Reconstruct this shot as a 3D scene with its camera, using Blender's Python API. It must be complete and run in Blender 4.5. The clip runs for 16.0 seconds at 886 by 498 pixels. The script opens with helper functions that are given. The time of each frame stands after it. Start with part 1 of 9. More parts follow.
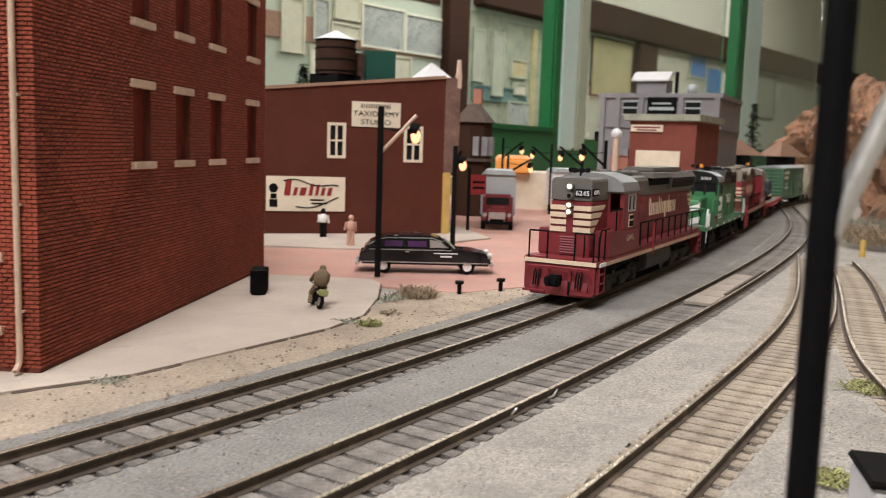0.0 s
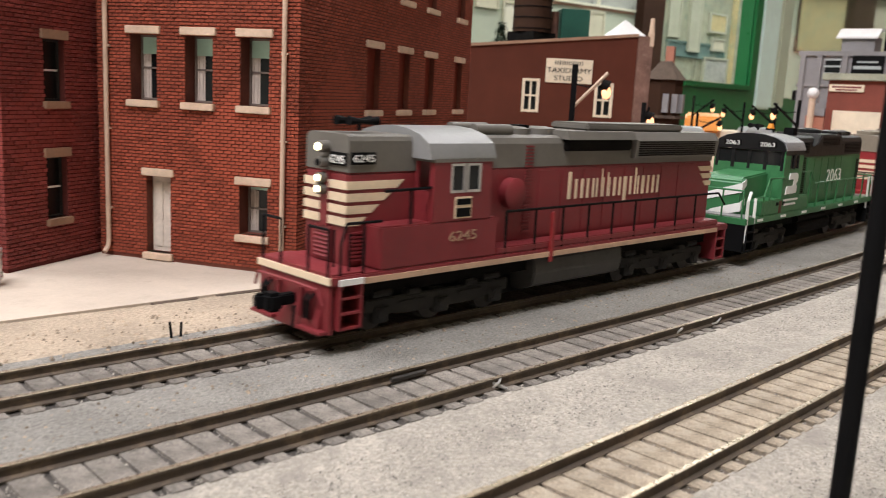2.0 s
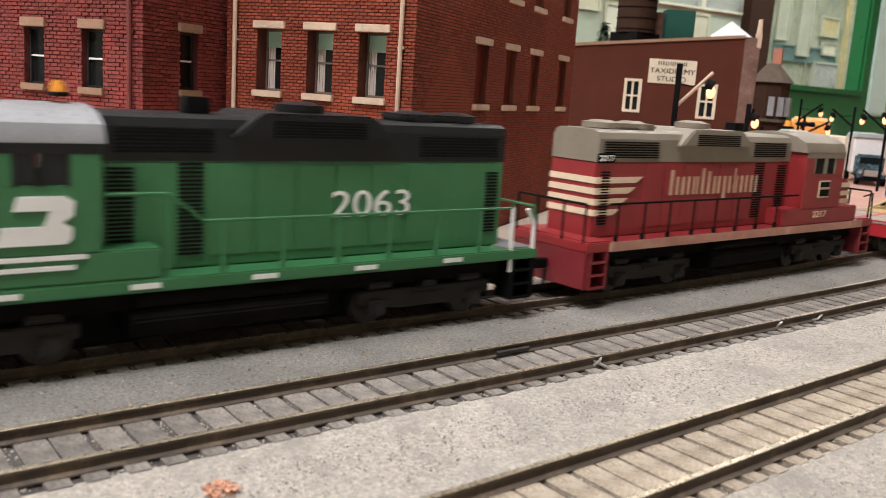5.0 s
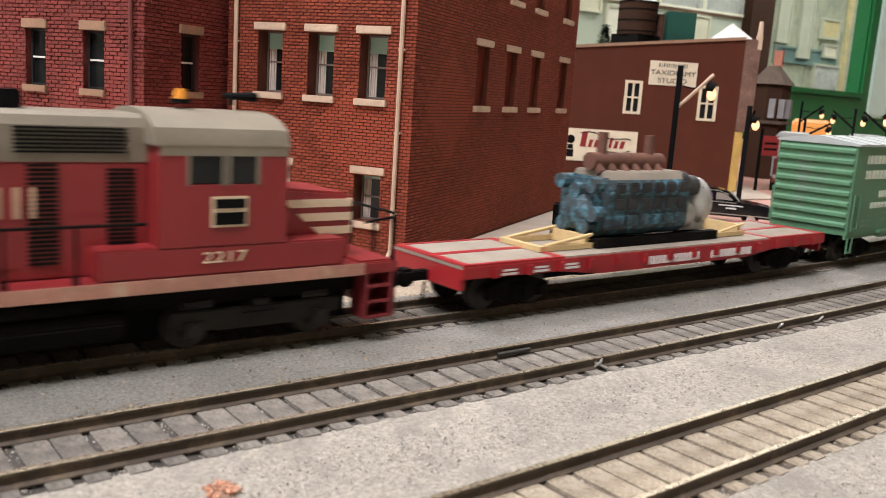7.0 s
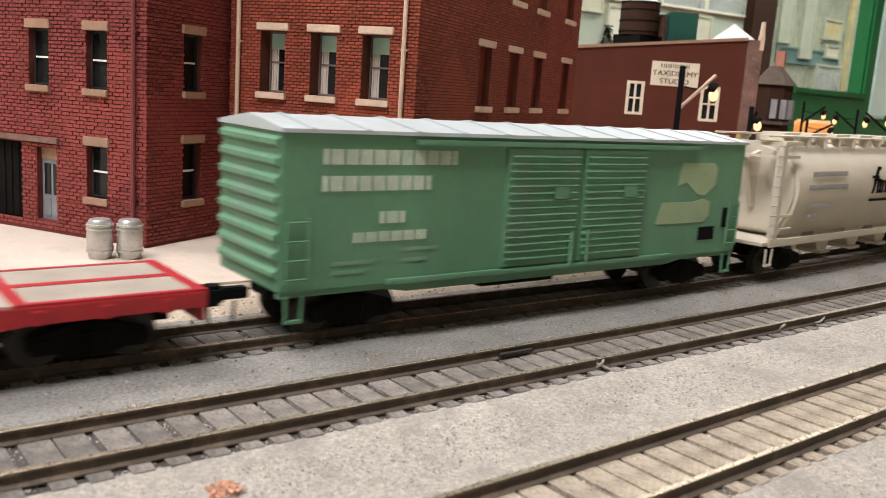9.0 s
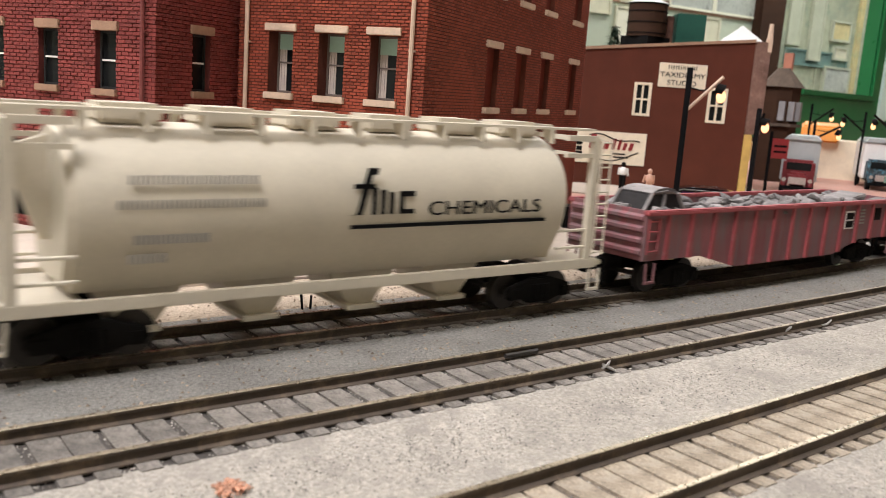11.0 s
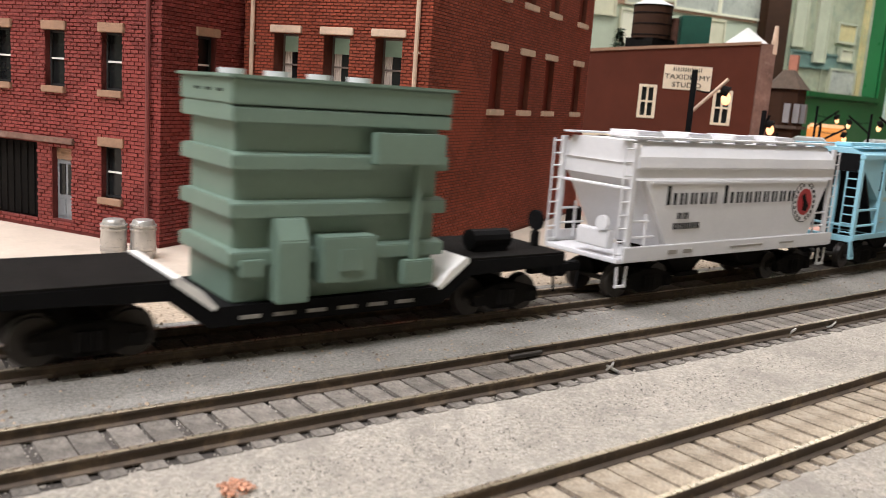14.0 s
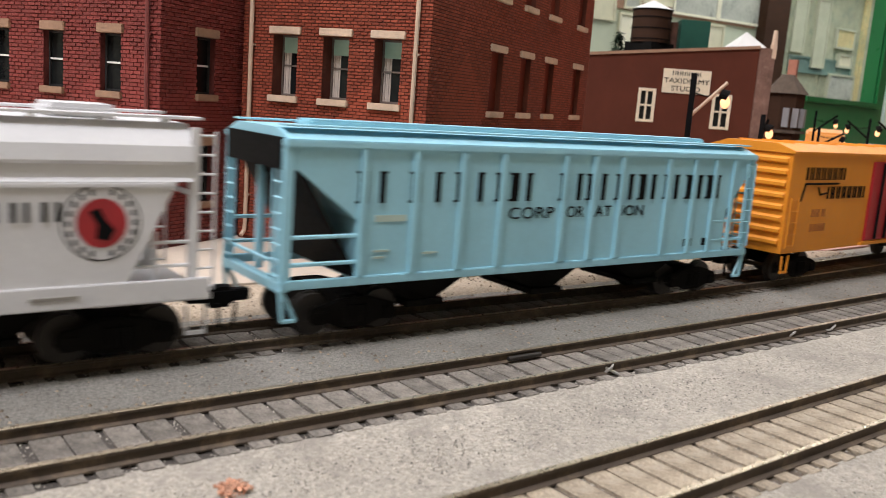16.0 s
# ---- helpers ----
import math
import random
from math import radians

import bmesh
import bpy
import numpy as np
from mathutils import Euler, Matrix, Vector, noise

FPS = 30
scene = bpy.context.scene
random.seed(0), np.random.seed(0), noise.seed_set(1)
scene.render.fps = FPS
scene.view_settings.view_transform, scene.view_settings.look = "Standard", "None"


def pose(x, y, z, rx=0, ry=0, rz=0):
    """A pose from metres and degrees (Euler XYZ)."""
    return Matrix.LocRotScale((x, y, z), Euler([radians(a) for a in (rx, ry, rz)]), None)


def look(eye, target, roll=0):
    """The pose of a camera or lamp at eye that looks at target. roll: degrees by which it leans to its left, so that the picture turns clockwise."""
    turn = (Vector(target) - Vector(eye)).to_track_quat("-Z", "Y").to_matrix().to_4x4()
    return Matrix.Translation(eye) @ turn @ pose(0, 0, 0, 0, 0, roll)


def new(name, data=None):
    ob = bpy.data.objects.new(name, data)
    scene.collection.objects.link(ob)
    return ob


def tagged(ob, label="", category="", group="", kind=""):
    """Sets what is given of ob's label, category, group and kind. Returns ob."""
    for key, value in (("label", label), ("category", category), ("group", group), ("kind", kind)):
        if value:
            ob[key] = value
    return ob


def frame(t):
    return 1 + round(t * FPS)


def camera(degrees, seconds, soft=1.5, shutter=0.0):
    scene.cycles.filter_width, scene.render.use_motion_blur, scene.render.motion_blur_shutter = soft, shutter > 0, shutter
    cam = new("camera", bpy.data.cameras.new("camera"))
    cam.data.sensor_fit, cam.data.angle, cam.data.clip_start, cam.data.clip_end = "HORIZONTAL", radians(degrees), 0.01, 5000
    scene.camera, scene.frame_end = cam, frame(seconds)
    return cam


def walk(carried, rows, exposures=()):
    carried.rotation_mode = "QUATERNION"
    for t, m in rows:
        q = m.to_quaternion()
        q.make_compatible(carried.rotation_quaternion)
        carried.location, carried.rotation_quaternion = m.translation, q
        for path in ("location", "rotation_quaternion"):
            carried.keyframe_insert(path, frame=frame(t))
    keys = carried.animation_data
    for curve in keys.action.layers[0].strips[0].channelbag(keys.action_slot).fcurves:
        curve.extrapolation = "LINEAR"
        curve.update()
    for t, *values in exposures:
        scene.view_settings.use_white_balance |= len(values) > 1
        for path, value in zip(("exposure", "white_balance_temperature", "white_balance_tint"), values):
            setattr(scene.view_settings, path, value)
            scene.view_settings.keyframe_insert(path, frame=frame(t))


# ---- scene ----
# Model railway in HO scale: all sizes below are prototype metres, K turns them into the real ones.
K = 1 / 87.1
LENS = 54.45
cam = camera(LENS, 16.0, soft=0.9, shutter=0.4)
cam.data.dof.use_dof = True
cam.data.dof.focus_distance, cam.data.dof.aperture_fstop = 0.28, 42.0
PATH = [
    (0, -0.031, -8.918, 6.013, -6.81, 1.85, -56.88),
    (0.5, -0.881, -9.347, 5.949, -7.50, 2.21, -53.95),
    (1, -1.788, -10.010, 5.843, -8.51, 2.53, -50.94),
    (1.5, -2.625, -10.495, 5.973, -9.62, 2.72, -47.97),
    (2, -3.343, -11.184, 5.977, -10.23, 2.90, -44.88),
    (2.5, -4.015, -11.733, 5.944, -10.87, 2.99, -42.35),
    (3, -4.242, -11.746, 5.779, -11.21, 3.37, -40.63),
    (3.5, -4.270, -11.699, 5.675, -11.14, 3.60, -39.44),
    (4, -4.355, -11.765, 5.702, -10.91, 3.68, -38.93),
    (4.5, -4.365, -11.795, 5.691, -10.63, 3.70, -38.76),
    (5, -4.377, -11.793, 5.705, -10.46, 3.75, -38.74),
    (7.5, -4.390, -11.801, 5.692, -10.33, 3.79, -38.67),
    (8, -4.404, -11.814, 5.710, -10.37, 3.78, -38.61),
    (8.5, -4.408, -11.820, 5.721, -10.39, 3.75, -38.57),
    (9, -4.416, -11.809, 5.714, -10.35, 3.85, -38.59),
    (11.5, -4.448, -11.844, 5.719, -10.32, 4.07, -38.03),
    (12, -4.426, -11.833, 5.707, -10.31, 4.06, -37.92),
    (12.5, -4.423, -11.835, 5.712, -10.34, 4.04, -37.85),
    (13, -4.447, -11.868, 5.742, -10.36, 4.02, -37.83),
    (13.5, -4.442, -11.859, 5.723, -10.30, 4.07, -37.84),
    (14, -4.472, -11.883, 5.720, -10.24, 4.09, -37.84),
    (14.5, -4.464, -11.866, 5.718, -10.22, 4.12, -37.84),
    (15, -4.461, -11.849, 5.707, -10.17, 4.13, -37.86),
    (15.5, -4.451, -11.812, 5.690, -10.10, 4.20, -37.91),
    (16, -4.446, -11.830, 5.640, -9.96, 4.30, -37.93),
]


def eye_pose(x, y, z, pitch, roll, yaw):
    return (Matrix.Translation(Vector((x, y, z)) * K) @ Matrix.Rotation(radians(yaw), 4, "Z")
            @ Matrix.Rotation(radians(90 + pitch), 4, "X") @ Matrix.Rotation(radians(roll), 4, "Z"))


walk(cam, [(r[0], eye_pose(*r[1:])) for r in PATH], exposures=((0, -0.2), (1, -0.16), (2, -0.04), (3, 0), (14.6, 0), (15.3, -0.08), (16, -0.2)))

# ---- light: assumed ceiling tubes out of view, over a faint even world colour ----
scene.view_settings.exposure = 0.0
world = bpy.data.worlds.new("room_air")
scene.world = world
world.use_nodes = True
world.node_tree.nodes["Background"].inputs[0].default_value = (0.98, 0.99, 1.0, 1)
world.node_tree.nodes["Background"].inputs[1].default_value = 0.01


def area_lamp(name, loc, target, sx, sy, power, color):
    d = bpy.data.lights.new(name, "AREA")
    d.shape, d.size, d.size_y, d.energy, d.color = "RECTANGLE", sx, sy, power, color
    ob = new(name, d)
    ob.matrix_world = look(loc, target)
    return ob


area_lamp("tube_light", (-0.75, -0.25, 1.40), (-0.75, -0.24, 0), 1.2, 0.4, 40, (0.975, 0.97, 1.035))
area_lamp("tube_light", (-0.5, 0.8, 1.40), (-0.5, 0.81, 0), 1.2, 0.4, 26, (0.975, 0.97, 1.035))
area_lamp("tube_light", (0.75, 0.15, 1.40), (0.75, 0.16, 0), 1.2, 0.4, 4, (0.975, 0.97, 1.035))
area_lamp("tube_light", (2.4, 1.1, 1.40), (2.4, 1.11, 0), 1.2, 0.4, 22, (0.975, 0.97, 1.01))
# extra lamp, added to brighten the far end of the room
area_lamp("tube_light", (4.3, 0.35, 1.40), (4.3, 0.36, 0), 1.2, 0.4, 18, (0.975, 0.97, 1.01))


# ---- materials ----
def material(name, rgb, rough=0.5, metal=0.0, var=0.15, coarse=0.7, fine=9.0, bump=0.15, stain=None, stain_at=0.6, island=0.0,
             obj=0.0, emit=0.0, spec=0.5, streak=None, speck=None):
    """A surface with tone variation at two scales, fine relief, and optional stains. Scales are per prototype metre."""
    m = bpy.data.materials.new(name)
    m.use_nodes = True
    nt = m.node_tree
    n, l = nt.nodes, nt.links
    p = n["Principled BSDF"]
    tc = n.new("ShaderNodeTexCoord")
    mp = n.new("ShaderNodeMapping")
    mp.inputs["Scale"].default_value = (1 / K, 1 / K, 1 / K) if streak is None else tuple(s / K for s in streak)
    l.new(tc.outputs["Object"], mp.inputs["Vector"])

    def noise_tex(scale, detail=4.0, rough_=0.6):
        t = n.new("ShaderNodeTexNoise")
        t.inputs["Scale"].default_value, t.inputs["Detail"].default_value, t.inputs["Roughness"].default_value = scale, detail, rough_
        l.new(mp.outputs[0], t.inputs["Vector"])
        return t.outputs["Fac"]

    def mix(kind, fac, a, b):
        x = n.new("ShaderNodeMix")
        x.data_type, x.blend_type = "RGBA", kind
        for sock, v in ((x.inputs[0], fac), (x.inputs[6], a), (x.inputs[7], b)):
            if hasattr(v, "links"):
                l.new(v, sock)
            else:
                sock.default_value = v
        return x.outputs[2]

    def ramp(sock, lo, hi, a, b):
        r = n.new("ShaderNodeMapRange")
        r.inputs[1].default_value, r.inputs[2].default_value, r.inputs[3].default_value, r.inputs[4].default_value = lo, hi, a, b
        l.new(sock, r.inputs[0])
        return r.outputs[0]

    def grey(v):
        c = n.new("ShaderNodeCombineColor")
        for i in range(3):
            l.new(v, c.inputs[i])
        return c.outputs[0]

    col = (*rgb, 1)
    c1 = mix("MULTIPLY", 1.0, col, grey(ramp(noise_tex(coarse), 0.3, 0.7, 1 - var, 1 + var)))
    f = noise_tex(fine, 5.0, 0.7)
    c2 = mix("MULTIPLY", 1.0, c1, grey(ramp(f, 0.3, 0.7, 1 - (speck or var * 0.7), 1 + (speck or var * 0.7))))
    if island:
        g = n.new("ShaderNodeNewGeometry")
        c2 = mix("MULTIPLY", 1.0, c2, grey(ramp(g.outputs["Random Per Island"], 0, 1, 1 - island, 1 + island)))
    if obj:
        o = n.new("ShaderNodeObjectInfo")
        c2 = mix("MULTIPLY", 1.0, c2, grey(ramp(o.outputs["Random"], 0, 1, 1 - obj, 1 + obj)))
    if stain:
        c2 = mix("MIX", ramp(noise_tex(coarse * 2.3, 6.0, 0.7), stain_at, stain_at + 0.18, 0, 0.85), c2, (*stain, 1))
    l.new(c2, p.inputs["Base Color"])
    l.new(ramp(f, 0.3, 0.7, max(rough - 0.1, 0.02), min(rough + 0.1, 1)), p.inputs["Roughness"])
    p.inputs["Metallic"].default_value = metal
    p.inputs["Specular IOR Level"].default_value = spec
    if bump:
        b = n.new("ShaderNodeBump")
        b.inputs["Strength"].default_value, b.inputs["Distance"].default_value = bump, 0.05 * K
        l.new(f, b.inputs["Height"])
        l.new(b.outputs[0], p.inputs["Normal"])
    if emit:
        p.inputs["Emission Color"].default_value = col
        p.inputs["Emission Strength"].default_value = emit
    return m


def glass_material(name, tint, rough=0.05):
    m = bpy.data.materials.new(name)
    m.use_nodes = True
    p = m.node_tree.nodes["Principled BSDF"]
    p.inputs["Base Color"].default_value = (*tint, 1)
    p.inputs["Roughness"].default_value = rough
    p.inputs["Transmission Weight"].default_value = 1.0
    p.inputs["IOR"].default_value = 1.45
    return m


M = {
    "ballast": material("ballast", (0.42, 0.375, 0.315), 0.95, 0, 0.15, 0.3, 13, 1.6, stain=(0.30, 0.265, 0.225), stain_at=0.5, speck=0.44),
    "ballast_grey": material("ballast_grey", (0.27, 0.25, 0.22), 0.95, 0, 0.18, 0.5, 13, 1.6, speck=0.48, stain=(0.33, 0.30, 0.26), stain_at=0.55),
    "sand": material("sand", (0.45, 0.355, 0.26), 0.95, 0, 0.2, 0.5, 11, 1.6, speck=0.35, stain=(0.38, 0.30, 0.22), stain_at=0.55),
    "pebble": material("pebble", (0.34, 0.305, 0.26), 0.95, 0, 0.15, 1, 20, 0.3, island=0.6),
    "concrete": material("concrete", (0.49, 0.405, 0.325), 0.9, 0, 0.1, 0.4, 10, 0.2, stain=(0.40, 0.33, 0.265), stain_at=0.56),
    "street": material("street_pink", (0.50, 0.27, 0.21), 0.85, 0, 0.12, 0.25, 8, 0.15, stain=(0.44, 0.30, 0.25), stain_at=0.5),
    "street_grey": material("street_grey", (0.42, 0.36, 0.31), 0.85, 0, 0.12, 0.25, 8, 0.15),
    "tie": material("tie", (0.205, 0.178, 0.15), 0.95, 0, 0.25, 1.2, 14, 1.2, obj=0.26, speck=0.45, stain=(0.31, 0.275, 0.235), stain_at=0.56),
    "bed": material("track_bed_shaded", (0.06, 0.05, 0.042), 0.95, 0, 0.25, 1, 14, 0.6),
    "rail_side": material("rail_side", (0.085, 0.062, 0.044), 0.75, 0.1, 0.25, 0.8, 14, 0.3, stain=(0.19, 0.135, 0.085), stain_at=0.5),
    "rail_top": material("rail_top", (0.46, 0.38, 0.28), 0.3, 0.75, 0.25, 0.5, 10, 0.1),
    "brick_a": material("brick_a", (0.295, 0.065, 0.035), 0.8, 0, 0.16, 0.25, 9, 0.5, island=0.2, obj=0.08, spec=0.22),
    "mortar_a": material("mortar_a", (0.14, 0.045, 0.03), 0.95, 0, 0.2, 0.6, 12, 0.4, spec=0.2),
    "brick_b": material("brick_b", (0.235, 0.042, 0.035), 0.6, 0, 0.18, 0.25, 9, 0.6, island=0.16, obj=0.1, spec=0.4),
    "mortar_b": material("mortar_b", (0.135, 0.034, 0.029), 0.95, 0, 0.2, 0.6, 12, 0.4, spec=0.2),
    "blind": material("blind_panel", (0.17, 0.03, 0.018), 0.8, 0, 0.2, 0.8, 9, 0.2, spec=0.15),
    "stone": material("stone", (0.60, 0.44, 0.32), 0.85, 0, 0.14, 1.2, 10, 0.3),
    "stone_brown": material("stone_brown", (0.32, 0.19, 0.12), 0.85, 0, 0.14, 1.2, 10, 0.3),
    "pipe": material("pipe_paint", (0.56, 0.40, 0.29), 0.6, 0, 0.12, 1.0, 9, 0.1),
    "pipe_red": material("pipe_red", (0.17, 0.035, 0.03), 0.6, 0, 0.12, 1.0, 9, 0.1),
    "frame": material("window_frame_paint", (0.16, 0.12, 0.10), 0.7, 0, 0.1, 1, 9, 0.1),
    "cream": material("cream_paint", (0.74, 0.64, 0.48), 0.7, 0, 0.08, 1, 9, 0.1),
    "door_white": material("door_paint", (0.62, 0.53, 0.45), 0.7, 0, 0.12, 1.2, 9, 0.15, stain=(0.5, 0.38, 0.3), stain_at=0.6),
    "curtain": material("curtain_cloth", (0.54, 0.45, 0.39), 0.9, 0, 0.12, 3, 15, 0.2),
    "shade": material("mint_shade", (0.42, 0.62, 0.52), 0.8, 0, 0.06, 1, 9, 0.05),
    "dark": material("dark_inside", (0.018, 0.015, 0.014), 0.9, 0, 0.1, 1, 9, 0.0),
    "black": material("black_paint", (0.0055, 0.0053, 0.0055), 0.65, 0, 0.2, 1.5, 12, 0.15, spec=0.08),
    "black_gloss": material("black_gloss", (0.008, 0.007, 0.008), 0.12, 0, 0.1, 1, 9, 0.0),
    "weathered": material("weathered_shaded_black", (0.0085, 0.0074, 0.0066), 0.8, 0, 0.3, 1.2, 12, 0.3, stain=(0.018, 0.015, 0.012), stain_at=0.6, spec=0.07),
    "steel": material("wheel_steel", (0.05, 0.043, 0.038), 0.5, 0.6, 0.2, 2, 12, 0.2),
    "silver": material("silver_paint", (0.55, 0.53, 0.50), 0.35, 0.7, 0.1, 2, 12, 0.1),
    "brown_wall": material("brown_wall", (0.092, 0.025, 0.014), 0.8, 0, 0.12, 0.4, 8, 0.15, spec=0.2),
    "yellow_trim": material("yellow_trim", (0.55, 0.36, 0.10), 0.7, 0, 0.15, 1, 9, 0.1),
    "loco_red": material("loco_red", (0.182, 0.019, 0.023), 0.5, 0, 0.13, 0.6, 9, 0.08, stain=(0.155, 0.03, 0.03), stain_at=0.6),
    "loco_red_bright": material("loco_red_bright", (0.255, 0.021, 0.023), 0.45, 0, 0.1, 0.6, 9, 0.06),
    "loco_grey": material("loco_grey", (0.125, 0.113, 0.096), 0.55, 0, 0.14, 0.8, 9, 0.08),
    "loco_tan": material("loco_tan", (0.215, 0.18, 0.135), 0.5, 0, 0.1, 0.8, 9, 0.06),
    "loco_roof": material("loco_roof_light", (0.21, 0.206, 0.20), 0.42, 0, 0.08, 0.8, 9, 0.05),
    "loco_green": material("loco_green", (0.036, 0.155, 0.056), 0.45, 0, 0.12, 0.6, 9, 0.06),
    "loco_cream": material("loco_cream", (0.70, 0.55, 0.38), 0.55, 0, 0.08, 1, 9, 0.05),
    "white": material("white_paint", (0.78, 0.76, 0.72), 0.5, 0, 0.06, 1, 9, 0.05),
    "box_green": material("boxcar_green", (0.095, 0.22, 0.122), 0.5, 0, 0.16, 0.35, 9, 0.08, stain=(0.14, 0.20, 0.155), stain_at=0.54, streak=(1.2, 1.2, 0.45)),
    "box_roof": material("boxcar_roof", (0.44, 0.475, 0.47), 0.45, 0.2, 0.08, 0.6, 9, 0.05),
    "hopper_cream": material("hopper_cream", (0.56, 0.495, 0.385), 0.5, 0, 0.07, 0.4, 9, 0.05),
    "hopper_grey": material("hopper_grey", (0.64, 0.63, 0.635), 0.5, 0, 0.06, 0.4, 9, 0.05),
    "hopper_blue": material("hopper_blue", (0.30, 0.565, 0.665), 0.5, 0, 0.06, 0.4, 9, 0.05),
    "car_orange": material("car_orange", (0.72, 0.26, 0.018), 0.5, 0, 0.07, 0.4, 9, 0.05),
    "gondola_red": material("gondola_red", (0.215, 0.07, 0.075), 0.7, 0, 0.22, 0.5, 9, 0.15, stain=(0.175, 0.115, 0.115), stain_at=0.42, streak=(1.7, 1.7, 0.35)),
    "gondola_rib": material("gondola_rib", (0.31, 0.06, 0.065), 0.65, 0, 0.2, 0.8, 9, 0.12, stain=(0.33, 0.12, 0.12), stain_at=0.55),
    "scrap": material("scrap", (0.20, 0.18, 0.17), 0.8, 0.1, 0.3, 1.2, 8, 0.5, island=0.4),
    "transformer": material("transformer_green", (0.148, 0.215, 0.168), 0.5, 0, 0.07, 0.5, 9, 0.05),
    "deck": material("flatcar_deck", (0.29, 0.24, 0.19), 0.85, 0, 0.12, 1, 10, 0.2),
    "flat_red": material("flatcar_red", (0.34, 0.015, 0.02), 0.45, 0, 0.1, 0.8, 9, 0.06),
    "engine_blue": material("engine_blue", (0.035, 0.05, 0.058), 0.55, 0, 0.4, 1.5, 9, 0.4, stain=(0.11, 0.34, 0.45), stain_at=0.49),
    "engine_dark": material("engine_dark", (0.03, 0.03, 0.03), 0.6, 0, 0.4, 1.5, 9, 0.4, stain=(0.08, 0.18, 0.23), stain_at=0.6),
    "rust": material("rust", (0.14, 0.06, 0.04), 0.8, 0.1, 0.3, 1.5, 10, 0.3),
    "wood_new": material("yellow_wood", (0.60, 0.43, 0.21), 0.8, 0, 0.12, 2, 12, 0.2),
}
M["lamp_glow"] = material("lamp_glow", (1.0, 0.46, 0.22), 0.4, 0, 0.02, 1, 9, 0, emit=2.1)
M["head_glow"] = material("headlight_glow", (1.0, 0.86, 0.55), 0.4, 0, 0.02, 1, 9, 0, emit=5.0)
M["glass"] = material("window_glass", (0.012, 0.013, 0.013), 0.12, 0, 0.05, 1, 9, 0.0, spec=0.25)
M["loco_black"] = material("loco_black", (0.0065, 0.0065, 0.007), 0.42, 0, 0.15, 1.2, 10, 0.05, spec=0.35)
# black cab roof coloured grey, its gloss reflection put into the colour
M["cab_black"] = material("cab_black_sheen", (0.25, 0.25, 0.255), 0.32, 0, 0.12, 1.0, 10, 0.05)
M["truck_grey"] = material("truck_grey", (0.018, 0.0155, 0.0135), 0.75, 0.1, 0.3, 1.2, 12, 0.3, stain=(0.034, 0.028, 0.023), stain_at=0.58)
M["facade_brown"] = material("worn_brown_plaster", (0.19, 0.11, 0.085), 0.9, 0, 0.25, 0.8, 6, 0.2, stain=(0.30, 0.20, 0.16), stain_at=0.55, spec=0.2)
M["verge_stone"] = material("verge_stone", (0.29, 0.22, 0.155), 0.95, 0, 0.2, 1, 20, 0.3, island=0.6)
# pale door darkened to grey: the shade it stands in is coloured on
M["door_shaded"] = material("door_shaded_paint", (0.20, 0.21, 0.22), 0.7, 0, 0.15, 1.2, 9, 0.1)
M["sill_faded"] = material("sill_faded_red", (0.46, 0.22, 0.16), 0.6, 0, 0.2, 0.8, 9, 0.05, stain=(0.55, 0.40, 0.28), stain_at=0.55)
M["name_faded"] = material("name_faded_tan", (0.52, 0.33, 0.22), 0.6, 0, 0.15, 1, 9, 0.05)
M["tie_pale"] = material("tie_pale", (0.36, 0.29, 0.21), 0.95, 0, 0.22, 1.2, 14, 1.2, obj=0.14, speck=0.4, stain=(0.42, 0.36, 0.28), stain_at=0.52)


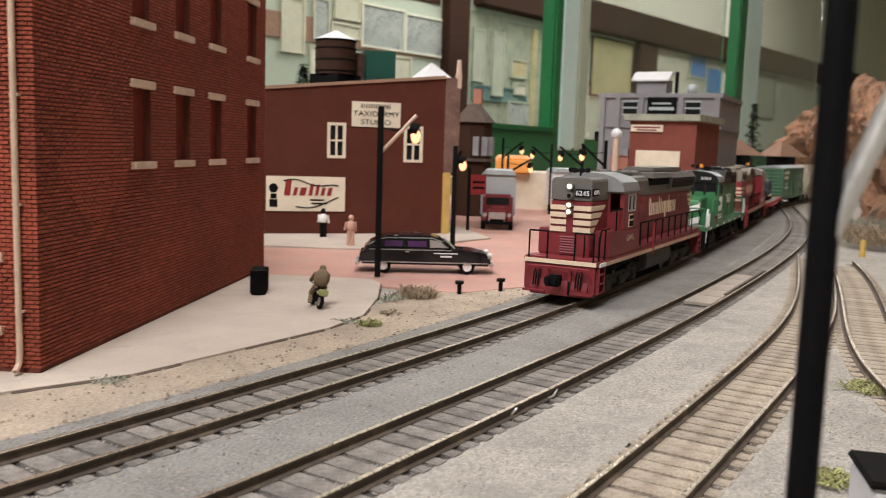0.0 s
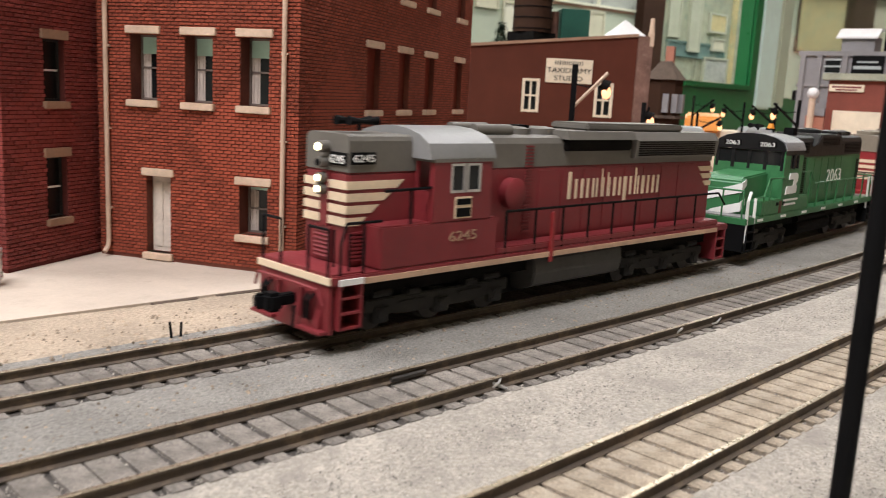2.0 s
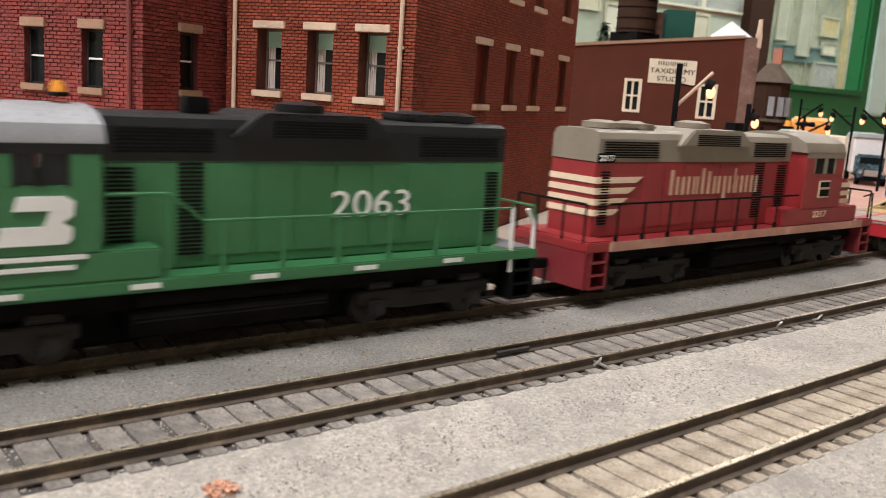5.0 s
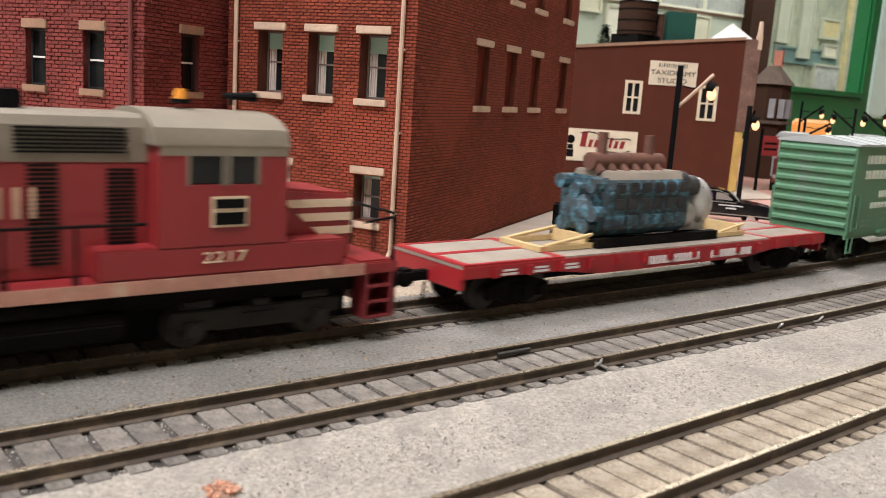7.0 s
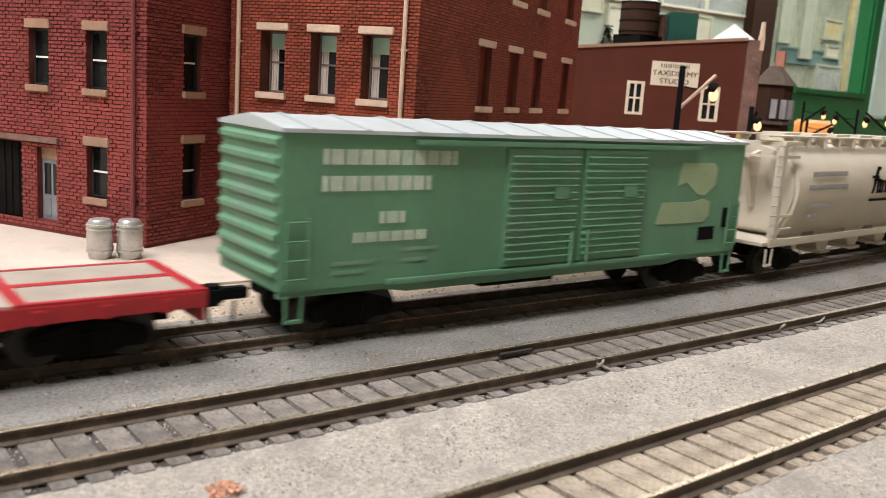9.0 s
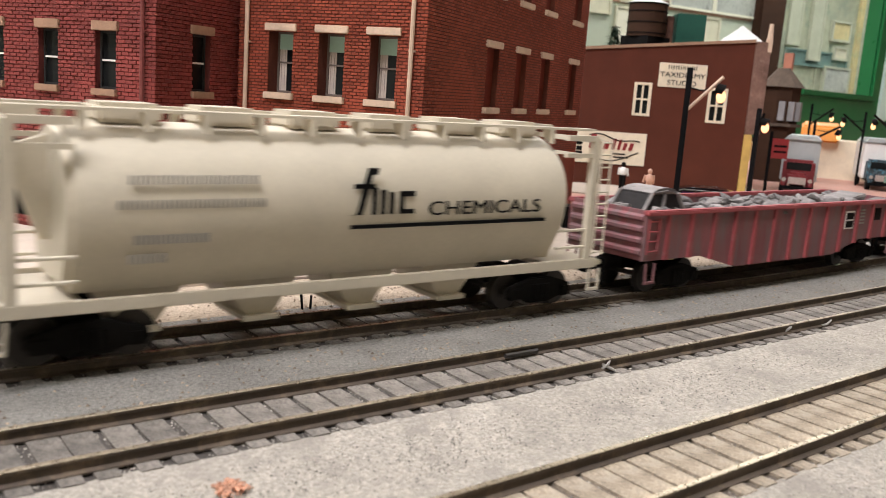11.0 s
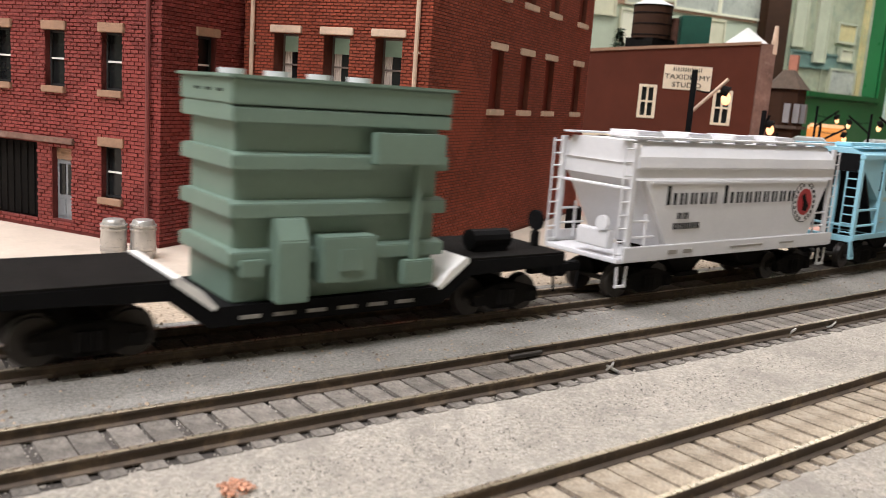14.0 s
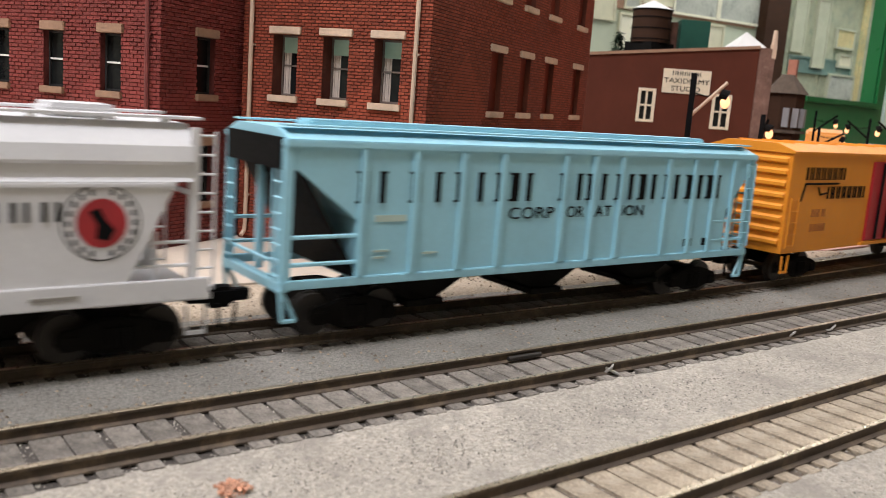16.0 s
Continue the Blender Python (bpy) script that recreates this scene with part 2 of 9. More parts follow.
# ---- mesh helpers (prototype metres) ----
class Shape:
    def __init__(self):
        self.bm = bmesh.new()

    def box(self, x0, x1, y0, y1, z0, z1, bevel=0.0):
        r = bmesh.ops.create_cube(self.bm, size=1.0)
        vs = r["verts"]
        for v in vs:
            v.co = Vector(((x0 + x1) / 2 + v.co.x * (x1 - x0), (y0 + y1) / 2 + v.co.y * (y1 - y0), (z0 + z1) / 2 + v.co.z * (z1 - z0)))
        if bevel:
            es = {e for v in vs for e in v.link_edges}
            bmesh.ops.bevel(self.bm, geom=list(es), offset=bevel, segments=2, affect="EDGES", clamp_overlap=True)
        return self

    def rod(self, p, q, r, seg=8, r2=None):
        p, q = Vector(p), Vector(q)
        d = q - p
        m = Matrix.Translation((p + q) / 2) @ d.to_track_quat("Z", "Y").to_matrix().to_4x4()
        bmesh.ops.create_cone(self.bm, cap_ends=True, segments=seg, radius1=r, radius2=r if r2 is None else r2, depth=d.length, matrix=m)
        return self

    def lathe(self, prof, seg=20):
        """A closed solid of revolution about z from (z, r) pairs."""
        rings = [[self.bm.verts.new((r * math.cos(6.2832 * k / seg), r * math.sin(6.2832 * k / seg), z)) for k in range(seg)] for z, r in prof]
        for a, b in zip(rings, rings[1:]):
            for k in range(seg):
                m = (k + 1) % seg
                self.bm.faces.new((a[k], a[m], b[m], b[k]))
        self.bm.faces.new(rings[0][::-1])
        self.bm.faces.new(rings[-1])
        return self

    def path(self, pts, r, seg=6):
        for a, b in zip(pts, pts[1:]):
            self.rod(a, b, r, seg)
        return self

    def ball(self, c, r, sx=1, sy=1, sz=1, seg=10):
        m = Matrix.Translation(c) @ Matrix.Diagonal((sx, sy, sz, 1))
        bmesh.ops.create_uvsphere(self.bm, u_segments=seg, v_segments=max(6, seg // 2 + 2), radius=r, matrix=m)
        return self

    def prism(self, pts, a0, a1, axis="x", bevel=0.0):
        """A closed outline pushed along an axis. Outline pairs: x: (y, z); y: (x, z); z: (x, y)."""
        def at(u, v, a):
            return {"x": (a, u, v), "y": (u, a, v), "z": (u, v, a)}[axis]
        lo = [self.bm.verts.new(at(u, v, a0)) for u, v in pts]
        hi = [self.bm.verts.new(at(u, v, a1)) for u, v in pts]
        fs = [self.bm.faces.new(lo[::-1]), self.bm.faces.new(hi)]
        for i in range(len(pts)):
            j = (i + 1) % len(pts)
            fs.append(self.bm.faces.new((lo[i], lo[j], hi[j], hi[i])))
        if bevel:
            es = {e for v in lo + hi for e in v.link_edges}
            bmesh.ops.bevel(self.bm, geom=list(es), offset=bevel, segments=2, affect="EDGES", clamp_overlap=True)
        return self

    def mesh(self, name, mat, smooth=False):
        bmesh.ops.recalc_face_normals(self.bm, faces=self.bm.faces[:])
        for v in self.bm.verts:
            v.co *= K
        me = bpy.data.meshes.new(name)
        self.bm.to_mesh(me)
        self.bm.free()
        me.materials.append(mat)
        if smooth:
            me.shade_smooth()
            me.set_sharp_from_angle(angle=radians(38))
        return me


def thing(name, x, y, z, rz=0, label="", category="", group="", kind=""):
    ob = new(name)
    ob.matrix_world = pose(x * K, y * K, z * K, 0, 0, rz)
    ob.empty_display_size = 0.01
    return tagged(ob, label, category, group, kind)


def part(name, shape, mat, parent=None, label="", smooth=False, at=None):
    ob = new(name, shape.mesh(name, M[mat] if isinstance(mat, str) else mat, smooth))
    if parent:
        ob.parent = parent
    if at:
        ob.matrix_local = pose(at[0] * K, at[1] * K, at[2] * K, *at[3:])
    return tagged(ob, label)


def whole(name, shape, mat, x, y, z, rz, label, category, group="", kind="", smooth=False):
    ob = new(name, shape.mesh(name, M[mat] if isinstance(mat, str) else mat, smooth))
    ob.matrix_world = pose(x * K, y * K, z * K, 0, 0, rz)
    return tagged(ob, label, category, group, kind)


def raw_mesh(name, verts, faces, mat):
    me = bpy.data.meshes.new(name)
    me.from_pydata([tuple(c * K for c in v) for v in verts], [], faces)
    me.materials.append(M[mat] if isinstance(mat, str) else mat)
    me.update()
    return me


def lettering(name, text, mat, parent, x, y, z, height, face="near", width=None, spacing=1.0):
    """Raised letters on a car's or building's side: near faces -y, lead faces -x, far faces +y."""
    cu = bpy.data.curves.new(name, "FONT")
    cu.body, cu.size, cu.extrude, cu.space_character = text, 1.0, 0.01, spacing
    tmp = bpy.data.objects.new(name, cu)
    scene.collection.objects.link(tmp)
    me = bpy.data.meshes.new_from_object(tmp.evaluated_get(bpy.context.evaluated_depsgraph_get()))
    bpy.data.objects.remove(tmp)
    co = [v.co.copy() for v in me.vertices]
    x0, x1 = min(c.x for c in co), max(c.x for c in co)
    z0, z1 = min(c.y for c in co), max(c.y for c in co)
    sz = height / (z1 - z0)
    sx = width / (x1 - x0) if width else sz
    for v, c in zip(me.vertices, co):
        u, w, d = (c.x - x0) * sx, (c.y - z0) * sz, c.z
        p = {"near": (x + u, y - 0.012 - d, z + w), "lead": (x - 0.012 - d, y - u, z + w), "far": (x - u, y + 0.012 + d, z + w)}[face]
        v.co = Vector(p) * K
    me.materials.append(M[mat])
    ob = new(name, me)
    ob.parent = parent
    return ob


def bars(name, mat, parent, x, y, z, height, widths, gap, tall=()):
    """A line of letter-sized marks, two thin uprights each; tall gives the extra height of each."""
    s = Shape()
    u = x
    for i, w in enumerate(widths):
        up = tall[i] if i < len(tall) else 0.0
        lo, hi = z + min(up, 0), z + height + max(up, 0)
        t = 0.3 * w
        if w > 0.22 * height:
            s.box(u, u + t, y - 0.03, y + 0.02, lo, hi)
            s.box(u + w - t * 0.8, u + w, y - 0.03, y + 0.02, z, z + height)
        elif w > 0.01:
            s.box(u, u + w, y - 0.03, y + 0.02, lo, hi)
        u += w + gap
    return tagged(part(name, s, mat, parent), kind="stuff")


# ---- track lines ----
def spline(points):
    """A natural cubic through plan points: y as a function of x."""
    px, py = np.array(points, float).T
    h = np.diff(px)
    n = len(px)
    A, b = np.eye(n), np.zeros(n)
    for i in range(1, n - 1):
        A[i, i - 1:i + 2] = h[i - 1], 2 * (h[i - 1] + h[i]), h[i]
        b[i] = 3 * ((py[i + 1] - py[i]) / h[i] - (py[i] - py[i - 1]) / h[i - 1])
    c = np.linalg.solve(A, b)

    def f(x):
        i = int(np.clip(np.searchsorted(px, x) - 1, 0, n - 2))
        d = x - px[i]
        bb = (py[i + 1] - py[i]) / h[i] - h[i] * (2 * c[i] + c[i + 1]) / 3
        return py[i] + bb * d + c[i] * d * d + (c[i + 1] - c[i]) / (3 * h[i]) * d ** 3
    return f


class Line:
    """A track's centre line, measured along itself; s = 0 at x = 0."""
    def __init__(self, points, x0, x1):
        f = spline(points)
        self.x = np.arange(x0, x1 + 0.01, 0.5)
        self.y = np.array([f(v) for v in self.x])
        s = np.r_[0, np.cumsum(np.hypot(np.diff(self.x), np.diff(self.y)))]
        self.s = s - np.interp(0, self.x, s)

    def at(self, s):
        return np.interp(s, self.s, self.x), np.interp(s, self.s, self.y)

    def heading(self, s):
        (ax, ay), (bx, by) = self.at(s - 0.4), self.at(s + 0.4)
        return math.atan2(by - ay, bx - ax)


RAIL_TOP = 0.30
MAIN = Line([(-120, 5.2), (-30, 5.2), (0, 5.18), (12, 4.97), (22, 4.9), (35, 5.5), (60, 8.0), (90, 12.2), (112, 14.5), (130, 14.0), (160, 10.5), (200, 2), (260, -16)], -120, 260)
SECOND = Line([(-60, 0.9), (-30, 0.9), (0, 0.88), (12, 0.7), (25, 0.7), (40, 1.3), (58, 2.7), (75, 5.1), (90, 8.4), (105, 12.2), (114, 14.4)], -60, 112)
THIRD = Line([(-40, -4.15), (0, -4.12), (15, -4.05), (24, -3.85), (33, -3.3), (40, -2.3), (50, -0.4), (58, 1.2)], -40, 56)
BRANCH = Line([(12, -13), (20, -9.2), (27, -6.6), (34, -5.1), (42, -3.7), (50, -2.0), (60, 0.8)], 12, 58)


def rail_mesh(line, off, s0, s1):
    prof = [(-0.11, 0.0), (0.11, 0.0), (0.11, 0.03), (0.03, 0.06), (0.03, 0.17), (0.055, 0.19), (0.055, 0.23), (0.042, 0.24),
            (-0.042, 0.24), (-0.055, 0.23), (-0.055, 0.19), (-0.03, 0.17), (-0.03, 0.06), (-0.11, 0.03)]
    n = len(prof)
    verts, faces, mats = [], [], []
    ss = np.arange(s0, s1, 1.0)
    for s in ss:
        (x, y), h = line.at(s), line.heading(s)
        for u, v in prof:
            verts.append((x - math.sin(h) * (off + u), y + math.cos(h) * (off + u), RAIL_TOP - 0.24 + v))
    for i in range(len(ss) - 1):
        for j in range(n):
            k = (j + 1) % n
            faces.append((i * n + j, i * n + k, (i + 1) * n + k, (i + 1) * n + j))
            mats.append(1 if j in (7, 8) else 0)
    me = raw_mesh("rail", verts, faces, "rail_side")
    me.materials.append(M["rail_top"])
    me.polygons.foreach_set("material_index", mats)
    return me


def track(name, line, s0, s1, label, group="railway tracks"):
    t = thing(name, 0, 0, 0, 0, label, "railway track", group)
    for off in (-0.75, 0.75):
        r = new("rail", rail_mesh(line, off, s0, s1))
        r.parent = t
    return t


def lay_ties(t, line, s0, s1, mat="tie", pitch=0.566):
    rng = random.Random(5)
    tie = Shape().prism([(-0.165, -1.14), (0.165, -1.14), (0.17, -0.7), (0.232, -0.62), (0.228, 0.0), (0.236, 0.62), (0.17, 0.7), (0.165, 1.14), (-0.165, 1.14), (-0.17, 0.7), (-0.231, 0.62), (-0.238, 0.0), (-0.226, -0.62), (-0.17, -0.7)], 0, 0.125, "z").mesh("tie", M[mat])
    for s in np.arange(s0, s1, pitch):
        (x, y), h = line.at(s + rng.uniform(-0.05, 0.05)), line.heading(s)
        o = new("tie", tie)
        o.parent = t
        o.matrix_local = pose(x * K, y * K, -0.05 * K, 0, 0, math.degrees(h) + 90 - 90 + rng.uniform(-0.8, 0.8))


track_main = track("railway_track", MAIN, -30, 150, "straight then curving track with brown rails and weathered ties")
track_second = track("railway_track", SECOND, -20, 112, "middle track with dark rails and dusty grey ties")
track_third = track("railway_track", THIRD, -12, 56, "front siding track with tan rails and pale ties")
track_branch = track("railway_track", BRANCH, 1, 44, "branching siding track joining at a turnout")


# ---- ground ----
def sheet(name, pts, z0, z1, mat, label, category, kind="structure", bevel=0.0):
    return whole(name, Shape().prism(pts, z0, z1, "z", bevel), mat, 0, 0, 0, 0, label, category, kind=kind)


def ground_sheet():
    """The layout's top: fine uneven grit that falls and rises a little beside the tracks."""
    verts, faces = [], []
    xs = np.r_[np.arange(-150, -20, 5), np.arange(-20, 60, 0.5), np.arange(60, 260, 3)]
    ys = np.r_[np.arange(-120, -12, 6), np.arange(-12, 11, 0.35), np.arange(11, 70, 4)]
    for y in ys:
        for x in xs:
            z = 0.0 + 0.03 * noise.noise((x * 0.35, y * 0.35, 1)) + 0.02 * noise.noise((x * 1.3, y * 1.3, 4))
            near = min(abs(y - np.interp(x, q.x, q.y)) for q in (MAIN, SECOND, THIRD) if q.x[0] <= x <= q.x[-1]) if -40 < x < 112 else 9
            z += 0.045 * min(max((near - 1.15) / 0.4, 0), 1) - 0.02
            verts.append((x, y, z))
    n = len(xs)
    for j in range(len(ys) - 1):
        for i in range(n - 1):
            faces.append((j * n + i, j * n + i + 1, (j + 1) * n + i + 1, (j + 1) * n + i))
    ob = new("ground", raw_mesh("ground", verts, faces, "ballast"))
    ob.data.shade_smooth()
    return tagged(ob, "dusty grey-tan ballast grit over the whole layout", "ground", kind="structure")


ground_sheet()

M["rust_grit"] = material("rust_grit", (0.13, 0.10, 0.075), 0.95, 0, 0.25, 1, 14, 0.8, speck=0.4)


def strip(name, line, o0, o1, s0, s1, z, mat, label, toe=0, ragged=0.35):
    verts, faces = [], []
    ss = np.arange(s0, s1, 0.5)
    m = 12
    for s in ss:
        (x, y), h = line.at(s), line.heading(s)
        for j in range(m + 1):
            edge = ragged * noise.noise((s * 0.7, j, 2)) if j in (0, m) else 0
            o = o0 + (o1 - o0) * j / m + edge
            px, py = x - math.sin(h) * o, y + math.cos(h) * o
            fall = 0.0 if 0 < j < m else -0.09
            if toe:
                q = j / m if toe > 0 else 1 - j / m
                fall = -0.085 * q ** 1.5
            verts.append((px, py, z + fall + 0.022 * noise.noise((px * 1.7, py * 1.7, 3))))
    for i in range(len(ss) - 1):
        for j in range(m):
            a = i * (m + 1) + j
            faces.append((a, a + m + 1, a + m + 2, a + 1))
    ob = new(name, raw_mesh(name, verts, faces, mat))
    ob.data.shade_smooth()
    return tagged(ob, label, "ground", kind="structure")


# main and second beds are near-black: the shade between ties is painted in
for line, a, b_, m in ((MAIN, -30, 150, "bed"), (SECOND, -20, 112, "bed"), (THIRD, -12, 56, "rust_grit"), (BRANCH, 1, 44, "rust_grit")):
    strip("ground_track_bed", line, -1.16, 1.16, a, b_, 0.022, m, "grit between the ties, gap shade painted in its dark colour" if m == "bed" else "brown sandy grit between the ties", ragged=0.05)
for line, a, b_, near, far in ((MAIN, -30, 100, "ballast_grey", "ballast_grey"), (SECOND, -20, 100, "ballast", "ballast_grey"), (THIRD, -12, 56, "ballast", "ballast")):
    strip("ground_tie_ballast", line, -2.3, -1.1, a, b_, 0.06, near, "fine ballast packed round the tie ends", -1, 0.12)
    strip("ground_tie_ballast", line, 1.1, 2.3, a, b_, 0.06, far, "fine ballast packed round the tie ends", 1, 0.12)
strip("ground_ballast", MAIN, -3.2, -1.25, -30, 100, 0.07, "ballast_grey", "dark grey fine ballast under the main track")
strip("ground_ballast", MAIN, 1.2, 2.0, -30, 100, 0.06, "ballast_grey", "dark grey fine ballast beside the main track")
strip("ground_sand", MAIN, 1.8, 5.6, -30, 34, 0.085, "sand", "sandy tan verge beside the main track")
sheet("pavement", [(-60, 10.2), (3, 10.1), (10.5, 9.75), (13.3, 8.85), (20.6, 8.8), (23, 9.3), (26, 11), (28.8, 13), (29.5, 14), (27.2, 18.2), (19, 34), (-60, 34)],
      -0.1, 0.15, "concrete", "cream concrete pavement with a worn edge", "pavement")
sheet("street", [(29.3, 9.4), (33, 8.0), (44, 8.6), (60, 11.5), (85, 20), (110, 30), (110, 62), (40, 62), (18, 36), (27, 18)], -0.1, 0.11, "street", "pink-toned brick street surface", "road")
sheet("pavement", [(30.5, 32), (36.9, 21.4), (38.4, 20.0), (48.2, 18.9), (52, 23), (60, 34), (60, 60), (34, 60)], 0.0, 0.2, "concrete", "pale pavement round the brown shop", "pavement")


def pebbles(name, count, seed, x0, x1, y0, y1, size, mat, label, z=0.03):
    rng = random.Random(seed)
    verts, faces = [], []
    for _ in range(count):
        x, y, r = rng.uniform(x0, x1), rng.uniform(y0, y1), size * rng.uniform(0.5, 1.5)
        b = len(verts)
        k = [(rng.uniform(0.6, 1.2) * r * math.cos(a), rng.uniform(0.6, 1.2) * r * math.sin(a)) for a in (0.3, 1.9, 3.4, 5.0)]
        verts += [(x + u, y + v, z) for u, v in k] + [(x, y, z + r * rng.uniform(0.5, 1.0))]
        faces += [(b, b + 1, b + 4), (b + 1, b + 2, b + 4), (b + 2, b + 3, b + 4), (b + 3, b, b + 4)]
    ob = new(name, raw_mesh(name, verts, faces, mat))
    return tagged(ob, label, "gravel", kind="stuff")


pebbles("gravel", 60000, 3, -5, 26, -8, 9, 0.021, "pebble", "loose grey and tan ballast grains on the ground")
pebbles("gravel", 1300, 4, -6, 34, 6.7, 9.0, 0.05, "verge_stone", "small brown stones scattered on the sandy verge", 0.075)
pebbles("gravel", 500, 5, -2, 30, 2.2, 3.8, 0.04, "verge_stone", "dark crumbs on the ballast between the tracks", 0.06)


# ---- brick buildings ----
def cut_rows(length, z0, z1, holes, course, brick):
    """Rows of brick spans on a wall, cut round the holes."""
    out = []
    rows = int((z1 - z0) / course)
    for r in range(rows):
        a, b = z0 + r * course, z0 + (r + 1) * course - 0.03
        spans = [(0.0, length)]
        for h0, h1, v0, v1 in holes:
            if v0 < (a + b) / 2 < v1:
                spans = [q for s0, s1 in spans for q in ((s0, min(s1, h0)), (max(s0, h1), s1)) if q[1] - q[0] > 0.03]
        shift = (r % 2) * brick / 2
        for s0, s1 in spans:
            k = math.floor((s0 - shift) / brick)
            while k * brick + shift < s1:
                u0, u1 = max(s0, k * brick + shift), min(s1, (k + 1) * brick + shift - 0.028)
                if u1 - u0 > 0.03:
                    out.append((u0, u1, a, b))
                k += 1
    return out


def wall_face(parent, face, length, height, holes, brick_mat, mortar_mat, course, brick, singles=0, near=None, thick=0.45, uneven=0.008):
    """One wall with openings through it and bricks proud of the mortar. face: x looks to -x, y looks to -y."""
    def put(u, d, z):
        return (d, u, z) if face == "x" else (u, d, z)
    us = sorted({0.0, length, *[h for q in holes for h in q[:2]]})
    zs = sorted({0.0, height, *[h for q in holes for h in q[2:]]})
    u_lo = 0.45 if face == "x" else 0.03
    wall = None
    for a, b in zip(us, us[1:]):
        run = []
        for c, d in zip(zs, zs[1:]):
            if any(h[0] <= (a + b) / 2 <= h[1] and h[2] <= (c + d) / 2 <= h[3] for h in holes):
                continue
            if run and abs(run[-1][1] - c) < 1e-6:
                run[-1][1] = d
            else:
                run.append([c, d])
        for c, d in run:
            p, q = put(max(a, u_lo), 0.03, c), put(b, thick, d)
            slab = Shape().box(min(p[0], q[0]), max(p[0], q[0]), min(p[1], q[1]), max(p[1], q[1]), c, d)
            if wall is None:
                wall = part("wall", slab, mortar_mat, parent)
            else:
                part("wall_panel", slab, mortar_mat, wall)
    rng = random.Random(9)
    spans = cut_rows(length, 0.12, height, holes, course, brick)
    if near:
        spans.sort(key=lambda q: abs((q[0] + q[1]) / 2 - near[0]) + abs(q[2] - near[1]))
    verts, faces, shared = [], [], {}
    for i, (u0, u1, a, b) in enumerate(spans):
        d = rng.uniform(-uneven, uneven)
        if i < singles:
            w = round(u1 - u0, 2)
            if w not in shared:
                p, q = put(-w / 2, 0, 0), put(w / 2, 0.04, b - a)
                shared[w] = Shape().box(p[0], q[0], p[1], q[1], p[2], q[2]).mesh("brick", M[brick_mat])
            o = new("brick", shared[w])
            o.parent = wall
            c = put((u0 + u1) / 2, d, a)
            o.matrix_local = pose(c[0] * K, c[1] * K, c[2] * K)
            continue
        n = len(verts)
        e = 0.008
        verts += [put(u0, 0.035, a), put(u1, 0.035, a), put(u1, 0.035, b), put(u0, 0.035, b),
                  put(u0 + e, d, a + e), put(u1 - e, d, a + e), put(u1 - e, d, b - e), put(u0 + e, d, b - e)]
        fs = [(4, 5, 6, 7), (0, 1, 5, 4), (1, 2, 6, 5), (2, 3, 7, 6), (3, 0, 4, 7)]
        faces += [tuple(n + k for k in (f if face == "y" else f[::-1])) for f in fs]
    ob = new("brickwork", raw_mesh("brickwork", verts, faces, brick_mat))
    ob.parent = wall
    tagged(ob, kind="stuff")
    return wall


def block(face, u0, u1, d0, d1, z0, z1, bevel=0.0):
    s = Shape()
    return s.box(d0, d1, u0, u1, z0, z1, bevel) if face == "x" else s.box(u0, u1, d0, d1, z0, z1, bevel)


def trim_stones(b, face, u0, u1, z0, z1, mat, over=0.14, lintel=0.25, sill=0.22):
    part("lintel", block(face, u0 - over, u1 + over, -0.08, 0.2, z1, z1 + lintel, 0.02), mat, b)
    part("sill", block(face, u0 - over * 0.7, u1 + over * 0.7, -0.13, 0.3, z0 - sill, z0, 0.02), mat, b)


def sash_window(b, face, u0, u1, z0, z1, frame="frame", shade=0.0, curtain=False, bar_mat=None, d=0.0):
    w = part("window", block(face, u0, u1, 0.30 + d, 0.32 + d, z0, z1), "glass", b)
    t = 0.07
    for a, c, e, f in ((u0, u0 + t, z0, z1), (u1 - t, u1, z0, z1), (u0 + t, u1 - t, z0, z0 + t), (u0 + t, u1 - t, z1 - t, z1)):
        part("frame", block(face, a, c, 0.22 + d, 0.30 + d, e, f, 0.01), frame, w)
    zm = (z0 + z1) / 2
    part("sash_bar", block(face, u0 + t, u1 - t, 0.235 + d, 0.295 + d, zm - 0.03, zm + 0.03), bar_mat or frame, w)
    if shade:
        part("roller_shade", block(face, u0 + t, u1 - t, 0.25 + d, 0.28 + d, z1 - t - shade, z1 - t), "shade", w)
    if curtain:
        s = Shape()
        rng = random.Random(int(u0 * 10))
        for k in range(4):
            a = u1 - t - 0.07 * (k + 1)
            c = block(face, a, a + 0.06, 0.262 + d + 0.012 * (k % 2), 0.295 + d, z0 + t, z1 - t - shade * 0.8 - 0.02 * k)
            bmesh.ops.duplicate(c.bm, geom=c.bm.verts[:])
            c.bm.verts.ensure_lookup_table()
            tmp = bpy.data.meshes.new("t")
            c.bm.to_mesh(tmp)
            s.bm.from_mesh(tmp)
            bpy.data.meshes.remove(tmp)
            c.bm.free()
        part("curtain", s, "curtain", w)
    return w


def blind_window(b, face, u0, u1, z0, z1):
    part("blind_panel", block(face, u0, u1, 0.24, 0.30, z0, z1), "blind", b)


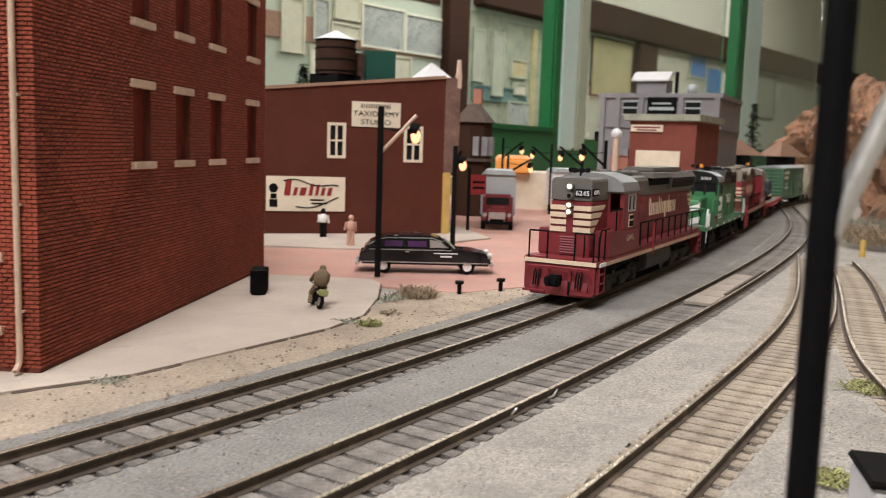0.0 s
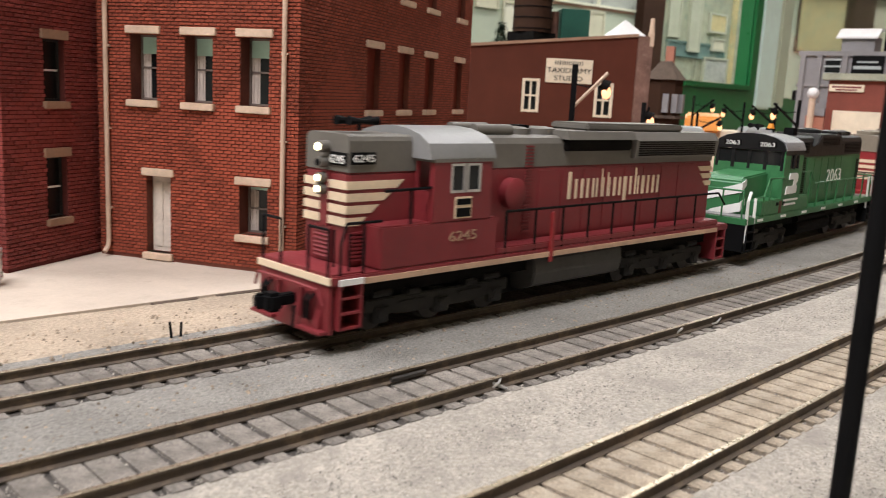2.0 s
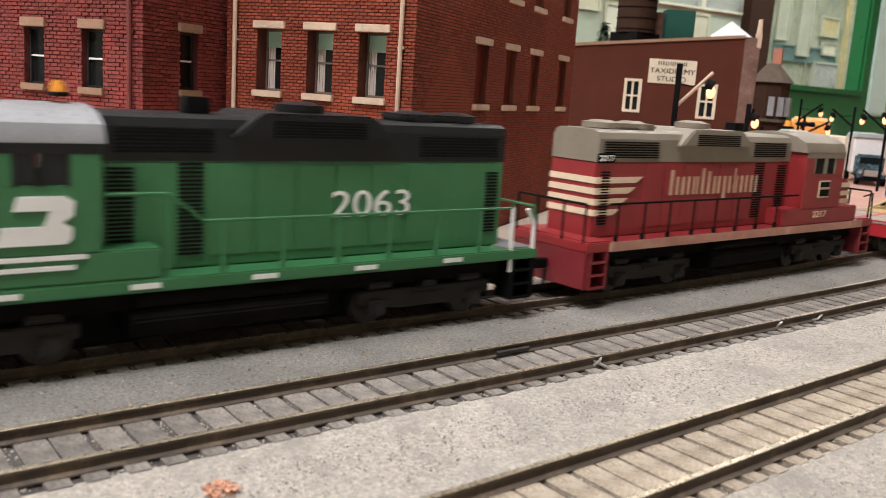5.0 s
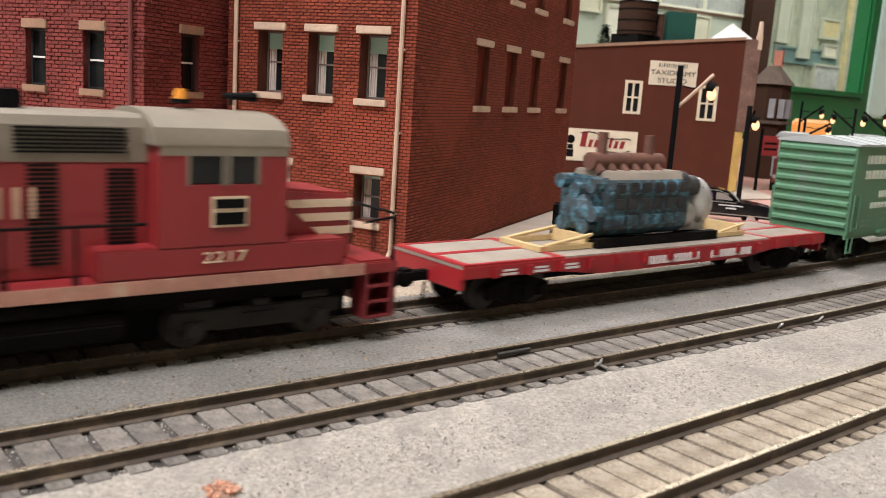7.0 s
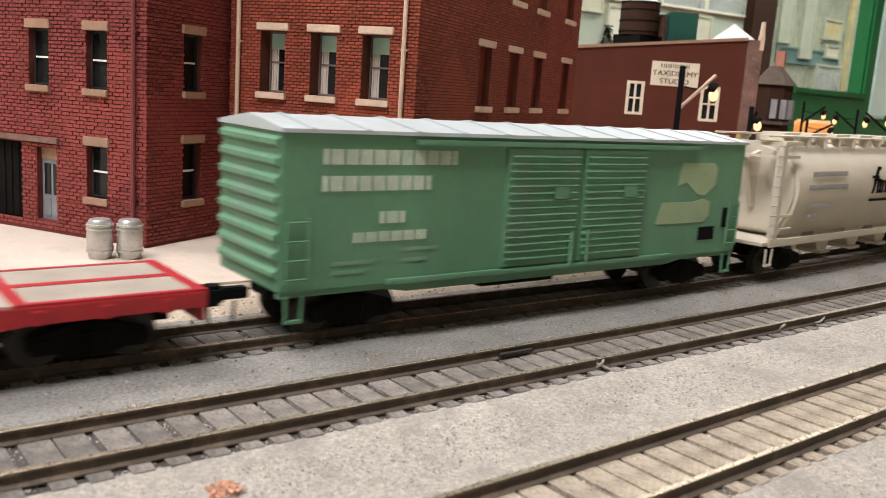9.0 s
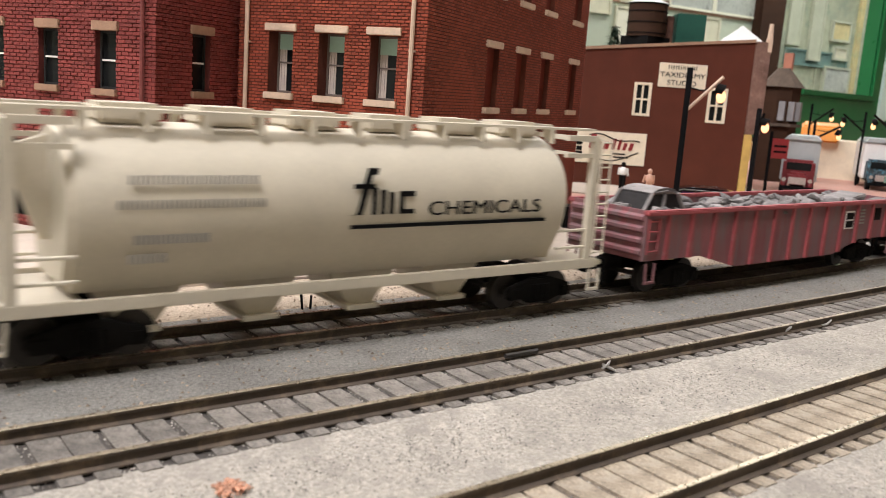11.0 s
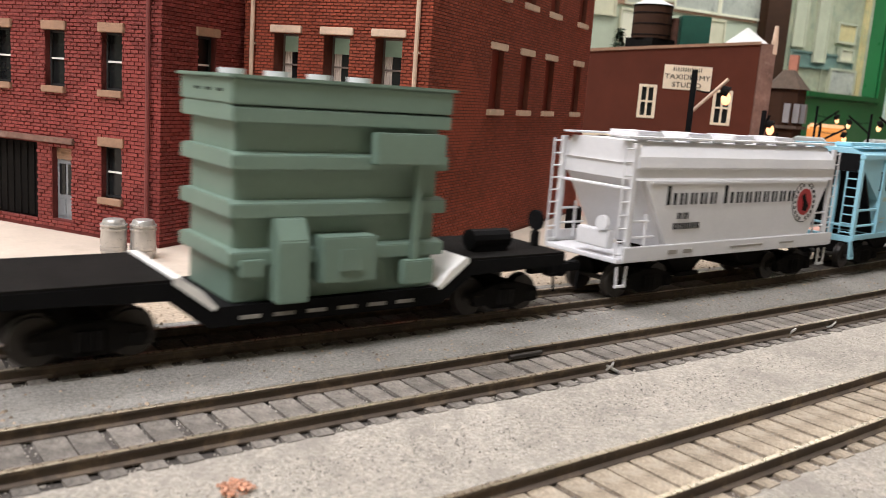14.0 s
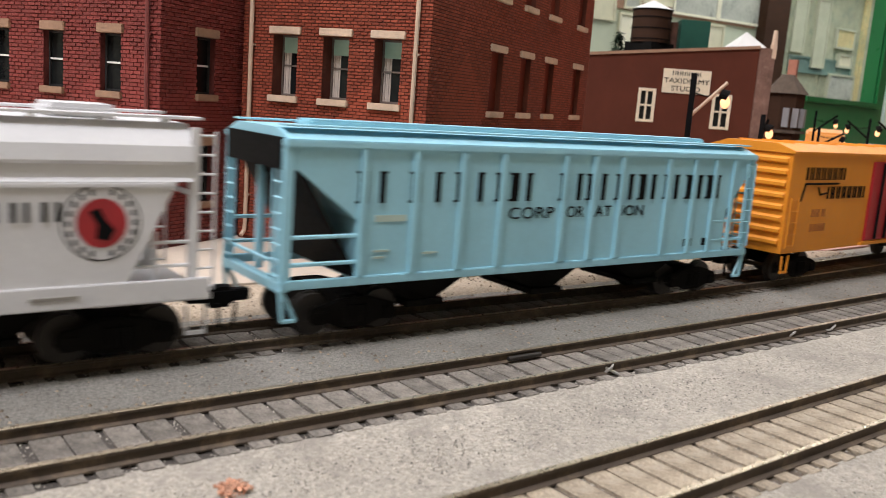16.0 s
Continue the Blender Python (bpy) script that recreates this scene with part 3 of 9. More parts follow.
def downpipe(b, face, u, z0, z1, mat):
    def put(d, z, du=0.0):
        return (d, u + du, z) if face == "x" else (u + du, d, z)
    s = Shape().path([put(-0.12, z1), put(-0.12, z0 + 0.45), put(-0.16, z0 + 0.22), put(-0.34, z0 + 0.06)], 0.075, 8)
    part("downpipe", s, mat, b, smooth=True)
    for z in np.arange(z0 + 1.5, z1, 2.6):
        p = put(-0.05, z)
        part("pipe_clip", Shape().box(p[0] - (0.06 if face == "x" else 0.11), p[0] + (0.06 if face == "x" else 0.11), p[1] - (0.11 if face == "x" else 0.06),
                                      p[1] + (0.11 if face == "x" else 0.06), z - 0.03, z + 0.03), mat, b)


TURN = 28.11
H1 = 13.2
b1 = thing("brick_building", 11.87, 10.51, 0.15, TURN, "three-storey orange-red brick building with cream stone sills", "building")
front1 = [(1.02, 2.0, 5.15, 7.2), (2.97, 3.95, 5.15, 7.2), (4.97, 5.95, 5.15, 7.2), (1.02, 2.0, 1.15, 2.72), (4.5, 5.4, 0.25, 2.75)]
front1 += [(a, b, 9.4, 11.45) for a, b in ((1.02, 2.0), (2.97, 3.95), (4.97, 5.95))]
side1 = [(c - 0.62, c + 0.62, z, z + 2.2) for c in (5.87, 9.07, 12.25, 16.58) for z in (5.1, 9.32)]
wall_face(b1, "x", 7.2, H1, front1, "brick_a", "mortar_a", 0.107, 0.27, 300, near=(1.5, 4), thick=0.68)
wall_face(b1, "y", 18.5, H1, side1, "brick_a", "mortar_a", 0.107, 0.27, 300, near=(3, 5))
part("wall", Shape().box(18.05, 18.47, 0.5, 7.2, 0, H1), "mortar_a", b1)
part("wall", Shape().box(0.45, 18.05, 6.8, 7.17, 0, H1), "mortar_a", b1)
# added inner slabs and wall, the rooms' shade put in as near-black colour
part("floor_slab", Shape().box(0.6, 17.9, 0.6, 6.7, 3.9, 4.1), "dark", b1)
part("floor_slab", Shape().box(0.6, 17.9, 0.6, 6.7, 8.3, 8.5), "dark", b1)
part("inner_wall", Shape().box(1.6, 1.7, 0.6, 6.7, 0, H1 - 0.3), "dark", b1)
part("roof", Shape().box(0.3, 18.2, 0.3, 6.9, H1 - 0.25, H1 - 0.05), "weathered", b1)
for i, (a, b, z, t) in enumerate(front1):
    trim_stones(b1, "x", a, b, z, t, "stone")
    if i != 4:
        sash_window(b1, "x", a, b, z, t, shade=0.52 if i != 3 else 0.12, curtain=True, d=0.33)
d1 = part("door", block("x", 4.5, 5.4, 0.36, 0.44, 0.25, 2.75), "door_white", b1, "off-white panelled door")
for a, c, e, f in ((4.6, 4.9, 0.4, 1.15), (5.0, 5.3, 0.4, 1.15), (4.6, 4.9, 1.3, 2.55), (5.0, 5.3, 1.3, 2.55)):
    part("door_panel", block("x", a, c, 0.335, 0.362, e, f, 0.02), "door_white", d1)
for a, b, z, t in side1:
    trim_stones(b1, "y", a, b, z, t, "stone", 0.2)
    blind_window(b1, "y", a, b, z, t)
downpipe(b1, "x", 0.45, 0.05, H1, "pipe")
downpipe(b1, "x", 6.78, 0.1, H1, "pipe")

b0 = thing("brick_building", 5.0, 15.2, 0.15, TURN, "dark red brick building with rough bricks and brown lintels", "building")
front0 = [(1.6, 2.5, 4.9, 6.72), (4.12, 5.02, 4.9, 6.72), (6.64, 7.54, 4.9, 6.72), (1.6, 2.5, 1.4, 3.08), (3.85, 4.75, 0.4, 2.85), (5.45, 8.6, 0.3, 2.95)]
front0 += [(a, a + 0.9, 8.9, 10.7) for a in (1.6, 4.12, 6.64)]
side0 = [(1.72, 2.6, 5.0, 6.85), (1.72, 2.6, 1.4, 3.3), (1.72, 2.6, 8.9, 10.7)]
wall_face(b0, "x", 11.0, H1 - 0.6, front0, "brick_b", "mortar_b", 0.125, 0.31, 300, near=(1.5, 4), uneven=0.02)
wall_face(b0, "y", 9.5, H1 - 0.6, side0, "brick_b", "mortar_b", 0.125, 0.31, 150, near=(1.5, 4), uneven=0.02)
part("wall", Shape().box(0.45, 9.5, 10.6, 10.97, 0, H1 - 0.6), "mortar_b", b0)
part("wall", Shape().box(9.05, 9.48, 0.5, 10.6, 0, H1 - 0.6), "mortar_b", b0)
# inner walls near-black too, so the unlit rooms are painted dark
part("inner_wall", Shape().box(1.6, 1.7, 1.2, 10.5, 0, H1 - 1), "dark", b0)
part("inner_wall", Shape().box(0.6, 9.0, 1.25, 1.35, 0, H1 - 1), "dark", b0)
part("roof", Shape().box(0.3, 9.3, 0.3, 10.7, H1 - 0.95, H1 - 0.7), "weathered", b0)
for i, (a, b, z, t) in enumerate(front0):
    if i not in (4, 5):
        trim_stones(b0, "x", a, b, z, t, "stone_brown", 0.1, 0.3)
        sash_window(b0, "x", a, b, z, t, "dark", bar_mat="white")
for a, b, z, t in side0:
    trim_stones(b0, "y", a, b, z, t, "stone_brown", 0.12, 0.28)
    sash_window(b0, "y", a, b, z, t, "dark", bar_mat="white")
part("lintel", block("x", 3.7, 9.2, -0.1, 0.25, 3.0, 3.2, 0.02), "facade_brown", b0)
d0 = part("door", block("x", 3.85, 4.75, 0.25, 0.33, 0.4, 2.45), "door_shaded", b0, "panelled door with its shade in the dull grey colour")
for a, c, e, f in ((3.95, 4.25, 0.5, 1.1), (4.35, 4.65, 0.5, 1.1), (3.95, 4.25, 1.25, 2.3), (4.35, 4.65, 1.25, 2.3)):
    part("door_pane", block("x", a, c, 0.23, 0.252, e, f, 0.02), "glass" if e > 1.2 else "door_shaded", d0)
part("fanlight", block("x", 3.85, 4.75, 0.22, 0.3, 2.45, 2.85), "stone_brown", b0)
sh = part("shutter", block("x", 5.45, 8.6, 0.28, 0.34, 0.3, 2.95), "weathered", b0, "dark grey roller shutter")
for k in range(9):
    part("slat", block("x", 5.5 + 0.34 * k, 5.78 + 0.34 * k, 0.24, 0.282, 0.35, 2.9, 0.02), "weathered", sh)
downpipe(b0, "x", 0.42, 0.05, H1 - 0.6, "pipe_red")


# ---- brown shop ----
def brown_shop():
    sx = thing("brown_shop", 39.1, 29.8, 0.18, -39.2, "brown-painted side of a shop with a sloping parapet", "building")
    holes = [(3.75, 4.75, 4.95, 7.0), (8.77, 9.87, 4.8, 6.95)]
    lo, hi = -4.5, 11.4

    def top(u):
        return 9.0 + 1.2 * u / 11.25
    us = sorted({lo, hi, *[h for q in holes for h in q[:2]]})
    for a, b in zip(us, us[1:]):
        hole = [h for h in holes if h[0] <= (a + b) / 2 <= h[1]]
        if hole:
            part("wall", Shape().prism([(a, 0), (b, 0), (b, hole[0][2]), (a, hole[0][2])], 0, 0.4, "y"), "brown_wall", sx)
            part("wall", Shape().prism([(a, hole[0][3]), (b, hole[0][3]), (b, top(b)), (a, top(a))], 0, 0.4, "y"), "brown_wall", sx)
        else:
            part("wall", Shape().prism([(a, 0), (b, 0), (b, top(b)), (a, top(a))], 0, 0.4, "y"), "brown_wall", sx)
    part("coping", Shape().prism([(lo, top(lo) + 0.004), (hi, top(hi) + 0.004), (hi, top(hi) + 0.2), (lo, top(lo) + 0.2)], -0.12, 0.5, "y"), "stone_brown", sx)
    part("wall", Shape().box(11.0, 11.4, 0.41, 12, 0, 10.1), "brown_wall", sx)
    part("facade", Shape().box(11.41, 12.5, 0.02, 0.6, 4.1, 10.3, 0.05), "facade_brown", sx, "worn brown plaster return of the shop front")
    part("wall", Shape().box(lo, 11.0, 11.6, 12, 0, 9), "brown_wall", sx)
    part("roof", Shape().box(lo, 10.99, 0.41, 11.6, 8.2, 8.4), "weathered", sx)
    part("corner_post", Shape().box(11.42, 11.95, -0.1, 0.45, 0, 4.1, 0.04), "yellow_trim", sx, "ochre-yellow corner post")
    part("shopfront", Shape().box(11.41, 11.6, 0.6, 11, 0.4, 4.0), "yellow_trim", sx)
    part("finial", Shape().box(12.2, 12.55, 0.0, 0.45, 9.6, 10.6, 0.05).rod((12.38, 0.2, 10.55), (12.38, 0.2, 11.5), 0.2, 8, 0.14), "stone", sx)
    part("cornice", Shape().box(11.41, 11.8, 0.62, 11.8, 9.4, 10.1, 0.08), "stone_brown", sx)
    for k in range(3):
        part("window", Shape().box(11.38, 11.46, 2 + 3.2 * k, 3.6 + 3.2 * k, 5.4, 7.6), "glass", sx)
    for a, b, z, t in holes:
        w = part("window", Shape().box(a, b, 0.16, 0.2, z, t), "glass", sx)
        for p, q, e, f in ((a - 0.1, a + 0.1, z - 0.1, t + 0.1), (b - 0.1, b + 0.1, z - 0.1, t + 0.1), (a + 0.1, b - 0.1, z - 0.1, z + 0.08), (a + 0.1, b - 0.1, t - 0.08, t + 0.1)):
            part("frame", Shape().box(p, q, -0.07, 0.1, e, f, 0.02), "cream", w)
        m = (a + b) / 2
        part("mullion", Shape().box(m - 0.06, m + 0.06, -0.04, 0.12, z + 0.08, t - 0.08), "cream", w)
        part("sash_bar", Shape().box(a + 0.1, m - 0.06, -0.03, 0.12, (z + t) / 2 - 0.06, (z + t) / 2 + 0.06), "cream", w)
        part("sash_bar", Shape().box(m + 0.06, b - 0.1, -0.03, 0.12, (z + t) / 2 - 0.06, (z + t) / 2 + 0.06), "cream", w)
    sg = part("shop_sign", Shape().box(5.2, 8.4, -0.08, 0, 6.9, 8.5, 0.01), "cream", sx, "cream board with dark lettering")
    bars("name_bar", "black", sg, 5.8, -0.08, 8.1, 0.26, [0.22, 0.24, 0.22, 0.2, 0.22, 0.05, 0.2], 0.09)
    lettering("sign_text", "TAXIDERMY", "black", sg, 5.27, -0.08, 7.58, 0.32, width=3.05)
    lettering("sign_text", "STUDIO", "black", sg, 5.8, -0.08, 7.06, 0.32, width=1.95)
    ad = part("billboard", Shape().box(-0.15, 4.85, -0.1, 0, 1.45, 3.65, 0.01), "cream", sx, "cream advertising board with a red script mark")
    for i, (u, w, h) in enumerate(((0.95, 0.5, 1.0), (1.5, 0.3, 0.5), (1.9, 0.5, 0.5), (2.5, 0.3, 0.75), (2.9, 0.25, 0.7), (3.25, 0.3, 0.5), (3.65, 0.35, 0.5))):
        q = 0.12
        part("red_mark", Shape().prism([(u, 2.45), (u + w * 0.75, 2.45), (u + w * 0.75 + q, 2.45 + h), (u + q, 2.45 + h)], -0.135, -0.1, "y"), M["loco_red_bright"], ad)
    tagged(part("curl_line", Shape().path([(0.9 + 0.35 * k, -0.12, 3.35 + 0.14 * math.sin(k * 0.8) - 0.004 * k * k) for k in range(11)], 0.035), "black", ad), kind="stuff")
    tagged(part("curl_line", Shape().path([(1.7 + 0.3 * k, -0.12, 1.75 - 0.12 * math.sin(k * 0.5) + 0.006 * k * k) for k in range(10)], 0.035), "black", ad), kind="stuff")
    part("word_bar", Shape().box(2.6, 3.5, -0.12, -0.1, 2.12, 2.22).box(2.7, 3.7, -0.12, -0.1, 1.9, 2.0), "black", ad)
    part("dark_mark", Shape().box(0.05, 0.55, -0.12, -0.1, 1.7, 2.2, 0.01).ball((0.3, -0.1, 2.9), 0.3, 1, 0.1, 1).box(0.12, 0.5, -0.12, -0.1, 2.25, 2.55), "black", ad)
    return sx


brown_shop()


# ---- train ----
def wheelset():
    s = Shape().rod((0, -1.0, 0.46), (0, 1.0, 0.46), 0.08, 8)
    for y in (-0.72, 0.72):
        s.rod((0, y - 0.09, 0.46), (0, y + 0.09, 0.46), 0.46, 20)
        s.rod((0, y - 0.12, 0.46), (0, y + 0.12, 0.46), 0.2, 12)
        f = 0.06 if y < 0 else -0.06
        s.rod((0, y + f, 0.46), (0, y + f * 2, 0.46), 0.50, 20)
    return s.mesh("wheelset", M["steel"], True)


WHEELS = wheelset()


def bogie(car, x, axles, loco=False):
    """A truck with sprung side frames; its wheelsets are parts of it."""
    s = Shape()
    n = len(axles)
    half = max(abs(a) for a in axles)
    for y in (-1.08, 1.08):
        e = 0.12 if y > 0 else -0.12
        y0, y1 = min(y, y + e), max(y, y + e)
        if loco:
            s.prism([(-half - 0.5, 0.55), (-half - 0.5, 0.85), (half + 0.5, 0.85), (half + 0.5, 0.55), (half * 0.6, 0.40), (-half * 0.6, 0.40)], y0, y1, "y", 0.03)
            for a in axles:
                s.box(a - 0.24, a + 0.24, y0 - 0.06, y1 + 0.06, 0.26, 0.68, 0.04)
                s.rod((a, y0 - 0.1, 0.46), (a, y1 + 0.1, 0.46), 0.15, 10)
            for a, b in zip(axles, axles[1:]):
                m = (a + b) / 2
                s.box(m - 0.45, m + 0.45, y0 - 0.05, y1 + 0.05, 0.62, 0.76, 0.04)
                s.box(m - 0.2, m + 0.2, y0 - 0.1, y1 + 0.1, 0.85, 1.0, 0.03)
            s.rod((-half - 0.2, y, 0.95), (-half + 0.4, y, 0.95), 0.1, 8)
            s.rod((half - 0.4, y, 0.95), (half + 0.2, y, 0.95), 0.1, 8)
        else:
            s.prism([(-half - 0.25, 0.42), (-half - 0.2, 0.66), (-0.35, 0.86), (0.35, 0.86), (half + 0.2, 0.66), (half + 0.25, 0.42), (half - 0.2, 0.36),
                     (0.4, 0.2), (-0.4, 0.2), (-half + 0.2, 0.36)], y0, y1, "y", 0.03)
            for k in (-0.18, 0, 0.18):
                s.rod((k, y + e, 0.32), (k, y + e, 0.7), 0.09, 8)
            for a in axles:
                s.box(a - 0.17, a + 0.17, y0 - 0.05, y1 + 0.05, 0.32, 0.62, 0.03)
    s.box(-0.3, 0.3, -1.0, 1.0, 0.45, 0.88, 0.03)
    # freight trucks get the darker black, under-car shade as colour
    b = part("bogie", s, "truck_grey" if loco else "weathered", car, at=(x, 0, 0))
    for a in axles:
        w = new("wheelset", WHEELS)
        w.parent = b
        w.matrix_local = pose(a * K, 0, 0)
    return b


def coupler(car, x, way):
    s = Shape().box(min(x, x + way * 0.75), max(x, x + way * 0.75), -0.12, 0.12, 0.72, 0.98, 0.03)
    s.box(min(x + way * 0.6, x + way * 1.0), max(x + way * 0.6, x + way * 1.0), -0.26, 0.2, 0.62, 1.06, 0.08)
    s.box(min(x + way * 0.85, x + way * 1.12), max(x + way * 0.85, x + way * 1.12), 0.02, 0.28, 0.66, 1.02, 0.06)
    s.rod((x + way * 0.5, -0.5, 0.8), (x + way * 0.55, -0.5, 0.3), 0.04, 6)
    return part("coupler", s, "black", car)


def car_root(name, length, label, category):
    """A rail vehicle's base, put on the rails by motions()."""
    c = thing(name, 0, 0, RAIL_TOP, 0, label, category)
    CARS.append((c, length))
    return c


CARS = []
OFFSET = {}
M["tank_grey"] = material("tank_grey", (0.055, 0.05, 0.045), 0.65, 0, 0.2, 0.8, 10, 0.2, stain=(0.03, 0.026, 0.023), stain_at=0.55)
M["emblem_pale"] = material("emblem_pale_green", (0.29, 0.37, 0.21), 0.6, 0, 0.12, 0.6, 9, 0.05)
M["print_grey"] = material("print_grey", (0.26, 0.24, 0.21), 0.6, 0, 0.1, 1, 9, 0)
M["print_faded"] = material("print_faded", (0.60, 0.62, 0.50), 0.6, 0, 0.2, 1, 9, 0, stain=(0.2, 0.3, 0.2), stain_at=0.6)
M["print_green"] = material("print_dim_green", (0.15, 0.26, 0.18), 0.6, 0, 0.2, 1, 9, 0)
M["print_pale"] = material("print_pale", (0.42, 0.52, 0.46), 0.6, 0, 0.1, 1, 9, 0)
M["print_brown"] = material("print_brown", (0.28, 0.09, 0.02), 0.6, 0, 0.1, 1, 9, 0)


def rails_and_posts(car, pts, post_xs, y, z0, mat, r=0.03):
    part("handrail", Shape().path(pts, r), mat, car)
    for x, z in post_xs:
        part("stanchion", Shape().rod((x, y, z0), (x, y, z), r, 6).box(x - 0.05, x + 0.05, y - 0.02, y + 0.06, z0, z0 + 0.16), mat, car)


def louvres(name, mat, parent, x0, x1, y, z0, z1, step=0.09, vertical=False):
    s = Shape()
    if vertical:
        for x in np.arange(x0, x1, step):
            s.box(x, x + step * 0.5, y - 0.03, y + 0.02, z0, z1)
    else:
        for z in np.arange(z0, z1, step):
            s.box(x0, x1, y - 0.03, y + 0.02, z, z + step * 0.5)
    return part(name, s, mat, parent)


def steps(car, x0, x1, mat, far=True):
    """A stair well at a locomotive's corner: back plate with its side plates and treads."""
    for side in ((-1, 1) if far else (-1,)):
        a, b = sorted((side * 0.95, side * 1.52))
        i0, i1 = sorted((side * 0.93, side * 0.98))
        well = part("step_well", Shape().box(x0, x1, i0, i1, 0.35, 1.38), mat, car)
        for p in (x0, x1 - 0.06):
            part("side_plate", Shape().box(p, p + 0.06, a, b, 0.35, 1.38), mat, well)
        for z in (0.35, 0.7, 1.05):
            part("tread", Shape().box(x0 + 0.06, x1 - 0.06, a, b, z, z + 0.06), mat, well)


def hood_profile(w, z0, z1, r=0.3):
    return [(-w, z0), (-w, z1 - r), (-w + r * 0.35, z1 - r * 0.3), (-w + r, z1), (w - r, z1), (w - r * 0.35, z1 - r * 0.3), (w, z1 - r), (w, z0)]


def fan(car, x, r, z, mat):
    s = Shape().rod((x, 0, z), (x, 0, z + 0.16), r, 20).rod((x, 0, z + 0.16), (x, 0, z + 0.22), r * 0.85, 20, r * 0.5)
    return part("roof_fan", s, mat, car, smooth=True)


def arch(w, z0, z1):
    pts = [(-w, z0)]
    for k in range(9):
        a = math.pi * k / 8
        pts.append((-w * math.cos(a), z0 + 0.06 + (z1 - z0 - 0.06) * math.sin(a) ** 0.8))
    return pts + [(w, z0)]


def cab_roof(car, x0, x1, w, z0, z1, mat):
    return part("cab_roof", Shape().prism(arch(w, z0, z1), x0, x1, "x"), mat, car, smooth=True)


def plough(car, x, mat):
    s = Shape().box(x, x + 0.12, -1.4, 1.4, 0.25, 1.38, 0.02)
    s.prism([(x, 0.8), (x - 0.1, 0.5), (x - 0.13, 0.2), (x - 0.06, 0.2), (x + 0.02, 0.4)], -1.15, 1.15, "y", 0.02)
    for y in (-0.85, -0.45, 0.45, 0.85):
        s.rod((x - 0.08, y, 1.2), (x - 0.14, y, 0.55), 0.06, 6)
    return part("pilot", s, mat, car)


def road_switcher_high():
    """Red and grey locomotive with a tall front hood."""
    L = 17.8
    c = car_root("diesel_locomotive", L, "weathered red and grey diesel locomotive, cream stripes, tall front hood", "locomotive")
    h = L / 2
    part("frame", Shape().box(-h + 0.1, h - 0.1, -1.5, 1.5, 1.38, 1.60, 0.03), "loco_red", c)
    for y in (-1.53, 1.5):
        part("sill_stripe", Shape().box(-h + 1.0, h - 0.9, y, y + 0.03, 1.36, 1.5), "name_faded", c)
    part("frame", Shape().box(-h + 1.0, h - 1.0, -1.1, 1.1, 0.95, 1.38), "weathered", c)
    # added black box, stands for the shade between the wheels
    part("underframe", Shape().box(-h + 0.9, h - 0.9, -0.55, 0.55, 0.22, 0.95), "black", c)
    # running boards and side boxes
    part("side_box", Shape().box(-h + 1.45, -h + 5.4, -1.48, 1.48, 1.60, 2.62, 0.04), "loco_red", c)
    part("side_box", Shape().box(-h + 5.4, -h + 17.0, -1.47, 1.47, 1.60, 1.78, 0.03), "loco_red", c)
    # front hood: red to 3.6, grey above
    part("front_hood", Shape().box(-h + 0.98, -h + 3.05, -0.82, 0.82, 1.60, 3.80, 0.05), "loco_red", c)
    part("front_hood_top", Shape().prism(hood_profile(0.82, 3.80, 4.66, 0.14), -h + 0.98, -h + 3.05), "loco_grey", c)
    for i, z in enumerate((3.60, 3.32, 3.04, 2.76)):
        end = -h + 2.66 - 0.38 * i
        part("stripe", Shape().prism([(-h + 0.93, z - 0.19), (end - 0.24, z - 0.19), (end, z), (-h + 0.93, z)], -0.845, -0.8, "y"), "loco_cream", c)
        part("stripe", Shape().box(-h + 0.925, -h + 0.955, -0.82, 0.82, z - 0.19, z), "loco_cream", c)
    nb = part("number_board", Shape().box(-h + 1.02, -h + 1.75, -0.87, -0.8, 3.98, 4.26, 0.02), "black", c)
    lettering("number", "6245", "white", nb, -h + 1.08, -0.87, 4.04, 0.17, width=0.6)
    nb = part("number_board", Shape().box(-h + 0.92, -h + 0.99, -0.78, -0.16, 3.94, 4.24, 0.02), "black", c)
    lettering("number", "6245", "white", nb, -h + 0.92, -0.2, 3.99, 0.19, face="lead", width=0.54)
    for z, r, m in ((4.34, 0.09, "head_glow"), (3.98, 0.08, "black"), (3.62, 0.08, "head_glow"), (3.36, 0.08, "head_glow")):
        lamp = part("headlight", Shape().rod((-h + 1.0, 0.0, z), (-h + 0.72, 0.0, z), r + 0.05, 14), "loco_grey", c)
        part("lens", Shape().rod((-h + 0.73, 0.0, z), (-h + 0.69, 0.0, z), r, 14), m, lamp)
    louvres("louvre", "loco_red", c, -h + 1.1, -h + 1.65, -0.85, 1.75, 2.45)
    # cab
    cx0, cx1 = -h + 3.05, -h + 5.07
    s = Shape()
    for y in (-1.48, 1.42):
        s.box(cx0, cx1, y, y + 0.06, 2.62, 3.30)
        s.box(cx0, cx0 + 0.55, y, y + 0.06, 3.30, 4.05).box(cx1 - 0.42, cx1, y, y + 0.06, 3.30, 4.05)
        s.box(cx0 + 0.55, cx1 - 0.42, y, y + 0.06, 4.02, 4.05)
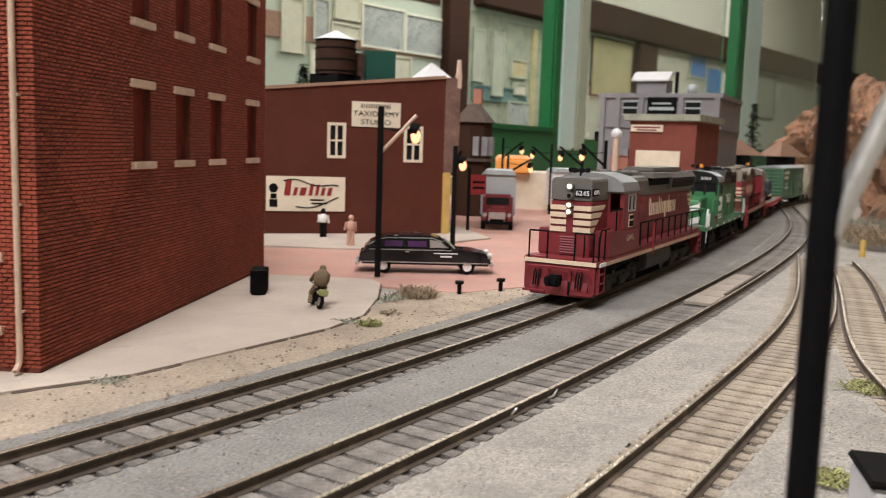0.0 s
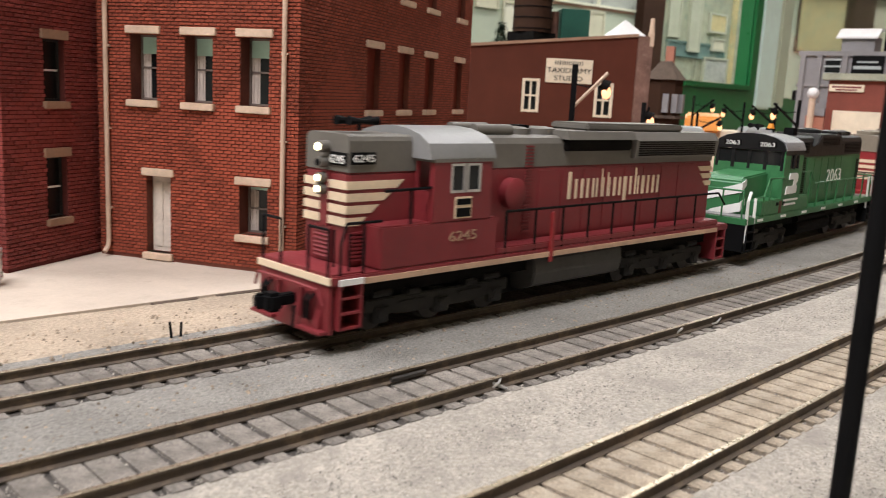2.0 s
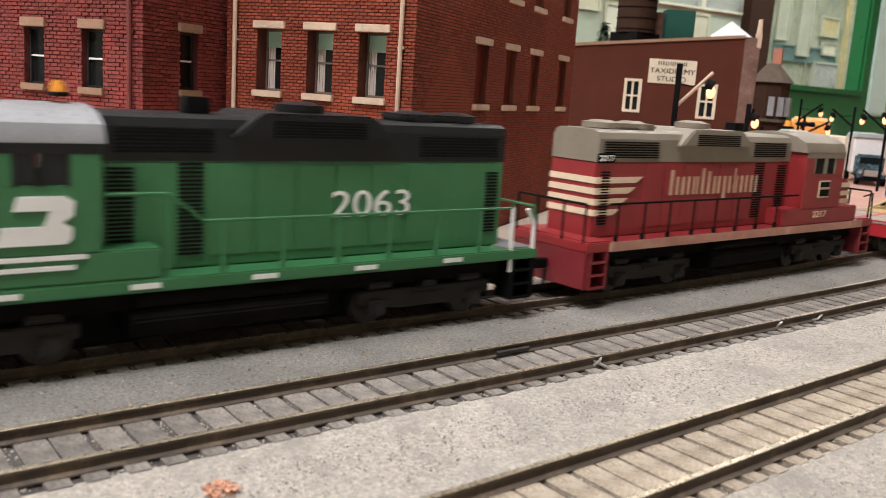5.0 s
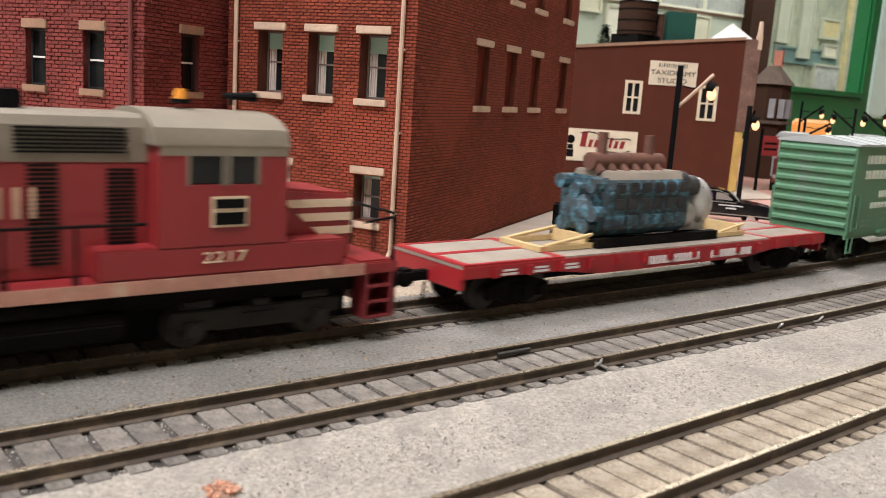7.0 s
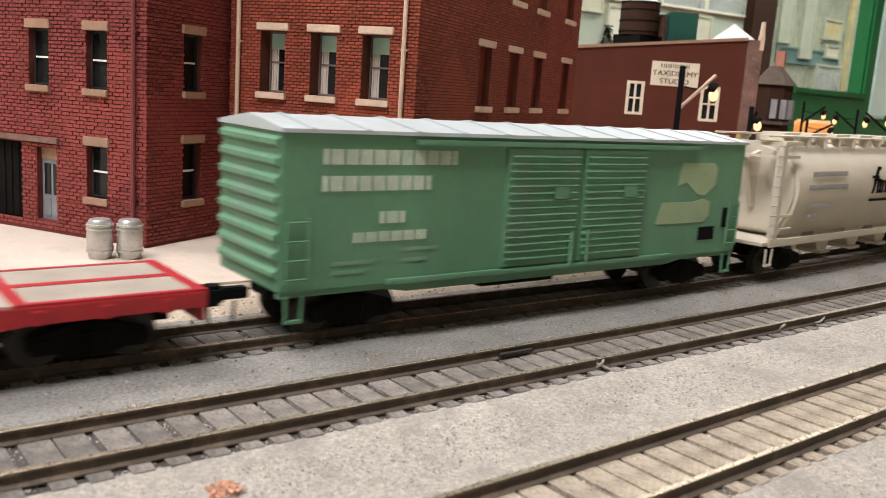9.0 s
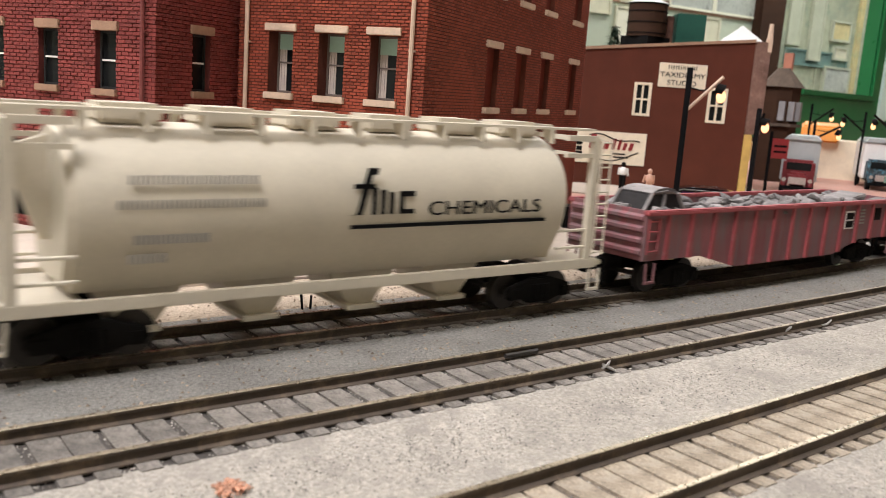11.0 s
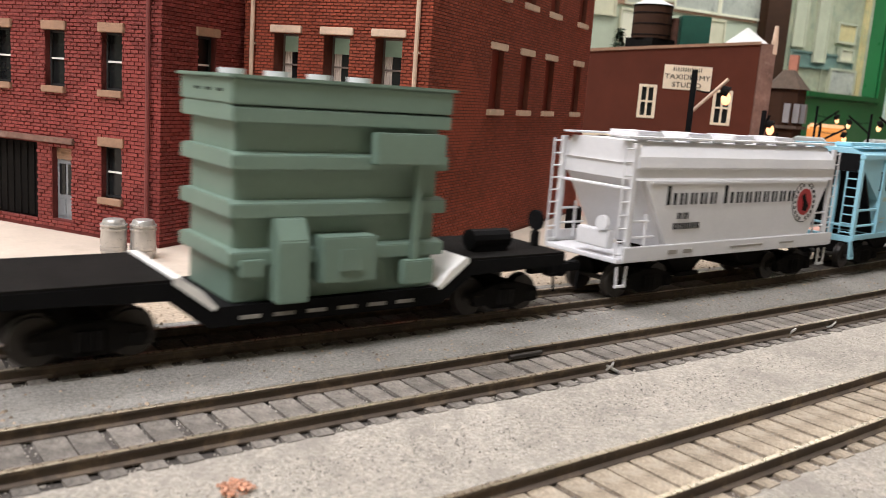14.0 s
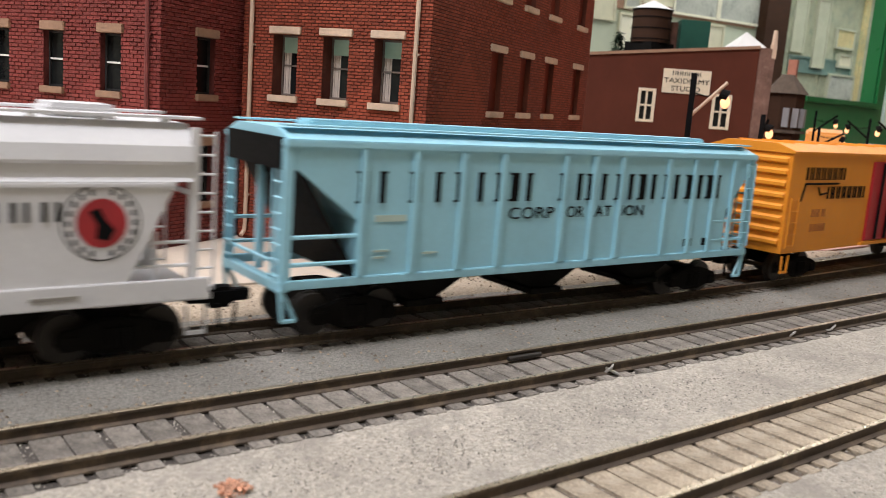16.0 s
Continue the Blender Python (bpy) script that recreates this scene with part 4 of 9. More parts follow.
    s.box(cx0, cx0 + 0.06, -1.42, 1.42, 2.62, 3.35).box(cx0, cx0 + 0.06, -1.42, -1.3, 3.35, 4.05).box(cx0, cx0 + 0.06, -0.9, 0.9, 3.35, 4.05).box(cx0, cx0 + 0.06, 1.3, 1.42, 3.35, 4.05)
    s.box(cx1 - 0.06, cx1, -1.42, 1.42, 2.62, 4.05)
    cab = part("cab", s, "loco_red", c)
    part("cab_band", Shape().box(cx0 - 0.01, cx1 + 0.01, -1.50, 1.50, 4.05, 4.14), "loco_grey", cab)
    for p, q in ((cx0 + 0.55, cx0 + 1.05), (cx0 + 1.1, cx1 - 0.42)):
        w = part("window", Shape().box(p + 0.05, q - 0.05, -1.46, -1.44, 3.35, 3.97), "glass", cab)
        f = Shape()
        f.box(p, p + 0.06, -1.5, -1.42, 3.30, 4.02).box(q - 0.06, q, -1.5, -1.42, 3.30, 4.02).box(p + 0.06, q - 0.06, -1.5, -1.42, 3.30, 3.36).box(p + 0.06, q - 0.06, -1.5, -1.42, 3.96, 4.02)
        part("frame", f, "silver", w)
    part("herald", Shape().box(cx0 + 0.72, cx0 + 1.32, -1.50, -1.47, 2.66, 3.2, 0.01), "loco_cream", cab)
    tagged(part("herald_bar", Shape().box(cx0 + 0.77, cx0 + 1.27, -1.515, -1.5, 2.7, 2.92).box(cx0 + 0.77, cx0 + 1.27, -1.515, -1.5, 3.0, 3.15), "black", cab), kind="stuff")
    lettering("number", "6245", "stone_brown", c, -h + 3.64, -1.48, 2.1, 0.25, width=0.96)
    cab_roof(c, cx0 - 0.15, cx1 + 0.1, 1.5, 4.12, 4.86, "loco_roof")
    # long hood
    hx0, hx1 = cx1, h - 0.55
    part("long_hood", Shape().box(hx0, hx1, -0.85, 0.85, 1.60, 3.80, 0.04), "loco_red", c)
    part("long_hood_top", Shape().prism(hood_profile(0.85, 3.80, 4.66, 0.22), hx0, hx1), "loco_grey", c)
    bell = Shape().rod((hx0 + 1.38, -1.12, 3.12), (hx0 + 1.38, -0.7, 3.12), 0.42, 24).rod((hx0 + 1.38, -1.18, 3.12), (hx0 + 1.38, -1.12, 3.12), 0.34, 24, 0.42)
    part("blower_drum", bell, "loco_red", c, smooth=True)
    louvres("louvre", "loco_red", c, hx0 + 0.08, hx0 + 0.4, -0.86, 2.0, 4.2)
    louvres("louvre", "loco_red", c, hx0 + 2.0, hx0 + 2.3, -0.86, 2.0, 4.4)
    for k in range(8):
        x = hx0 + 2.6 + k * 1.05
        part("hood_door", Shape().box(x, x + 0.98, -0.872, -0.84, 1.85, 3.7, 0.012), "loco_red", c)
    bars("railway_name", "loco_cream", c, hx0 + 3.95, -0.872, 2.82, 0.58, [0.42, 0.38, 0.26, 0.13, 0.13, 0.38, 0.40, 0.22, 0.40, 0.38], 0.19, [0.22, 0, 0, 0.28, 0.16, 0, -0.22, 0.26, 0, 0])
    g = part("radiator", Shape().box(hx0 + 3.65, hx0 + 6.9, -1.0, 1.0, 4.22, 4.74, 0.05), "weathered", c)
    part("radiator_cover", Shape().prism([(-1.12, 4.56), (-1.02, 4.80), (1.02, 4.80), (1.12, 4.56)], hx0 + 3.55, hx0 + 6.95), "loco_grey", c)
    part("radiator", Shape().prism([(-1.02, 3.98), (-1.08, 4.52), (-0.9, 4.78), (0.9, 4.78), (1.08, 4.52), (1.02, 3.98)], hx0 + 7.05, hx1 - 0.05), "loco_grey", c)
    louvres("grille", "weathered", c, hx0 + 7.2, hx1 - 0.3, -1.07, 4.05, 4.48, 0.07)
    part("winterisation_hatch", Shape().box(hx0 + 4.9, hx1 - 1.9, -0.72, 0.72, 4.79, 5.02, 0.06), "loco_grey", c)
    for k in range(2):
        fan(c, hx0 + 2.4 + 1.1 * k, 0.48, 4.66, "loco_grey")
    for y in (-0.45, 0.45):
        part("air_tank", Shape().rod((hx0 + 0.3, y, 4.78), (hx0 + 1.7, y, 4.78), 0.16, 10), "loco_grey", c, smooth=True)
    part("exhaust_pipe", Shape().box(hx0 + 2.3, hx0 + 2.8, -0.25, 0.25, 4.64, 4.92, 0.03), "black", c)
    horn = Shape().rod((-h + 1.9, 0, 4.72), (-h + 1.9, 0, 4.9), 0.05, 6)
    for y, a in ((-0.22, -0.5), (0, -0.7), (0.22, -0.5), (-0.14, 0.45), (0.14, 0.45)):
        horn.rod((-h + 1.9, y, 4.93), (-h + 1.9 + a, y, 4.95), 0.04, 8, 0.11)
    part("horn", horn, "black", c)
    for i, z in enumerate((3.62, 3.36, 3.10)):
        x1_ = hx1 + 0.012
        part("stripe", Shape().prism([(x1_ - 0.95 + 0.2 * i, z), (x1_, z), (x1_, z - 0.17), (x1_ - 0.85 + 0.2 * i + 0.1, z - 0.17)], -0.88, -0.84, "y"), "loco_cream", c)
    # fuel tank
    tank = Shape().prism([(-1.35, 0.55), (-1.42, 0.9), (-1.36, 1.30), (1.36, 1.30), (1.42, 0.9), (1.35, 0.55), (0.9, 0.36), (-0.9, 0.36)], -h + 7.1, -h + 11.3, "x", 0.04)
    part("fuel_tank", tank, M["tank_grey"], c)
    steps(c, -h + 0.28, -h + 0.95, "loco_red")
    steps(c, h - 0.9, h - 0.25, "loco_red")
    plough(c, -h + 0.1, "loco_red")
    part("buffer_beam", Shape().box(h - 0.24, h - 0.1, -1.4, 1.4, 0.45, 1.38, 0.02), "loco_red", c)
    part("sill_stripe", Shape().box(-h + 0.05, -h + 0.12, -1.45, 1.45, 1.40, 1.56), "loco_cream", c)
    part("platform", Shape().box(-h + 0.12, -h + 1.0, -1.42, 1.42, 1.60, 1.64), "loco_red", c)
    part("nose_strip", Shape().box(-h + 0.905, -h + 0.96, -0.14, 0.14, 2.5, 3.78), "loco_red", c)
    door = part("nose_door", Shape().box(-h + 0.93, -h + 0.985, -0.3, 0.42, 1.66, 2.5, 0.02), "loco_red", c)
    for k in range(7):
        part("slat", Shape().prism([(-h + 0.93, 1.74 + 0.1 * k), (-h + 0.895, 1.76 + 0.1 * k), (-h + 0.93, 1.80 + 0.1 * k)], -0.24, 0.36, "y"), "loco_red", door)
    part("uncoupling_lever", Shape().path([(-h - 0.06, -1.35, 0.95), (-h - 0.08, -1.2, 1.28), (-h - 0.1, -0.2, 1.3), (-h - 0.1, 0.2, 1.3), (-h - 0.08, 1.2, 1.28), (-h - 0.06, 1.35, 0.95)], 0.035), "loco_red", c)
    part("foot_board", Shape().box(-h - 0.16, -h + 0.06, -1.42, -0.5, 0.28, 0.36, 0.02).box(-h - 0.16, -h + 0.06, 0.5, 1.42, 0.28, 0.36, 0.02), "loco_red", c)
    for y in (-0.95, -0.85, -0.75, 0.75, 0.85, 0.95):
        part("air_hose", Shape().path([(-h + 0.02, y, 1.15), (-h - 0.12, y, 1.0), (-h - 0.1, y + 0.04, 0.55)], 0.03), "black", c)
    part("step_edge", Shape().box(-h + 0.28, -h + 0.95, -1.55, -1.5, 1.38, 1.52), "white", c, "white step edge")
    for y in (-1.3, -0.72):
        part("stanchion", Shape().rod((-h + 0.7, y, 1.6), (-h + 0.7, y, 2.5), 0.03, 6), "black", c)
    for y in (-1.3, -0.55, 0.55, 1.3):
        part("stanchion", Shape().rod((-h + 0.12, y, 1.5), (-h + 0.12, y, 2.62), 0.035, 6), "black", c)
    part("handrail", Shape().path([(-h + 0.12, -1.3, 2.62), (-h + 0.12, -0.55, 2.62)], 0.035).path([(-h + 0.12, 0.55, 2.62), (-h + 0.12, 1.3, 2.62)], 0.035), "black", c)
    rails_and_posts(c, [(-h + 0.35, -1.44, 2.3), (-h + 0.5, -1.44, 2.75), (-h + 1.5, -1.44, 2.75)], [(-h + 0.35, 2.3), (-h + 1.0, 2.75)], -1.44, 1.4, "black", 0.035)
    rails_and_posts(c, [(-h + 1.6, -1.40, 3.42), (-h + 3.6, -1.40, 3.46)], [(-h + 2.4, 3.44)], -1.40, 2.3, "black", 0.035)
    top = 2.72
    rails_and_posts(c, [(hx0 + 0.7, -1.44, top), (h - 0.9, -1.44, top), (h - 0.4, -1.44, 2.3)], [(hx0 + 0.7 + 1.2 * k, top) for k in range(9)], -1.44, 1.6, "weathered", 0.035)
    part("grab_post", Shape().box(-h + 7.55, -h + 7.7, -1.56, -1.48, 1.2, 2.62, 0.02), "loco_red_bright", c)
    bogie(c, -h + 3.75, (-2.0, 0.0, 2.0), True)
    bogie(c, h - 3.75, (-2.0, 0.0, 2.0), True)
    coupler(c, -h + 0.3, -1)
    coupler(c, h - 0.1, 1)
    return c


def road_switcher_low(name, label, col, roof, top_mat, rail_mat, stripe, number, flip, L=16.3, cab_mat=None, nose=2.9):
    """A four-axle locomotive with a low nose; flip turns it to run backwards."""
    c = car_root(name, L, label, "locomotive")
    h = L / 2
    F = -1 if flip else 1

    def X(a, b):
        return tuple(sorted((a * F, b * F)))
    part("frame", Shape().box(-h + 0.1, h - 0.1, -1.5, 1.5, 1.36, 1.62, 0.03), col, c)
    part("frame", Shape().box(-h + 1.0, h - 1.0, -1.1, 1.1, 0.95, 1.36), "weathered", c)
    # black fill under the frame, in place of the shade there
    part("underframe", Shape().box(-h + 0.9, h - 0.9, -0.55, 0.55, 0.22, 0.95), "black", c)
    part("side_box", Shape().box(*X(-h + 1.5, -h + 6.6), -1.48, 1.48, 1.62, 2.2, 0.04), col, c)
    part("nose", Shape().prism([(a * F, z) for a, z in ((-h + 1.0, 1.62), (-h + 1.0, 2.9), (-h + 1.15, 3.08), (-h + nose, 3.22), (-h + nose, 1.62))], -0.85, 0.85, "y", 0.06), col, c)
    a0, a1 = -h + nose, -h + 5.5
    s = Shape()
    for y in (-1.48, 1.42):
        s.box(*X(a0, a1), y, y + 0.06, 2.2, 3.38)
        s.box(*X(a0, a0 + 0.4), y, y + 0.06, 3.38, 4.1).box(*X(a1 - 0.3, a1), y, y + 0.06, 3.38, 4.1).box(*X(a0 + 0.4, a1 - 0.3), y, y + 0.06, 4.0, 4.1)
    s.box(*X(a0, a0 + 0.06), -1.42, 1.42, 2.2, 3.5)
    s.box(*X(a1 - 0.06, a1), -1.42, 1.42, 2.2, 4.1)
    cab = part("cab", s, cab_mat or col, c)
    for y0, y1 in ((-1.42, -1.3), (-0.75, -0.6), (-0.06, 0.06), (0.6, 0.75), (1.3, 1.42)):
        part("windscreen_post", Shape().box(*X(a0 - 0.005, a0 + 0.06), y0, y1, 3.3, 4.06), top_mat, cab)
    for y0, y1 in ((-1.3, -0.75), (-0.6, -0.06), (0.06, 0.6), (0.75, 1.3)):
        part("windscreen", Shape().box(*X(a0 + 0.02, a0 + 0.04), y0, y1, 3.5, 4.05), "glass", cab)
    part("cab_front", Shape().prism(arch(1.47, 4.06, 4.73), *X(a0 - 0.04, a0 + 0.06), "x"), top_mat, cab)
    for p, q in ((a0 + 0.4, a0 + 0.62), (a1 - 0.52, a1 - 0.3)):
        part("window_surround", Shape().box(*X(p, q), -1.485, -1.44, 3.38, 4.0), cab_mat or col, cab)
    part("cab_band", Shape().box(*X(a0 + 0.01, a1 - 0.01), -1.492, -1.46, 3.92, 4.1), top_mat, cab)
    for p, q in ((a0 + 0.62, (a0 + a1) / 2 - 0.03), ((a0 + a1) / 2 + 0.03, a1 - 0.52)):
        w = part("window", Shape().box(*X(p + 0.04, q - 0.04), -1.46, -1.44, 3.4, 3.99), "glass", cab)
        f = Shape()
        f.box(*X(p, p + 0.06), -1.5, -1.42, 3.36, 4.0).box(*X(q - 0.06, q), -1.5, -1.42, 3.36, 4.0)
        part("frame", f, top_mat, w)
    cab_roof(c, *X(a0 + 0.065, a1 + 0.08), 1.5, 4.1, 4.74, roof)
    hx0, hx1 = a1, h - 0.9
    part("long_hood", Shape().box(*X(hx0, hx1), -0.86, 0.86, 1.62, 3.74, 0.04), col, c)
    part("long_hood_top", Shape().prism(hood_profile(0.86, 3.74, 4.62, 0.24), *X(hx0, hx1)), top_mat, c)
    part("dynamic_brake", Shape().prism([(a * F, z) for a, z in ((hx0 + 2.6, 4.2), (hx0 + 3.3, 4.72), (hx0 + 5.9, 4.72), (hx0 + 6.5, 4.2))], -1.06, 1.06, "y", 0.05), top_mat, c)
    louvres("grille", "black", c, *X(hx0 + 3.5, hx0 + 5.7), -1.06, 4.24, 4.6, 0.06)
    louvres("grille", "black", c, *X(hx0 + 0.4, hx0 + 2.3), -0.87, 3.9, 4.36, 0.07)
    louvres("grille", "black", c, *X(hx1 - 2.6, hx1 - 0.25), -0.87, 3.85, 4.3, 0.07)
    louvres("grille", "weathered", c, *X(hx1 - 0.55, hx1 - 0.2), -0.87, 2.0, 3.5, 0.08)
    louvres("grille", "weathered", c, *X(hx0 + 0.25, hx0 + 0.75), -0.87, 1.9, 3.6, 0.08)
    louvres("grille", "weathered", c, *X(hx0 + 1.6, hx0 + 2.1), -0.87, 1.9, 3.7, 0.08)
    for k in range(6):
        x = hx0 + 2.3 + 0.93 * k
        if x + 0.85 < hx1 - 0.6:
            part("hood_door", Shape().box(*X(x, x + 0.87), -0.882, -0.85, 1.85, 3.66, 0.012), col, c)
    for x in (hx0 + 4.6, hx0 + 7.6, hx1 - 1.0):
        if x < hx1 - 0.5:
            fan(c, x * F, 0.55, 4.64 if abs(x - hx0 - 4.6) > 0.1 else 4.73, top_mat)
    part("roof_hatch", Shape().box(*X(hx1 - 2.9, hx1 - 0.7), -0.5, 0.5, 4.62, 4.8, 0.06), top_mat, c)
    part("exhaust_pipe", Shape().box(*X(hx0 + 2.0, hx0 + 2.5), -0.22, 0.22, 4.6, 4.95, 0.03), "black", c)
    part("horn", Shape().rod((F * (a0 + 0.6), 0, 4.84), (F * (a0 + 0.6), 0, 5.0), 0.05, 6).rod((F * (a0 + 0.1), -0.15, 5.02), (F * (a0 + 0.7), -0.15, 5.02), 0.1, 8, 0.05).rod((F * (a0 + 0.1), 0.15, 5.02), (F * (a0 + 0.7), 0.15, 5.02), 0.1, 8, 0.05), "black", c)
    part("beacon", Shape().rod((F * (a0 + 1.7), -0.1, 4.84), (F * (a0 + 1.7), -0.1, 4.92), 0.2, 12), "black", c)
    part("beacon_dome", Shape().rod((F * (a0 + 1.7), -0.1, 4.92), (F * (a0 + 1.7), -0.1, 5.12), 0.15, 12, 0.1), "car_orange", c, "small orange roof beacon")
    tank = Shape().prism([(-1.3, 0.5), (-1.4, 0.8), (-1.3, 0.98), (1.3, 0.98), (1.4, 0.8), (1.3, 0.5), (0.9, 0.34), (-0.9, 0.34)], -2.1, 2.1, "x", 0.04)
    part("fuel_tank", tank, "weathered", c)
    for y in (-1.18, 1.18):
        part("air_reservoir", Shape().rod((-2.0, y, 1.16), (1.4, y, 1.16), 0.17, 10), "weathered", c, smooth=True)
    steps(c, -h + 0.25, -h + 0.95, stripe)
    steps(c, h - 0.95, h - 0.25, stripe)
    for e in (-1, 1):
        p, q = sorted((e * (h - 0.1), e * (h - 0.24)))
        part("buffer_beam", Shape().box(p, q, -1.45, 1.45, 0.35, 1.38, 0.02), stripe, c)
        part("platform", Shape().box(*sorted((e * (h - 0.24), e * (h - 1.1))), -1.42, 1.42, 1.62, 1.66), "loco_roof" if stripe == "black" else col, c)
        for y in (-1.3, -0.5, 0.5, 1.3):
            part("stanchion", Shape().rod((e * (h - 0.14), y, 1.5), (e * (h - 0.14), y, 2.66), 0.035, 6), rail_mat, c)
        part("handrail", Shape().path([(e * (h - 0.14), -1.3, 2.66), (e * (h - 0.14), 1.3, 2.66)], 0.035), rail_mat, c)
    bogie(c, -h + 3.3, (-1.4, 1.4), True)
    bogie(c, h - 3.3, (-1.4, 1.4), True)
    coupler(c, -h + 0.1, -1)
    coupler(c, h - 0.1, 1)
    return c, h, F, a0, a1, hx0, hx1, cab


def green_loco():
    c, h, F, a0, a1, hx0, hx1, cab = road_switcher_low("diesel_locomotive", "green and black diesel locomotive with white nose stripes", "loco_green", "cab_black", "loco_black", "loco_green", "black", "2063", False, nose=3.45)
    lettering("number", "2063", "white", c, hx0 + 5.0, -0.885, 2.52, 0.58, width=2.05)
    nb = part("number_board", Shape().box(a0 - 0.05, a0 + 0.0, -1.1, -0.35, 4.2, 4.42, 0.01), "black", c)
    lettering("number", "2063", "white", nb, a0 - 0.05, -0.42, 4.22, 0.17, face="lead", width=0.6)
    nb = part("number_board", Shape().box(a0 - 0.05, a0 + 0.0, 0.35, 1.1, 4.2, 4.42, 0.01), "black", c)
    lettering("number", "2063", "white", nb, a0 - 0.05, 1.03, 4.22, 0.17, face="lead", width=0.6)
    # plain emblem: two white blocks with a notch
    part("emblem", Shape().prism([(a0 + 0.35, 2.36), (a0 + 1.45, 2.36), (a0 + 1.55, 2.45), (a0 + 1.55, 2.65), (a0 + 1.40, 2.74), (a0 + 1.58, 2.86), (a0 + 1.60, 3.1), (a0 + 1.45, 3.2), (a0 + 0.70, 3.2), (a0 + 0.62, 2.95), (a0 + 1.20, 2.95), (a0 + 1.10, 2.68), (a0 + 0.42, 2.68)], -1.515, -1.48, "y"), "white", cab)
    tagged(part("word_bar", Shape().box(a0 + 0.30, a0 + 1.80, -1.51, -1.48, 2.08, 2.16).box(a0 + 0.35, a0 + 1.60, -1.51, -1.48, 1.9, 1.98), "white", c), kind="stuff")
    for front, side in (([(0.84, 2.02), (0.84, 2.30), (-0.86, 2.88), (-0.86, 2.52)], [(0.97, 2.52), (0.97, 2.88), (1.3, 3.0), (1.36, 2.97), (1.36, 2.76)]),
                        ([(0.45, 1.64), (0.3, 1.76), (-0.86, 2.14), (-0.86, 1.78), (-0.35, 1.64)], [(0.97, 1.78), (0.97, 2.14), (1.36, 2.3), (1.36, 2.0)])):
        part("stripe", Shape().prism(front, -h + 0.968, -h + 1.01, "x"), "white", c)
        part("stripe", Shape().prism([(-h + x, z) for x, z in side], -0.872, -0.84, "y"), "white", c)
    for x in (-h + 3.0, -h + 3.65):
        part("vent", Shape().box(x, x + 0.22, -1.50, -1.47, 1.95, 2.08), "black", c)
    part("rust_patch", Shape().box(-h + 3.3, -h + 3.58, -1.488, -1.47, 1.64, 2.12), "rust", c)
    louvres("louvre", "loco_green", c, -h + 1.6, -h + 2.0, -0.87, 1.75, 2.2)
    part("handrail", Shape().path([(-h + 0.3, -1.45, 0.7), (-h + 0.25, -1.45, 2.25), (-h + 0.45, -1.45, 2.62)], 0.06).path([(-h + 0.95, -1.45, 1.1), (-h + 0.95, -1.45, 2.35)], 0.06), "white", c)
    part("handrail", Shape().path([(-h + 0.95, -1.45, 2.35), (-h + 1.75, -1.45, 2.38), (-h + 2.15, -1.45, 3.05), (a0 + 0.3, -1.49, 3.05)], 0.035), "loco_green", c)
    part("stanchion", Shape().rod((-h + 1.75, -1.45, 1.62), (-h + 1.75, -1.45, 2.38), 0.035, 6).rod((-h + 2.3, -1.45, 2.2), (-h + 2.3, -1.45, 3.05), 0.035, 6), "loco_green", c)
    rails_and_posts(c, [(a1 + 0.1, -1.44, 3.2), (a1 + 1.2, -1.44, 3.2), (a1 + 1.9, -1.44, 2.66), (h - 1.0, -1.44, 2.66)], [(a1 + 1.2, 3.2)] + [(a1 + 2.3 + 1.3 * k, 2.66) for k in range(6)], -1.44, 1.62, "loco_green")
    part("handrail", Shape().path([(h - 1.0, -1.44, 2.66), (h - 0.95, -1.44, 1.05)], 0.05).path([(h - 0.5, -1.44, 2.62), (h - 0.25, -1.44, 2.2), (h - 0.25, -1.44, 0.7)], 0.05), "white", c)
    for k in range(6):
        part("sill_mark", Shape().box(-h + 1.2 + 2.4 * k, -h + 1.75 + 2.4 * k, -1.52, -1.49, 1.44, 1.54), "white", c)
    return c


